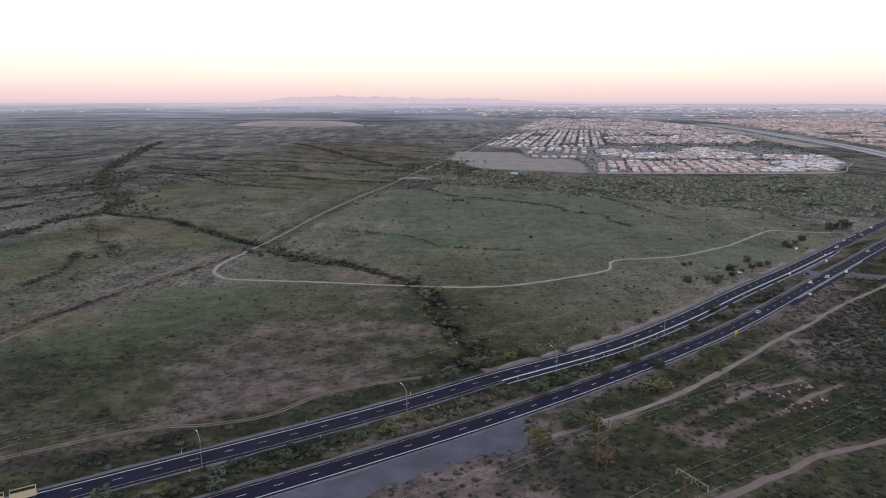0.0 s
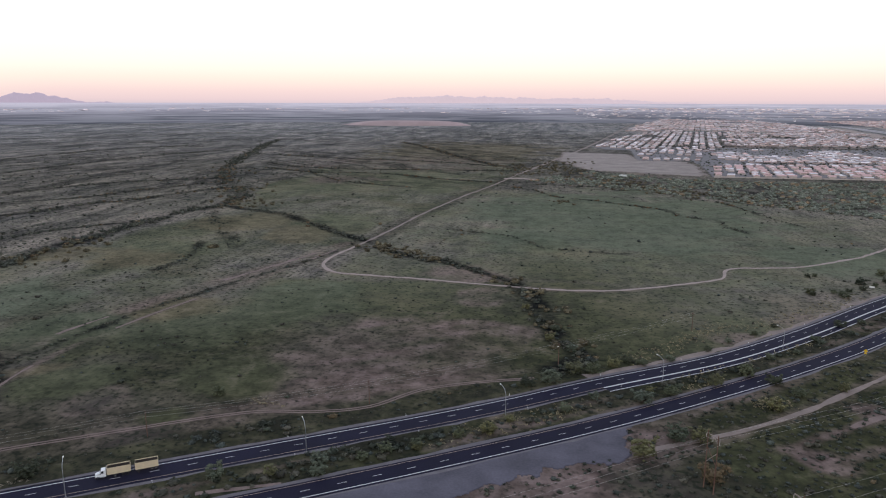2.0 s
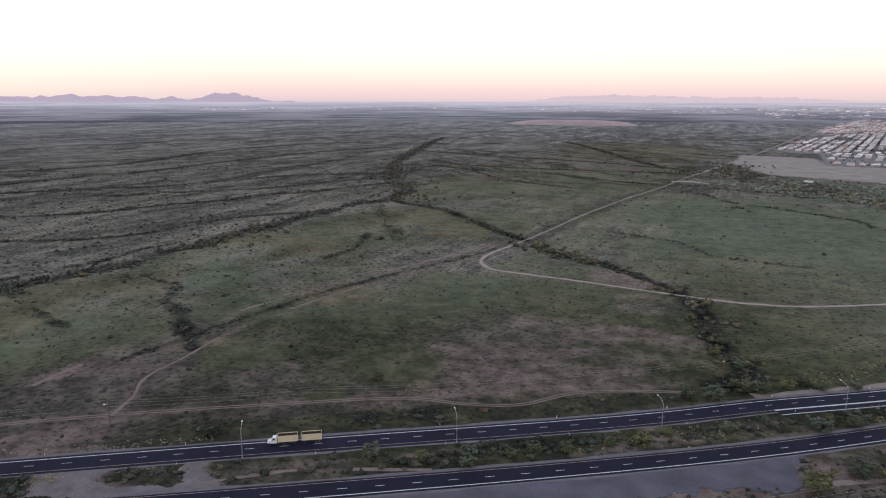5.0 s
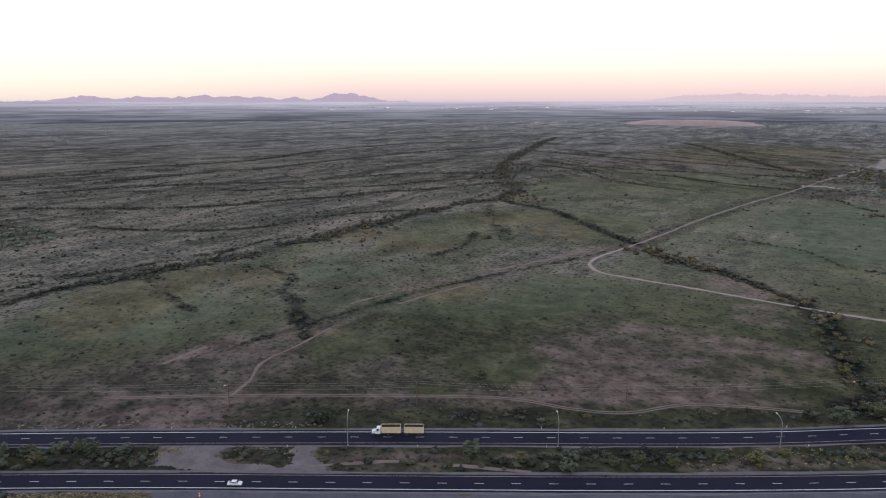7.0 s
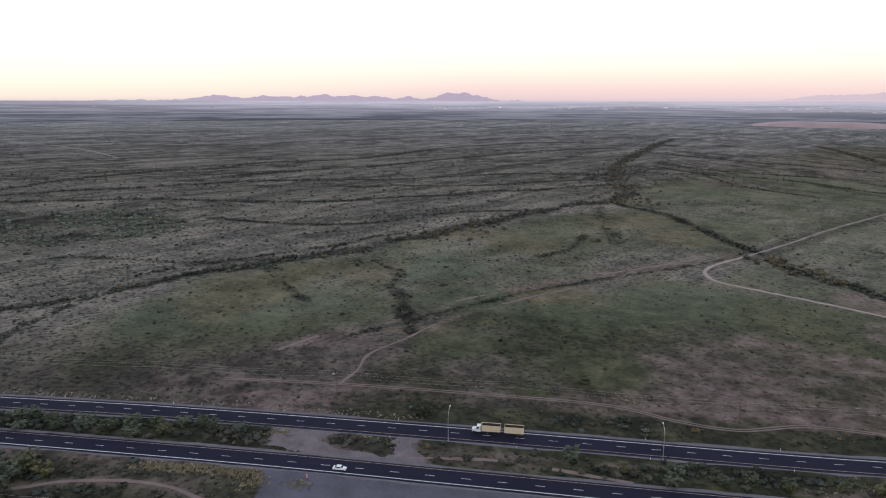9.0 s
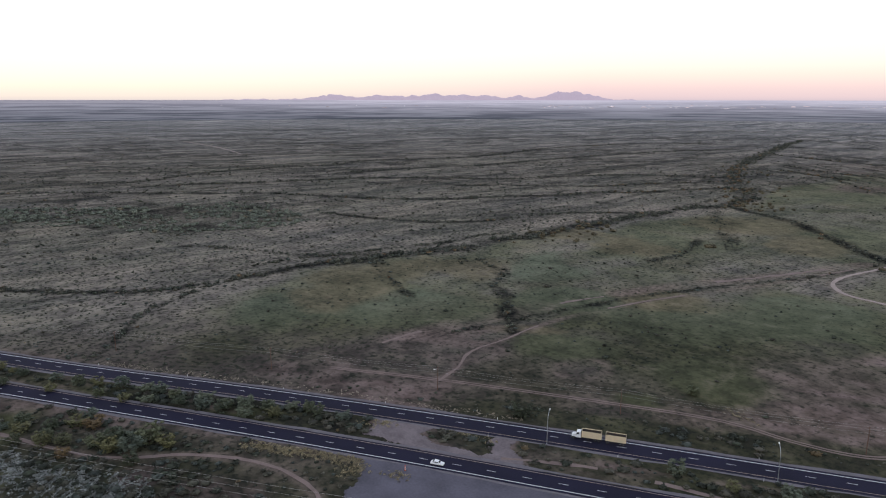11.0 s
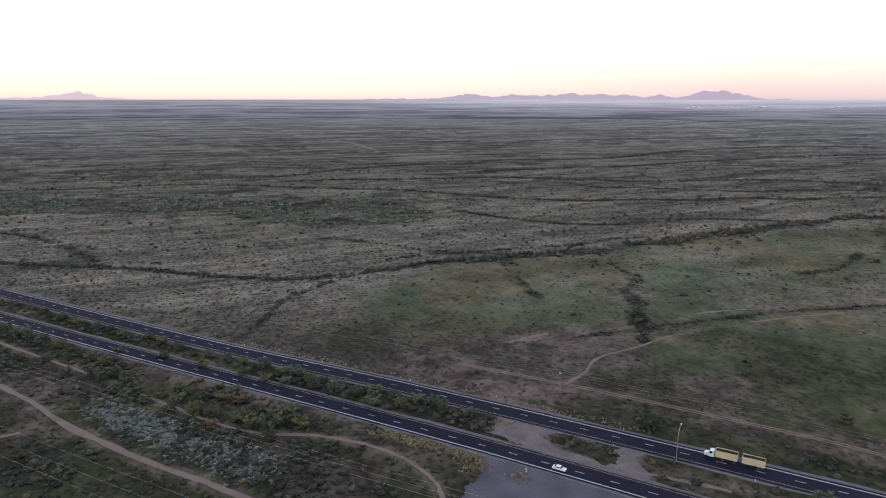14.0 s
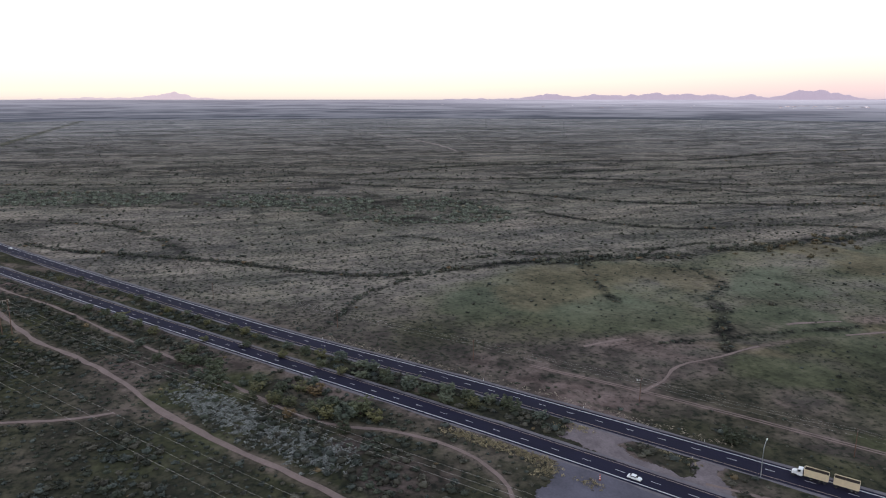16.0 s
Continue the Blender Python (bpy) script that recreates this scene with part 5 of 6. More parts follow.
def prism(bm, profile, y0, y1, bevel=0.0):
    """A side profile (x, z) drawn across from y0 to y1."""
    a = [bm.verts.new((x, y0, z)) for x, z in profile]
    b = [bm.verts.new((x, y1, z)) for x, z in profile]
    n = len(a)
    bm.faces.new(a)
    bm.faces.new(b[::-1])
    for i in range(n):
        bm.faces.new((a[(i + 1) % n], a[i], b[i], b[(i + 1) % n]))
    bmesh.ops.recalc_face_normals(bm, faces=bm.faces)
    if bevel:
        bmesh.ops.bevel(bm, geom=list(bm.edges), offset=bevel, segments=2, affect="EDGES", profile=0.7)
    return bm


def dump_box(parent, x0, x1, z0, z1):
    """An open steel tipping body with ribs, rim rails and a dark load inside."""
    w = 1.25
    bm = bmesh.new()
    box(bm, x0, x1, -w, -w + 0.08, z0, z1)
    box(bm, x0, x1, w - 0.08, w, z0, z1)
    box(bm, x0, x0 + 0.08, -w + 0.08, w - 0.08, z0, z1)
    box(bm, x1 - 0.08, x1, -w + 0.08, w - 0.08, z0, z1 - 0.1)
    box(bm, x0, x1, -w, w, z0 - 0.12, z0 - 0.002)
    body = part("dump_box", bm, M_TAN, parent, "tan steel tipping body, open on top")
    for s in (-1, 1):
        bm = bmesh.new()
        box(bm, x0 - 0.03, x1 + 0.03, s * w - 0.09 * (s < 0) - 0.0 * s, s * w + 0.09 * (s > 0), z1, z1 + 0.14, 0.02)
        part("rim_rail", bm, M_TAN, body)
    for k in range(6):
        x = x0 + 0.15 + (x1 - x0 - 0.42) * k / 5
        for s in (-1, 1):
            bm = bmesh.new()
            box(bm, x, x + 0.12, min(s * w, s * (w + 0.07)), max(s * w, s * (w + 0.07)), z0, z1 - 0.004)
            part("rib", bm, M_TAN, body)
    bm = bmesh.new()
    for i in range(9):
        for j in range(3):
            bmesh.ops.create_icosphere(bm, subdivisions=1, radius=0.62, matrix=Matrix.Translation((x0 + 0.7 + (x1 - x0 - 1.4) * i / 8, -0.6 + 0.6 * j, z1 - 1.45)) @ Matrix.Diagonal((1, 0.9, 0.45 + 0.1 * ((i * 7 + j * 3) % 4), 1)))
    box(bm, x0 + 0.09, x1 - 0.09, -w + 0.09, w - 0.09, z0 + 0.2, z1 - 1.5)
    part("load", bm, M_LOAD, body, "dark loose load")
    bm = bmesh.new()
    for s in (-1, 1):
        box(bm, x0 + 0.085, x1 - 0.085, s * (w - 0.1) - 0.015, s * (w - 0.1) + 0.015, z0 + 0.1, z1 - 0.05)
    box(bm, x0 + 0.085, x0 + 0.11, -w + 0.12, w - 0.12, z0 + 0.1, z1 - 0.05)
    box(bm, x1 - 0.11, x1 - 0.085, -w + 0.12, w - 0.12, z0 + 0.1, z1 - 0.15)
    part("liner", bm, M_LOAD, body, "dark inner lining")


def truck():
    """Tractor with a tipping body; x runs back from the bumper."""
    root = thing("dump_truck", "white-cabbed dump truck with a tan open body on the highway", "truck")
    bm = bmesh.new()
    box(bm, 0.35, 10.9, -0.5, 0.5, 0.75, 1.0)
    box(bm, 0.3, 0.6, -1.15, 1.15, 0.45, 0.85, 0.05)
    part("chassis", bm, M_FRAME, root)
    bm = prism(bmesh.new(), [(0.45, 0.75), (0.45, 1.55), (0.75, 1.78), (1.95, 2.0), (1.95, 0.75)], -0.88, 0.88, 0.08)
    part("hood", bm, M_WHITE, root, "white sloped hood")
    bm = prism(bmesh.new(), [(1.9, 0.8), (1.95, 2.02), (2.3, 2.95), (3.7, 3.05), (3.75, 0.8)], -1.15, 1.15, 0.08)
    cab = part("cab", bm, M_WHITE, root, "white cab with a roof fairing")
    bm = prism(bmesh.new(), [(1.955, 2.12), (2.255, 2.86), (2.225, 2.88), (1.925, 2.14)], -0.98, 0.98)
    part("windshield", bm, M_GLASS, cab, "dark glass")
    for s in (-1, 1):
        bm = prism(bmesh.new(), [(2.2, 2.05), (2.45, 2.8), (3.1, 2.8), (3.1, 2.05)], s * 1.155, s * 1.165)
        part("side_window", bm, M_GLASS, cab, "dark glass")
        bm = bmesh.new()
        box(bm, 2.05, 2.2, s * 1.35 - 0.1, s * 1.35 + 0.1, 1.9, 2.6, 0.03)
        tube(bm, (2.12, s * 1.1, 2.5), (2.12, s * 1.35, 2.5), 0.03, 0.03, 6)
        part("mirror", bm, M_CHROME, cab)
        bm = bmesh.new()
        tube(bm, (3.85, s * 1.0, 0.9), (3.85, s * 1.0, 3.6), 0.08, 0.08, 10)
        part("exhaust_stack", bm, M_CHROME, root, "chrome exhaust stack")
        bm = bmesh.new()
        tube(bm, (2.3, s * 1.0, 0.75), (3.6, s * 1.0, 0.75), 0.32, 0.32, 14)
        part("fuel_tank", bm, M_CHROME, root, "polished fuel tank")
        bm = bmesh.new()
        box(bm, 0.40, 0.47, s * 0.78 - 0.16, s * 0.78 + 0.16, 1.0, 1.22, 0.02)
        part("headlight", bm, M_CHROME, root)
        bm = prism(bmesh.new(), [(0.55, 0.95), (0.75, 1.25), (1.55, 1.25), (1.8, 0.95), (1.7, 0.95), (1.5, 1.15), (0.8, 1.15), (0.65, 0.95)], s * 0.9, s * 1.22)
        part("fender", bm, M_WHITE, root)
    bm = bmesh.new()
    box(bm, 0.40, 0.46, -0.5, 0.5, 0.95, 1.5, 0.02)
    part("grille", bm, M_CHROME, root)
    dump_box(root, 4.1, 11.2, 1.3, 3.5)
    for x in (1.2, 6.4, 8.9, 10.2):
        for y in (-1.02, 1.02):
            wheel(root, x, y, 0.5, 0.36)
    return root


def trailer():
    root = thing("dump_trailer", "tan open dump trailer hitched behind a truck", "trailer")
    bm = bmesh.new()
    box(bm, 0.0, 7.2, -0.5, 0.5, 0.8, 1.0)
    tube(bm, (-1.5, 0, 0.85), (0.2, 0, 0.9), 0.07, 0.09, 8)
    part("chassis", bm, M_FRAME, root)
    dump_box(root, 0.0, 7.2, 1.3, 3.5)
    for x in (0.9, 5.2, 6.4):
        for y in (-1.02, 1.02):
            wheel(root, x, y, 0.5, 0.36)
    for s in (-1, 1):
        bm = bmesh.new()
        box(bm, 7.2, 7.25, s * 0.9 - 0.15, s * 0.9 + 0.15, 0.9, 1.05)
        part("tail_lamp", bm, M_REFLECTOR, root, "red lamp")
    return root


def along(line, x, offset):
    """A place on a carriageway: the point at that x, moved sideways, and the heading in degrees."""
    i = int(np.argmin(np.abs(line[:, 0] - x)))
    d = line[i + 1] - line[i - 1]
    d /= np.linalg.norm(d)
    f = (x - line[i, 0]) / d[0]
    p = line[i] + d * f + np.array((-d[1], d[0])) * offset
    return p[0], p[1], math.degrees(math.atan2(d[1], d[0]))


x, y, a = along(ROAD_N, -145.2, 2.05)
truck().matrix_basis = pose(x, y, 0.09, 0, 0, a)
x, y, a = along(ROAD_N, -145.2 + 12.65 * math.cos(radians(a)), 2.05)
trailer().matrix_basis = pose(x, y, 0.09, 0, 0, a)


def car(label, paint, tall=1.45, pickup=False):
    """A passenger car; x runs back from the front bumper."""
    root = thing("car", label, "car", "cars on the highway")
    bm = prism(bmesh.new(), [(0.0, 0.35), (0.05, 0.72), (1.15, 0.92), (4.3, 0.98), (4.65, 0.85), (4.7, 0.35)], -0.9, 0.9, 0.07)
    body = part("body", bm, paint, root)
    roof = [(1.1, 0.9), (1.85, tall - 0.04), (2.2, tall), (3.3, tall), (4.2, 0.95)]
    if pickup:
        roof = [(1.1, 0.9), (1.75, tall), (2.7, tall), (2.85, 0.95)]
    bm = prism(bmesh.new(), roof, -0.74, 0.74, 0.06)
    cabin = part("cabin", bm, paint, root)
    for s in (-1, 1):
        w = [(roof[0][0] + 0.35, 1.0), (roof[1][0] + 0.1, tall - 0.12), (roof[-2][0], tall - 0.12), (roof[-1][0] - 0.35, 1.0)]
        part("side_window", prism(bmesh.new(), w, s * 0.742, s * 0.752), M_GLASS, cabin, "dark glass")
    for (xa, za), (xb, zb), nm, dx in ((roof[0], roof[1], "windshield", -0.012), (roof[-1], roof[-2], "rear_window", 0.012)):
        xa, za, xb, zb = xa + (xb - xa) * 0.18, za + (zb - za) * 0.18, xa + (xb - xa) * 0.88, za + (zb - za) * 0.88
        part(nm, prism(bmesh.new(), [(xa + dx, za + 0.012), (xb + dx, zb + 0.012), (xb, zb), (xa, za)], -0.64, 0.64), M_GLASS, cabin, "dark glass")
    for s in (-1, 1):
        bm = bmesh.new()
        box(bm, -0.01, 0.1, s * 0.66 - 0.16, s * 0.66 + 0.16, 0.6, 0.72, 0.02)
        part("headlight", bm, M_CHROME, body)
        bm = bmesh.new()
        box(bm, 4.62, 4.71, s * 0.66 - 0.14, s * 0.66 + 0.14, 0.68, 0.82, 0.02)
        part("tail_lamp", bm, M_REFLECTOR, body, "red lamp")
        for wx in (0.85, 3.75):
            wheel(root, wx, s * 0.78, 0.33, 0.22)
    return root


def cars():
    for line, x, off, flip, label, paint, tall, pick in (
            (ROAD_S, -162, -1.9, True, "white sedan driving on the highway", M_WHITE, 1.45, False), (ROAD_S, -334, 1.9, True, "black car with a pale roof on the highway", M_BLACK, 1.5, False),
            (ROAD_S, 191, 1.6, True, "silver sedan driving on the highway", M_SILVER, 1.45, False), (ROAD_S, 259, 2.0, True, "white pickup truck nearing the crossroads", M_WHITE, 1.75, True),
            (ROAD_S, 276, -1.8, True, "white van-like car nearing the crossroads", M_WHITE, 1.8, False), (ROAD_S, 271, 2.0, True, "dark car nearing the crossroads", M_BLACK, 1.5, False),
            (ROAD_N, 338, -1.8, False, "white car leaving the crossroads", M_WHITE, 1.5, False), (ROAD_N, 363, 1.9, False, "white car in traffic", M_SILVER, 1.5, False), (ROAD_N, 366, -1.8, False, "dark car in traffic", M_BLACK, 1.5, False),
            (ROAD_N, 393, -1.8, False, "silver pickup in traffic", M_SILVER, 1.75, True), (ROAD_N, 428, 1.9, False, "white car in traffic", M_WHITE, 1.5, False), (ROAD_S, 361, 1.8, True, "white car past the crossroads", M_WHITE, 1.5, False),
            (ROAD_S, 395, -1.8, True, "red car past the crossroads", M_RED, 1.5, False), (ROAD_N, -646, 1.9, False, "white car far down the highway", M_WHITE, 1.5, False)):
        px, py, a = along(line, x, off)
        car(label, paint, tall, pick).matrix_basis = pose(px, py, 0.09, 0, 0, a + (180 if flip else 0))


cars()



def parked_trailer():
    """A long white box trailer standing in the brush."""
    root = thing("parked_trailer", "long white box trailer parked among brush", "trailer")
    bm = bmesh.new()
    box(bm, -6, 6, -1.3, 1.3, 1.1, 3.9, 0.08)
    part("body", bm, M_WHITE, root)
    bm = bmesh.new()
    box(bm, -6, 6, -0.5, 0.5, 0.8, 1.09)
    part("chassis", bm, M_FRAME, root)
    for x in (3.6, 4.8):
        for y in (-1.0, 1.0):
            wheel(root, x, y, 0.5, 0.3)
    return root


parked_trailer().matrix_basis = pose(*at_ground(123, 1174), 0, 0, -8)

# ---- street lamps, poles and wires ----
M_LAMP = surface("frosted_lens", (0.80, 0.80, 0.76), 0.4, 0.05, 2, 10)
M_INSULATOR = surface("glazed_porcelain", (0.40, 0.36, 0.34), 0.3, 0.1, 4, 20)


def street_lamp():
    """A tapered mast with a bowed arm and a flat lamp head; the arm reaches along +x."""
    root = thing("street_lamp", "galvanised street lamp with a long curved arm beside the highway", "street lamp", "lamps along the median")
    bm = bmesh.new()
    tube(bm, (0, 0, -0.3), (0, 0, 9.2), 0.13, 0.09, 12)
    part("pole", bm, M_STEEL, root)
    bm = bmesh.new()
    pts = [(0, 9.2), (0.25, 9.9), (0.9, 10.7), (1.9, 11.2), (3.1, 11.5), (4.3, 11.6)]
    for (xa, za), (xb, zb) in zip(pts, pts[1:]):
        tube(bm, (xa, 0, za), (xb, 0, zb), 0.08, 0.07, 10)
    part("arm", bm, M_STEEL, root)
    bm = prism(bmesh.new(), [(4.2, 11.5), (4.3, 11.72), (4.9, 11.74), (5.15, 11.58), (5.1, 11.5)], -0.2, 0.2, 0.03)
    head = part("lamp_head", bm, M_LAMP, root, "pale lamp head")
    bm = bmesh.new()
    box(bm, 4.4, 5.0, -0.15, 0.15, 11.43, 11.498, 0.02)
    part("lens", bm, M_LAMP, head, "frosted lens")
    bm = bmesh.new()
    box(bm, -0.25, 0.25, -0.25, 0.25, -0.3, 0.08, 0.02)
    part("base_plate", bm, M_STEEL, root)
    return root


def street_lamps():
    first = None
    for x, y in ((-148.5, 173), (-83, 212), (-14.5, 252.5), (53, 296.5), (120, 349)):
        m = pose(*at_ground(x, y), 0, 0, 122)
        if first is None:
            first = street_lamp()
            first.matrix_basis = m
        else:
            copy_thing(first, m)


street_lamps()


def wire_between(name, a, b, sag, parent, r=0.012, n=14):
    """A hanging wire."""
    a, b = Vector(a), Vector(b)
    bm = bmesh.new()
    side = (b - a).cross(Vector((0, 0, 1))).normalized() * r
    rings = []
    for k in range(n + 1):
        p = a.lerp(b, k / n) - Vector((0, 0, sag * 4 * (k / n) * (1 - k / n)))
        rings.append([bm.verts.new(p + o) for o in (side, Vector((0, 0, r)), -side, Vector((0, 0, -r)))])
    for p, q in zip(rings, rings[1:]):
        for i in range(4):
            bm.faces.new((p[i], p[(i + 1) % 4], q[(i + 1) % 4], q[i]))
    return part(name, bm, M_WIRE, parent)


def utility_pole(lamp=False):
    root = thing("utility_pole", "brown wooden utility pole with a crossarm" + (" and a white lamp" if lamp else " in the field"), "utility pole", "poles along the north verge")
    bm = bmesh.new()
    tube(bm, (0, 0, -0.5), (0, 0, 10.8), 0.17, 0.11, 10)
    part("pole", bm, M_WOOD, root)
    bm = bmesh.new()
    box(bm, -0.06, 0.06, -1.2, 1.2, 9.9, 10.03)
    part("crossarm", bm, M_WOOD, root)
    for y in (-1.1, -0.4, 1.1):
        bm = bmesh.new()
        tube(bm, (0, y, 10.03), (0, y, 10.25), 0.05, 0.035, 8)
        part("insulator", bm, M_INSULATOR, root)
    if lamp:
        bm = bmesh.new()
        tube(bm, (0, 0, 9.2), (-1.0, -0.9, 9.6), 0.04, 0.04, 6)
        box(bm, -1.5, -0.9, -1.15, -0.75, 9.5, 9.75, 0.05)
        part("lamp", bm, M_LAMP, root, "white lamp head")
    return root


def utility_line():
    spots = [(-430, 20), (-349, 79), (-278, 128), (-211, 173), (-146, 214), (-71, 254), (7, 311), (80, 372)]
    heads, plain, lit = [], None, None
    for i, (x, y) in enumerate(spots):
        m = pose(*at_ground(x, y), 0, 0, 35)
        if i in (3, 6):
            ob = utility_pole(True)
            ob.matrix_basis = m
        elif plain is None:
            plain = ob = utility_pole()
            ob.matrix_basis = m
        else:
            ob = copy_thing(plain, m)
        heads.append(m)
    wires = thing("overhead_wires", "thin sagging overhead wires between wooden poles", "wires")
    for a, b in zip(heads, heads[1:]):
        for y, z in ((-1.1, 10.25), (1.1, 10.25), (0, 8.2)):
            wire_between("wire", a @ Vector((0, y, z)), b @ Vector((0, y, z)), 0.9, wires, 0.016)


utility_line()


def h_frame(arm=5.6):
    """A transmission structure of two tall poles with a timber crossarm and X brace; the arm lies along x."""
    root = thing("power_line_frame", "tall wooden H-frame power pole with pale timber crossarm and X brace", "power pole", "power line frames")
    for s in (-1, 1):
        bm = bmesh.new()
        tube(bm, (s * 2.3, 0, -0.5), (s * 2.3, 0, 20.5), 0.22, 0.15, 10)
        part("pole", bm, M_WOOD, root)
        bm = bmesh.new()
        tube(bm, (s * 2.3, 0.22, 14.4), (-s * 2.3, 0.22, 9.4), 0.11, 0.11, 6)
        part("brace", bm, M_OLDWOOD if s > 0 else M_WOOD, root)
        bm = bmesh.new()
        tube(bm, (s * 2.3, 0, 17.6), (s * arm * 0.78, 0, 19.0), 0.07, 0.07, 6)
        tube(bm, (s * 2.3, 0, 17.6), (s * 0.6, 0, 19.0), 0.07, 0.07, 6)
        part("strut", bm, M_OLDWOOD, root)
    for y in (0.24,):
        bm = bmesh.new()
        box(bm, -arm, arm, y - 0.06, y + 0.06, 19.0, 19.32)
        part("crossarm", bm, M_OLDWOOD, root, "pale weathered crossarm")
    for x in (-arm, 0, arm):
        bm = bmesh.new()
        for k in range(7):
            tube(bm, (x, 0, 18.95 - 0.2 * k), (x, 0, 18.8 - 0.2 * k), 0.12, 0.09, 8)
        part("insulator", bm, M_INSULATOR, root, "hanging insulator string")
    return root


def power_lines():
    for arm, line in ((5.6, ((71, 174.5), (350, 354))), (3.0, ((54, 209.5), (330, 388)))):
        first = None
        u = Vector((0.84, 0.542))
        near, far = Vector(line[0]), Vector(line[1])
        spots = [near - u * 545, near - u * (205 if line[0][0] > 60 else 214), near, far]
        mats = []
        for p in spots:
            m = pose(p.x, p.y, 0 if p is near else 0, 0, 0, -62)
            m.translation.z = at_ground(p.x, p.y)[2]
            if first is None:
                first = h_frame(arm)
                first.matrix_basis = m
            else:
                copy_thing(first, m)
            mats.append(m)
        wires = thing("power_wires", "three long sagging transmission wires on wooden frames", "wires")
        for a, b in zip(mats, mats[1:]):
            for x in (-arm, 0, arm):
                wire_between("wire", a @ Vector((x, 0, 17.5)), b @ Vector((x, 0, 17.5)), 3.0, wires, 0.022, 24)


power_lines()

# ---- signs, markers ----
M_SIGN = surface("white_sign_sheet", (0.78, 0.78, 0.76), 0.45, 0.05, 1, 10)
M_WARN = surface("yellow_sign_sheet", (0.72, 0.46, 0.03), 0.45, 0.06, 1, 10)
M_ORANGE = surface("red_marker", (0.50, 0.06, 0.03), 0.5, 0.1, 1, 10)


def post_sign(label, sheet, w, h, low, diamond=False, extra=False):
    root = thing("road_sign", label, "sign", "road signs")
    bm = bmesh.new()
    tube(bm, (0, 0.05, -0.3), (0, 0.05, low + h), 0.04, 0.04, 8)
    part("post", bm, M_STEEL, root)
    bm = bmesh.new()
    if diamond:
        bmesh.ops.create_cube(bm, size=1, matrix=Matrix.Translation((0, 0, low + h / 2)) @ Matrix.Rotation(radians(45), 4, "Y") @ Matrix.Diagonal((w, 0.03, h, 1)))
    else:
        box(bm, -w / 2, w / 2, -0.015, 0.015, low, low + h, 0.01)
    part("panel", bm, sheet, root)
    if extra:
        bm = bmesh.new()
        box(bm, -w * 0.4, w * 0.4, -0.015, 0.015, low - h * 0.75, low - h * 0.2, 0.01)
        part("plaque", bm, sheet, root)
    return root


for x, y, face, w, h, low, sheet, dia, extra, label in (
        (157, 345, -28, 1.3, 1.3, 2.4, M_WARN, True, True, "yellow diamond warning sign with a plaque by the highway"),
        (297, 556, -30, 2.4, 1.8, 2.2, M_SIGN, False, False, "white rectangular road sign near the crossroads"),
        (293, 477, -32, 1.6, 1.8, 2.2, M_SIGN, False, False, "white road sign at the crossroads"),
        (236, 419, -30, 1.6, 1.4, 2.0, M_SIGN, False, False, "white road sign beside the turn lane"),
        (217, 480, -25, 3.2, 1.0, 1.2, M_SIGN, False, False, "low wide white board on the verge"),
        (298, 512, -30, 1.4, 1.6, 2.2, M_SIGN, False, False, "white road sign on the median"),
        (250, 473, -30, 1.2, 1.2, 1.8, M_SIGN, False, False, "small white sign on the median"),
        (309, 534, -30, 1.2, 1.4, 2.0, M_SIGN, False, False, "small white sign on the median")):
    post_sign(label, sheet, w, h, low, dia, extra).matrix_basis = pose(*at_ground(x, y), 0, 0, face)


def striped_marker():
    root = thing("marker_post", "red and white striped marker post on the gravel lot", "marker")
    bm = bmesh.new()
    tube(bm, (0, 0, 0), (0, 0, 0.12), 0.45, 0.40, 14)
    part("base", bm, M_FRAME, root)
    for k in range(5):
        bm = bmesh.new()
        tube(bm, (0, 0, 0.12 + 0.36 * k), (0, 0, 0.48 + 0.36 * k), 0.30 - 0.03 * k, 0.27 - 0.03 * k, 14)
        part("band", bm, M_ORANGE if k % 2 == 0 else M_SIGN, root)
    return root


striped_marker().matrix_basis = pose(-167, 122.5, 0.035)


def delineators():
    first = None
    for line, off in ((ROAD_N, 7.0), (ROAD_N, -7.4)):
        for x in np.arange(-330, 200, 40.0):
            px, py, a = along(line, x, off)
            m = pose(*at_ground(px, py), 0, 0, a)
            if first is None:
                first = thing("delineator_post", "slim white roadside marker post", "marker post", "marker posts along the highway")
                bm = bmesh.new()
                box(bm, -0.05, 0.05, -0.09, 0.09, -0.2, 0.95, 0.01)
                part("post", bm, M_SIGN, first)
                bm = bmesh.new()
                box(bm, -0.062, 0.062, -0.05, 0.05, 0.74, 0.9)
                part("reflector", bm, M_CHROME, first)
                first.matrix_basis = m
            else:
                copy_thing(first, m)


delineators()
CROSSING = spline([(258, 488), (276, 482), (292, 480), (312, 472), (345, 466), (420, 470), (520, 480)], 5)
strip("crossing", CROSSING, -9, 9, 0.07, M_LOT, None, "worn grey asphalt of a median crossing and side road", "road", thick=0.5, ragged=1.0, seed=5)
strip("crossing_spur", spline([(252, 480), (275, 500), (296, 521), (312, 540)], 5), -5, 4, 0.062, M_LOT, None, "worn grey asphalt turning bay in the median", "road", thick=0.5, ragged=0.8, seed=8)
strip("sandy_verge", cut(ROAD_N, 22, 330), 7.2, 10.5, 0.03, M_FADED, None, "pale gravel verge beside the highway", "gravel", thick=0.5, ragged=3.0, seed=6, gaps=0.1)
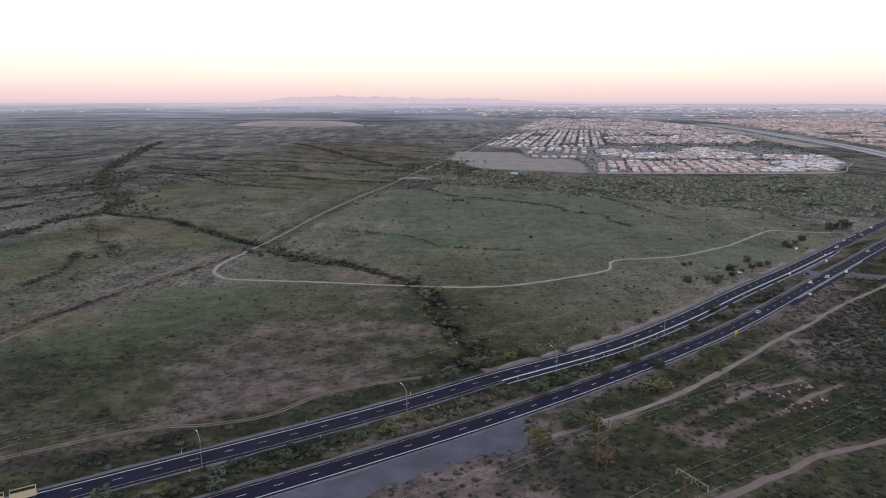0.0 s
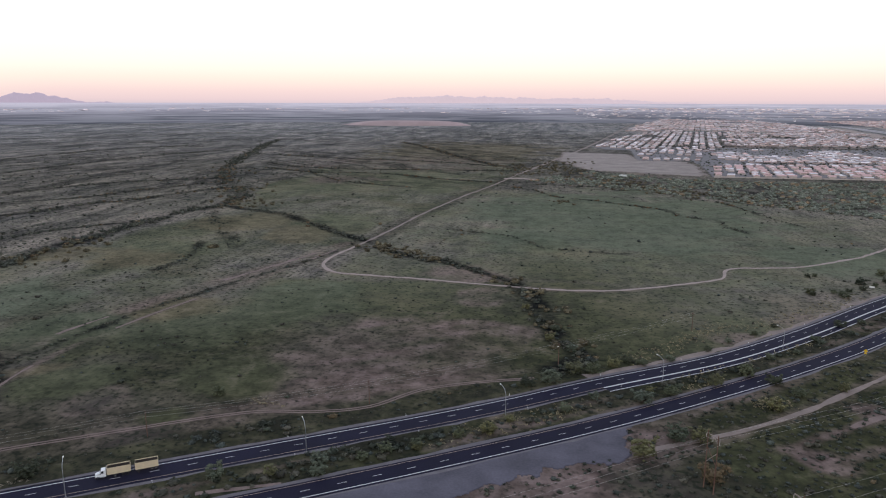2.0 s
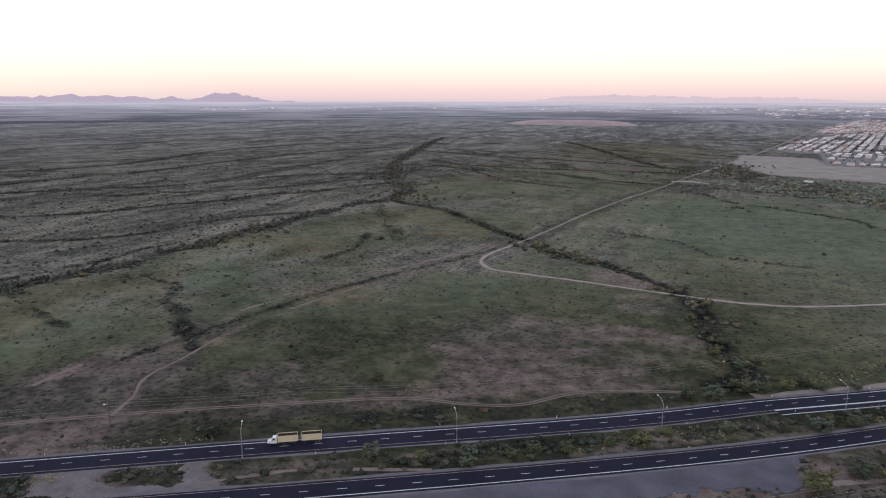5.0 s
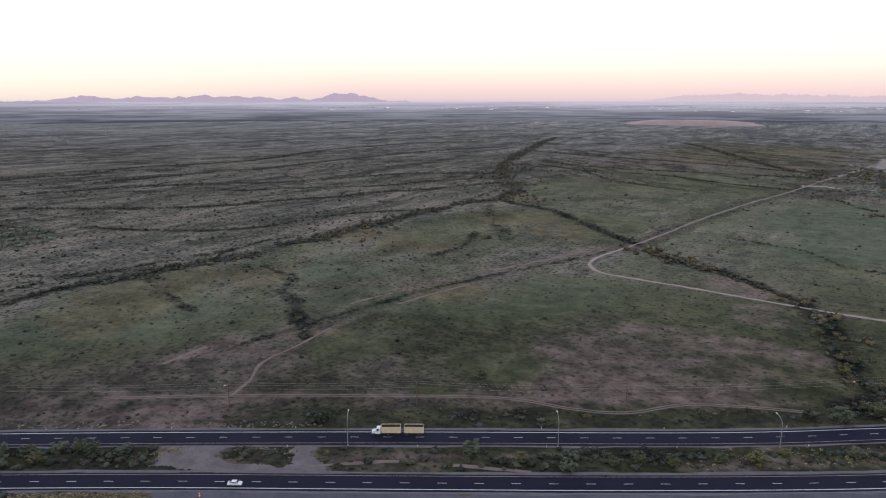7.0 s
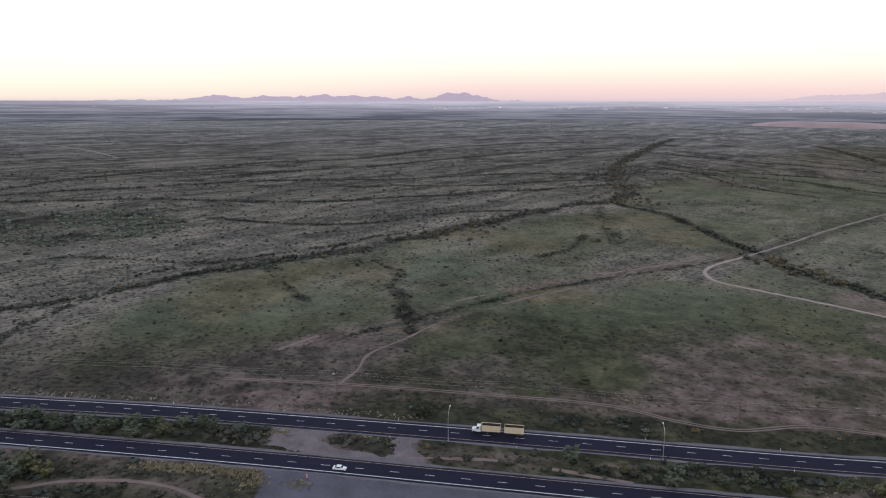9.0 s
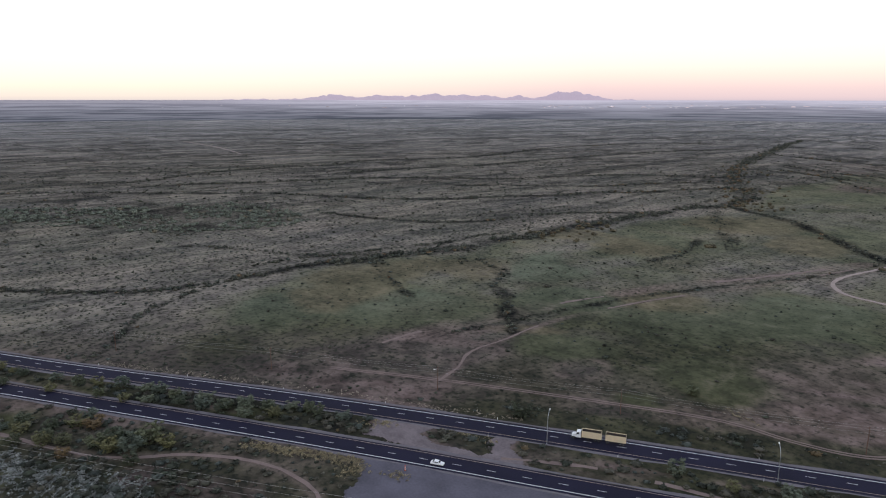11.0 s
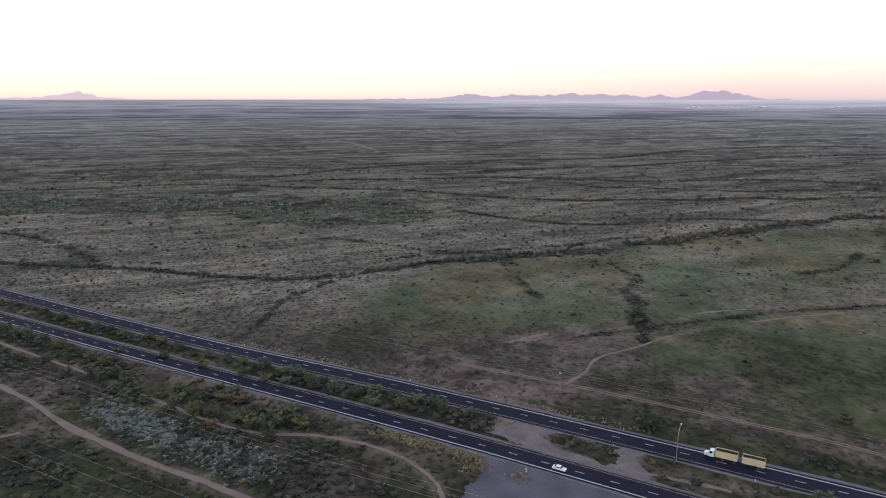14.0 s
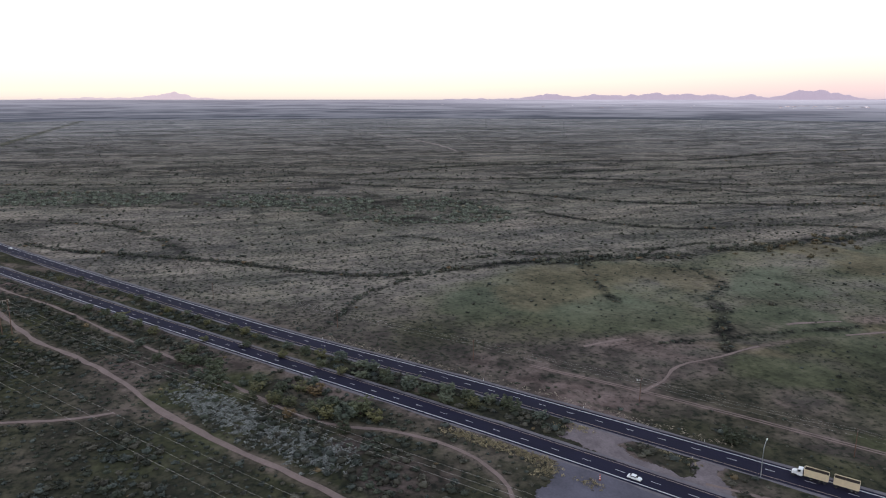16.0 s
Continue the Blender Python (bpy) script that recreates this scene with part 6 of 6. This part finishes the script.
slab("pond_bank", [(-76, 1116), (-47, 1131), (-16, 1104), (-20, 1098), (-47, 1118), (-70, 1110)], 0.35, M_PALE, "pale sandy bank of a dry stock pond", "sand", 3.0, 7)



def debris_pile(x0, y0, x1, y1, seed):
    """A low ridge of dark earth with broken timber and pale rubble on it."""
    g = np.random.default_rng(seed)
    long = math.hypot(x1 - x0, y1 - y0)
    root = thing("debris_pile", "low heap of dark brown earth, brush and pale rubble", "debris pile", "dumped heaps in the scrub")
    root.matrix_basis = pose(*at_ground((x0 + x1) / 2, (y0 + y1) / 2), 0, 0, math.degrees(math.atan2(y1 - y0, x1 - x0)))
    nx, ny = 36, 12
    v = []
    for i in range(nx):
        for j in range(ny):
            u, w = i / (nx - 1) * 2 - 1, j / (ny - 1) * 2 - 1
            k = max(0.0, 1 - u ** 4) * max(0.0, 1 - w * w)
            v.append((u * long / 2 + g.uniform(-0.15, 0.15), w * 3.0 * (1 + 0.3 * math.sin(i * 0.7)), -0.25 + k * (1.1 + 0.7 * math.sin(i * 0.9 + seed) + g.uniform(-0.3, 0.3))))
    f = [(i * ny + j, (i + 1) * ny + j, (i + 1) * ny + j + 1, i * ny + j + 1) for i in range(nx - 1) for j in range(ny - 1)]
    earth = new("earth", mesh_from("earth", v, f, M_MULCH))
    earth.parent = root
    for _ in range(14):
        bm = bmesh.new()
        x, y, a = g.uniform(-0.48, 0.48) * long, g.uniform(-2.6, 2.6), g.uniform(0, 3.1)
        r = g.uniform(0.3, 0.9)
        box(bm, x - r, x + r, y - r * 0.5, y + r * 0.5, 0.1, 0.4 + 0.5 * r, 0.06)
        bmesh.ops.rotate(bm, cent=(x, y, 0.3), matrix=Matrix.Rotation(a, 3, "Z") @ Matrix.Rotation(g.uniform(-0.4, 0.4), 3, "X"), verts=bm.verts)
        part("rubble", bm, M_STONE if g.random() < 0.5 else M_OLDWOOD, root, "pale broken rubble")


M_STONE = surface("pale_stone", (0.34, 0.31, 0.29), 0.9, 0.2, 0.8, 6)
M_MULCH = surface("dark_earth", (0.050, 0.034, 0.028), 0.95, 0.4, 0.5, 4, relief=0.1)
debris_pile(139, 268, 163, 282, 3)
debris_pile(140, 256, 165, 268, 5)

# ---- pale and yellow growth ----


def around(line, n, spread, jitter=0.0):
    """Random points along a line of places."""
    p = spline(line, 1.0)
    q = p[rng.integers(0, len(p), n)]
    return q[:, 0] + rng.normal(0, spread, n), q[:, 1] + rng.normal(0, spread, n)


def tinted(n, colour, vary=0.2):
    return np.array(colour) * rng.uniform(1 - vary, 1 + vary, (n, 1))


def special_growth():
    x, y = around([(-296, 0), (-281, 6), (-264, 15), (-245, 26), (-228, 36), (-212, 46)], 1500, 5.0)
    bushes("brittlebush", "silvery white brittlebush in a broad patch", x, y, rng.uniform(0.5, 1.15, len(x)), 26, False, tinted(len(x), (0.200, 0.210, 0.205), 0.5), 6, 0.6)
    sets = [([(-218, 89), (-207, 96), (-195, 105), (-184, 112), (-178, 111), (-179, 106)], 700, 1.7), ([(-205, 131), (-198, 138)], 70, 1.8), ([(-169, 117), (-163, 121)], 45, 1.3), ([(-185, 150), (-172, 155), (-160, 160)], 50, 1.6),
            ([(-118, 250), (-108, 248)], 35, 2.0), ([(-40, 226), (-20, 240), (0, 254), (20, 268)], 190, 3.6), ([(60, 290), (80, 303)], 60, 2.5), ([(40, 322), (70, 350), (100, 388)], 260, 4.5), ([(110, 378), (150, 412), (200, 460)], 300, 6.0), ([(60, 300), (100, 330), (150, 372)], 160, 3.0), ([(88, 280), (98, 283)], 80, 3.0)]
    xs, ys = [], []
    for line, n, spread in sets:
        x, y = around(line, n, spread)
        xs.append(x)
        ys.append(y)
    x, y = np.concatenate(xs), np.concatenate(ys)
    k = (away(x, y, ROAD_N) > 7) & (away(x, y, ROAD_S) > 6.5)
    x, y = x[k], y[k]
    bushes("dry_grass", "straw-yellow dry grass tufts on the verges", x, y, rng.uniform(0.3, 0.75, len(x)), 20, False, tinted(len(x), (0.265, 0.225, 0.145), 0.4), 5, 1.1)
    # dry pale tufts and stones on the north verge
    q = cut(ROAD_N, -330, -165)
    n = normals(q)
    i = rng.integers(0, len(q), 420)
    off = rng.normal(9.5, 1.0, 420)
    x, y = q[i, 0] + n[i, 0] * off + rng.uniform(-4, 4, 420), q[i, 1] + n[i, 1] * off + rng.uniform(-2, 2, 420)
    k = away(x, y, ROAD_N) > 7.5
    bushes("verge_tufts", "pale bleached grass tufts along the road shoulder", x[k], y[k], rng.uniform(0.25, 0.6, k.sum()), 14, False, tinted(k.sum(), (0.36, 0.31, 0.25), 0.3), 4, 0.9)
    # rusty autumn thickets
    xs, ys = [], []
    for cx, cy, n, spread in ((-424, 912, 26, 26), (-382, 800, 22, 18), (-360, 775, 18, 14), (27, 1271, 46, 30), (-26, 1292, 40, 34), (-40, 1200, 26, 20), (105, 1084, 40, 24), (177, 977, 46, 22), (140, 1030, 40, 24), (19, 860, 12, 7), (-140, 553, 26, 8), (-120, 535, 22, 8),
                              (-92, 518, 14, 7), (-400, 470, 16, 18), (-405, 530, 18, 14), (-560, 1150, 20, 30), (230, 930, 26, 24), (300, 860, 22, 26), (60, 1150, 30, 30), (-285, 535, 5, 3), (2, 400, 9, 6), (6, 365, 9, 5), (12, 335, 8, 5), (-8, 432, 9, 6), (-28, 462, 10, 6), (-10, 1340, 50, 36), (20, 1440, 40, 32)):
        xs.append(rng.normal(cx, spread, n))
        ys.append(rng.normal(cy, spread, n))
    x, y = np.concatenate(xs), np.concatenate(ys)
    bushes("rusty_thickets", "rust-brown and ochre autumn thickets along the washes", x, y, rng.uniform(1.3, 3.6, len(x)), 26, True, tinted(len(x), (0.105, 0.090, 0.058), 0.35), 6, 0.9)


special_growth()

# ---- the town ----
M_ROOFS = leaf_material("sheet_roofs")
M_STUCCO = surface("stucco", (0.50, 0.42, 0.38), 0.9, 0.15, 0.3, 2)
M_TILE = surface("clay_tile_roof", (0.54, 0.37, 0.36), 0.85, 0.2, 0.4, 3)
M_METALROOF = surface("white_metal_roof", (0.62, 0.59, 0.63), 0.5, 0.1, 0.4, 3)
M_FALLOW = surface("fallow_soil", (0.235, 0.200, 0.188), 0.95, 0.35, 0.03, 0.3)
M_EARTH = surface("bare_earth", (0.37, 0.285, 0.285), 0.95, 0.3, 0.01, 0.2)
M_STREET = surface("worn_street", (0.150, 0.142, 0.152), 0.9, 0.15, 0.05, 0.5)
M_LANES = surface("concrete_freeway", (0.34, 0.32, 0.34), 0.85, 0.1, 0.02, 0.3)
M_WALL = surface("block_wall", (0.46, 0.40, 0.37), 0.9, 0.12, 0.2, 2)
GRID = Vector((0.2, 0.98)).normalized()


def gable(x, y, a, w, d, h, rise, eave=0.35):
    """Corner points of a small gabled house: walls 0 to 7, roof 8 to 13."""
    c, s = math.cos(a), math.sin(a)
    e = eave
    raw = [(-w, -d, -1), (w, -d, -1), (w, d, -1), (-w, d, -1), (-w, -d, h), (w, -d, h), (w, d, h), (-w, d, h),
           (-w - e, -d - e, h), (w + e, -d - e, h), (w + e, d + e, h), (-w - e, d + e, h), (0, -d - e, h + rise), (0, d + e, h + rise)]
    return [(x + px * c - py * s, y + px * s + py * c, pz) for px, py, pz in raw]


WALL_F = [(0, 1, 5, 4), (1, 2, 6, 5), (2, 3, 7, 6), (3, 0, 4, 7)]
ROOF_F = [(8, 9, 12), (10, 11, 13), (9, 10, 13, 12), (11, 8, 12, 13), (8, 11, 10, 9)]


def house_plots(poly, step_along, step_across, swap=False):
    """Plots in rows along the section grid inside a polygon."""
    p = np.array(poly)
    gx, gy = (GRID.y, -GRID.x) if swap else (GRID.x, GRID.y)
    u = p @ np.array((gx, gy))
    v = p @ np.array((gy, -gx))
    out = []
    across = v.min()
    odd = False
    while across < v.max():
        row = np.arange(u.min(), u.max(), step_along)
        row = row + rng.uniform(-3.4, 3.4, len(row))
        side = across + rng.uniform(-2.2, 2.2, len(row))
        x, y = row * gx + side * gy, row * gy - side * gx
        k = inside(x, y, poly)
        out += [(a, b) for a, b in zip(x[k], y[k])]
        across += step_across * (0.88 if odd else 1.16)
        odd = not odd
    return out


def town():
    heading = math.atan2(-GRID.x, GRID.y)
    # the ground of the town: worn streets and bare yards
    slab("town_ground", [(300, 1420), (274, 1196), (513, 1196), (705, 1216), (838, 1400), (920, 1640), (900, 1960), (420, 1985), (110, 1985), (150, 1870), (210, 1860), (188, 1520), (300, 1520)], 0.25, M_STREET, "grey streets and yards of a desert town", "streets", 3, 11)
    slab("fallow_lot", [(20, 1500), (72, 1290), (165, 1245), (262, 1205), (286, 1400), (280, 1500), (190, 1515), (185, 1700), (40, 1740)], 0.30, M_FALLOW, "bare tan fallow lot at the edge of the town", "bare lot", 9, 12)
    pink = [(283, 1203), (560, 1208), (690, 1440), (560, 1455), (335, 1455)]
    grey = [(566, 1210), (700, 1222), (826, 1400), (890, 1600), (745, 1610), (695, 1440)]
    columns = [(193, 1528), (330, 1528), (404, 1865), (229, 1865)]
    middle = [(345, 1500), (690, 1495), (740, 1640), (725, 1880), (420, 1885)]
    clay = pink
    front = house_plots(pink, 15.0, 19.0) + house_plots(grey, 15.0, 19.0, True)
    front = [q for q in front if vnoise(np.array(q[0]), np.array(q[1]), 40, 71) > 0.2 and rng.random() > 0.07]
    order = sorted(front, key=lambda q: q[1] - 0.12 * q[0])
    single, rest = order[:290], order[290:] + house_plots(columns, 14.0, 21.0) + house_plots(middle, 15.0, 19.0, True)
    kinds = []
    for tile in (True, False):
        for w, d in ((5.5, 6.5), (4.8, 6.0), (6.2, 6.8)):
            pts = gable(0, 0, 0, w, d, 3.1, 1.5 if tile else 1.0)
            kinds.append((tile, mesh_from("wall", pts[:8], WALL_F, M_STUCCO), mesh_from("roof", pts[8:], [tuple(i - 8 for i in f) for f in ROOF_F], M_TILE if tile else M_METALROOF)))
    for i, (x, y) in enumerate(single):
        tile = bool(rng.random() < (0.72 if inside(np.array([x]), np.array([y]), clay)[0] else 0.12))
        pick = [k for k in kinds if k[0] == tile][i % 3]
        h = thing("house", "small stucco house with a pinkish clay-tile roof" if tile else "small pale house with a white metal roof", "house", "houses of the town")
        h.matrix_basis = pose(*at_ground(x, y), 0, 0, math.degrees(heading) + 90 * int(rng.integers(0, 2)) + rng.uniform(-4, 4)) @ Matrix.Diagonal((rng.uniform(0.72, 1.1), rng.uniform(0.72, 1.1), rng.uniform(0.85, 1.2), 1))
        for nm, me in (("wall", pick[1]), ("roof", pick[2])):
            ob = new(nm, me)
            ob.parent = h
    # farther streets: one joined mass of houses
    far_a = [(112, 1985), (215, 1895), (420, 1900), (470, 2000), (700, 3000), (420, 3000), (262, 2560)]
    far_c = [(490, 2075), (900, 2090), (1020, 2200), (1250, 3000), (715, 3000)]
    far_b = [(330, 3080), (1260, 3080), (1330, 3600), (1400, 5200), (800, 5200), (470, 3900)]
    east = [(1130, 1700), (1260, 1980), (1320, 2350), (1500, 3000), (1640, 3800), (1760, 5000), (3600, 5600), (2300, 3600), (1750, 2650), (1330, 2000)]
    v, f, c = [], [], []
    for poly, sa, sc, warm, skip in ((None, 0, 0, 0.20, 0.06), (far_a, 15, 21, 0.26, 0.18), (far_c, 16, 22, 0.30, 0.24), (far_b, 24, 32, 0.45, 0.15), (east, 23, 31, 0.72, 0.20)):
        plots = rest if poly is None else house_plots(poly, sa, sc, poly is not far_a)
        big = 1.0 if sa < 20 else 1.6
        for x, y in plots:
            if rng.random() < skip or vnoise(x, y, 90, 77) < 0.26:
                continue
            wx, wy, wz = (float(q) for q in warp(x, y))
            k = math.hypot(wx, wy) / math.hypot(x, y)
            pts = np.array(gable(0, 0, heading + (0 if rng.random() < 0.7 else 1.57), *(rng.uniform(4.4, 6.4) * k * big, rng.uniform(5.5, 7.2) * k * big, 3.2 * k, rng.uniform(0.7, 1.5) * k)))
            base = len(v)
            v += [tuple(q) for q in pts + (wx, wy, wz)]
            f += [tuple(i + base for i in t) for t in WALL_F + ROOF_F]
            wall = np.array((0.46, 0.37, 0.36)) * rng.uniform(0.8, 1.15)
            roof = np.array((0.58, 0.41, 0.39)) * rng.uniform(0.7, 1.25) if rng.random() < warm else np.array((0.60, 0.56, 0.60)) * rng.uniform(0.45, 1.3)
            c += [(*wall, 1)] * 8 + [(*roof, 1)] * 6
    me = mesh_from("town_houses", v, f, M_ROOFS)
    tint = me.color_attributes.new("tint", "FLOAT_COLOR", "POINT")
    tint.data.foreach_set("color", np.array(c, np.float32).ravel())
    tagged(new("town_houses", me), "dense rows of pale and pinkish desert houses", "houses", kind="stuff")
    # yard trees
    xs, ys = [], []
    for poly, n in (([(276, 1205), (700, 1222), (825, 1400), (980, 1850), (1200, 2700), (420, 2900), (150, 1980), (225, 1870), (195, 1530), (300, 1520)], 4200), ([(440, 1455), (700, 1450), (740, 1510), (430, 1500)], 260), ([(300, 1890), (480, 1890), (480, 1930), (300, 1930)], 120), (east, 2400), (far_b, 900)):
        p = np.array(poly)
        x, y = rng.uniform(p[:, 0].min(), p[:, 0].max(), n * 3), rng.uniform(p[:, 1].min(), p[:, 1].max(), n * 3)
        k = np.where(inside(x, y, poly))[0][:n]
        xs.append(x[k])
        ys.append(y[k])
    x, y = np.concatenate(xs), np.concatenate(ys)
    bushes("yard_trees", "dark green yard trees between the houses", x, y, rng.uniform(1.2, 3.2, len(x)), 8, True, tints_for(len(x), 0.12), 4, 1.1)
    # the block wall along the town's front
    wall = spline([(274, 1194), (400, 1194), (513, 1194), (705, 1213), (780, 1310), (842, 1397)], 12)
    strip("town_wall", wall, -0.25, 0.25, 2.1, M_WALL, None, "pale concrete block wall along the edge of the town", "wall", thick=2.6)
    strip("dry_canal", spline([(470, 2030), (640, 2030), (870, 2020), (960, 1990)], 20), -16, 16, 0.36, M_DAMP, None, "dark dry canal bed through the town", "canal", thick=0.3)
    for off, nm in ((-20, "freeway_west"), (12, "freeway_east")):
        strip(nm, spline([(960, 1330), (1058, 1627), (1160, 1994), (1240, 2405), (1370, 3028), (1487, 3777), (1600, 4900)], 30), off - 11, off + 11, 0.8, M_LANES, None, "pale concrete carriageway of a far freeway", "road", thick=1.0)
    strip("freeway_bank", spline([(1120, 1900), (1190, 2300), (1310, 2900), (1430, 3600)], 30), 34, 110, 0.6, M_DIRT, None, "bare reddish embankment along the freeway", "bank", thick=1.0, ragged=8, seed=9)


town()

# ---- far landmarks ----


def mesa():
    """A long flat-topped mound of bare earth far out on the plain."""
    cx, cy, lx, ly, top = -800, 3650, 345, 120, 36
    n, rings = 64, [(1.0, -3), (0.93, 6), (0.84, 14), (0.74, 25), (0.60, 31), (0.40, 35), (0.15, top)]
    v = []
    for k, z in rings:
        for i in range(n):
            a = 2 * math.pi * i / n
            j = 1 + 0.09 * math.sin(3 * a + 1) + 0.05 * math.sin(7 * a)
            x, y = cx + lx * k * j * math.cos(a) + (80 * (1 - k)), cy + ly * k * j * math.sin(a)
            wx, wy, wz = (float(q) for q in warp(x, y))
            v.append((wx, wy, wz + z * 0.6))
    f = [(r * n + i, r * n + (i + 1) % n, (r + 1) * n + (i + 1) % n, (r + 1) * n + i) for r in range(len(rings) - 1) for i in range(n)]
    f.append(tuple((len(rings) - 1) * n + i for i in range(n)))
    tagged(new("earth_mound", mesh_from("earth_mound", v, f, M_EARTH, True)), "long flat-topped mound of bare tan earth", "mound")


mesa()


M_PYLON = surface("grey_steel", (0.26, 0.26, 0.28), 0.8, 0.1, 1, 8)


def pylon():
    root = thing("pylon", "slim steel transmission pylon far out on the plain", "pylon", "pylons across the plain")
    bm = bmesh.new()
    for sx in (-1, 1):
        for sy in (-1, 1):
            tube(bm, (sx * 4.0, sy * 4.0, -1), (sx * 0.9, sy * 0.9, 46), 0.16, 0.10, 4)
    for k in range(6):
        a, b = 4 - 0.52 * k, 4 - 0.52 * (k + 1)
        z0, z1 = 7.6 * k, 7.6 * (k + 1)
        for s in (-1, 1):
            tube(bm, (-a, s * a, z0), (b, s * b, z1), 0.07, 0.07, 4)
            tube(bm, (s * a, -a, z0), (s * b, b, z1), 0.07, 0.07, 4)
    part("tower", bm, M_PYLON, root)
    for z, w in ((32, 9), (39, 8), (45, 6)):
        bm = bmesh.new()
        tube(bm, (-w, 0, z), (w, 0, z), 0.15, 0.15, 4)
        part("arm", bm, M_PYLON, root)
    return root


first_pylon = None
for px, py in ((-2548, 763), (-2525, 800), (-2387, 1156), (-2077, 1930), (-1962, 1236), (-1500, 2400)):
    m = pose(*at_ground(px, py), 0, 0, 70)
    if first_pylon is None:
        first_pylon = pylon()
        first_pylon.matrix_basis = m
    else:
        copy_thing(first_pylon, m)


def far_buildings():
    """Low pale sheds and warehouses strewn towards the horizon."""
    v, f, c = [], [], []
    for az0, az1, d0, d1, n in ((-34, -2, 5200, 16000, 1100), (-2, 14, 7500, 15000, 90), (14, 34, 9000, 15000, 60), (36, 42, 9000, 12500, 46), (44, 75, 9500, 14000, 14)):
        for _ in range(n):
            a, d = radians(rng.uniform(az0, az1)), rng.uniform(d0, d1)
            x, y, z = (float(q) for q in warp(-math.sin(a) * d, math.cos(a) * d))
            w, dep, h = rng.gamma(2, 4.0) + 3, rng.uniform(3, 6), rng.uniform(1.0, 3.2)
            p = np.array([(-w, -dep, -2), (w, -dep, -2), (w, dep, -2), (-w, dep, -2), (-w, -dep, h), (w, -dep, h), (w, dep, h), (-w, dep, h)])
            ca, sa = math.cos(a), math.sin(a)
            base = len(v)
            v += [(x + q[0] * ca - q[1] * sa, y + q[0] * sa + q[1] * ca, z + q[2]) for q in p]
            f += [tuple(i + base for i in t) for t in ((0, 1, 5, 4), (1, 2, 6, 5), (2, 3, 7, 6), (3, 0, 4, 7), (4, 5, 6, 7))]
            k = rng.uniform(0.45, 1.0)
            c += [(k, k * 0.82, k * 0.82, 1) if rng.random() < 0.5 else (k, k * 0.92, k * 0.95, 1)] * 8
    me = mesh_from("far_buildings", v, f, M_ROOFS)
    me.color_attributes.new("tint", "FLOAT_COLOR", "POINT").data.foreach_set("color", np.array(c, np.float32).ravel())
    tagged(new("far_buildings", me), "pale sheds and warehouses near the horizon", "buildings", kind="stuff")


far_buildings()
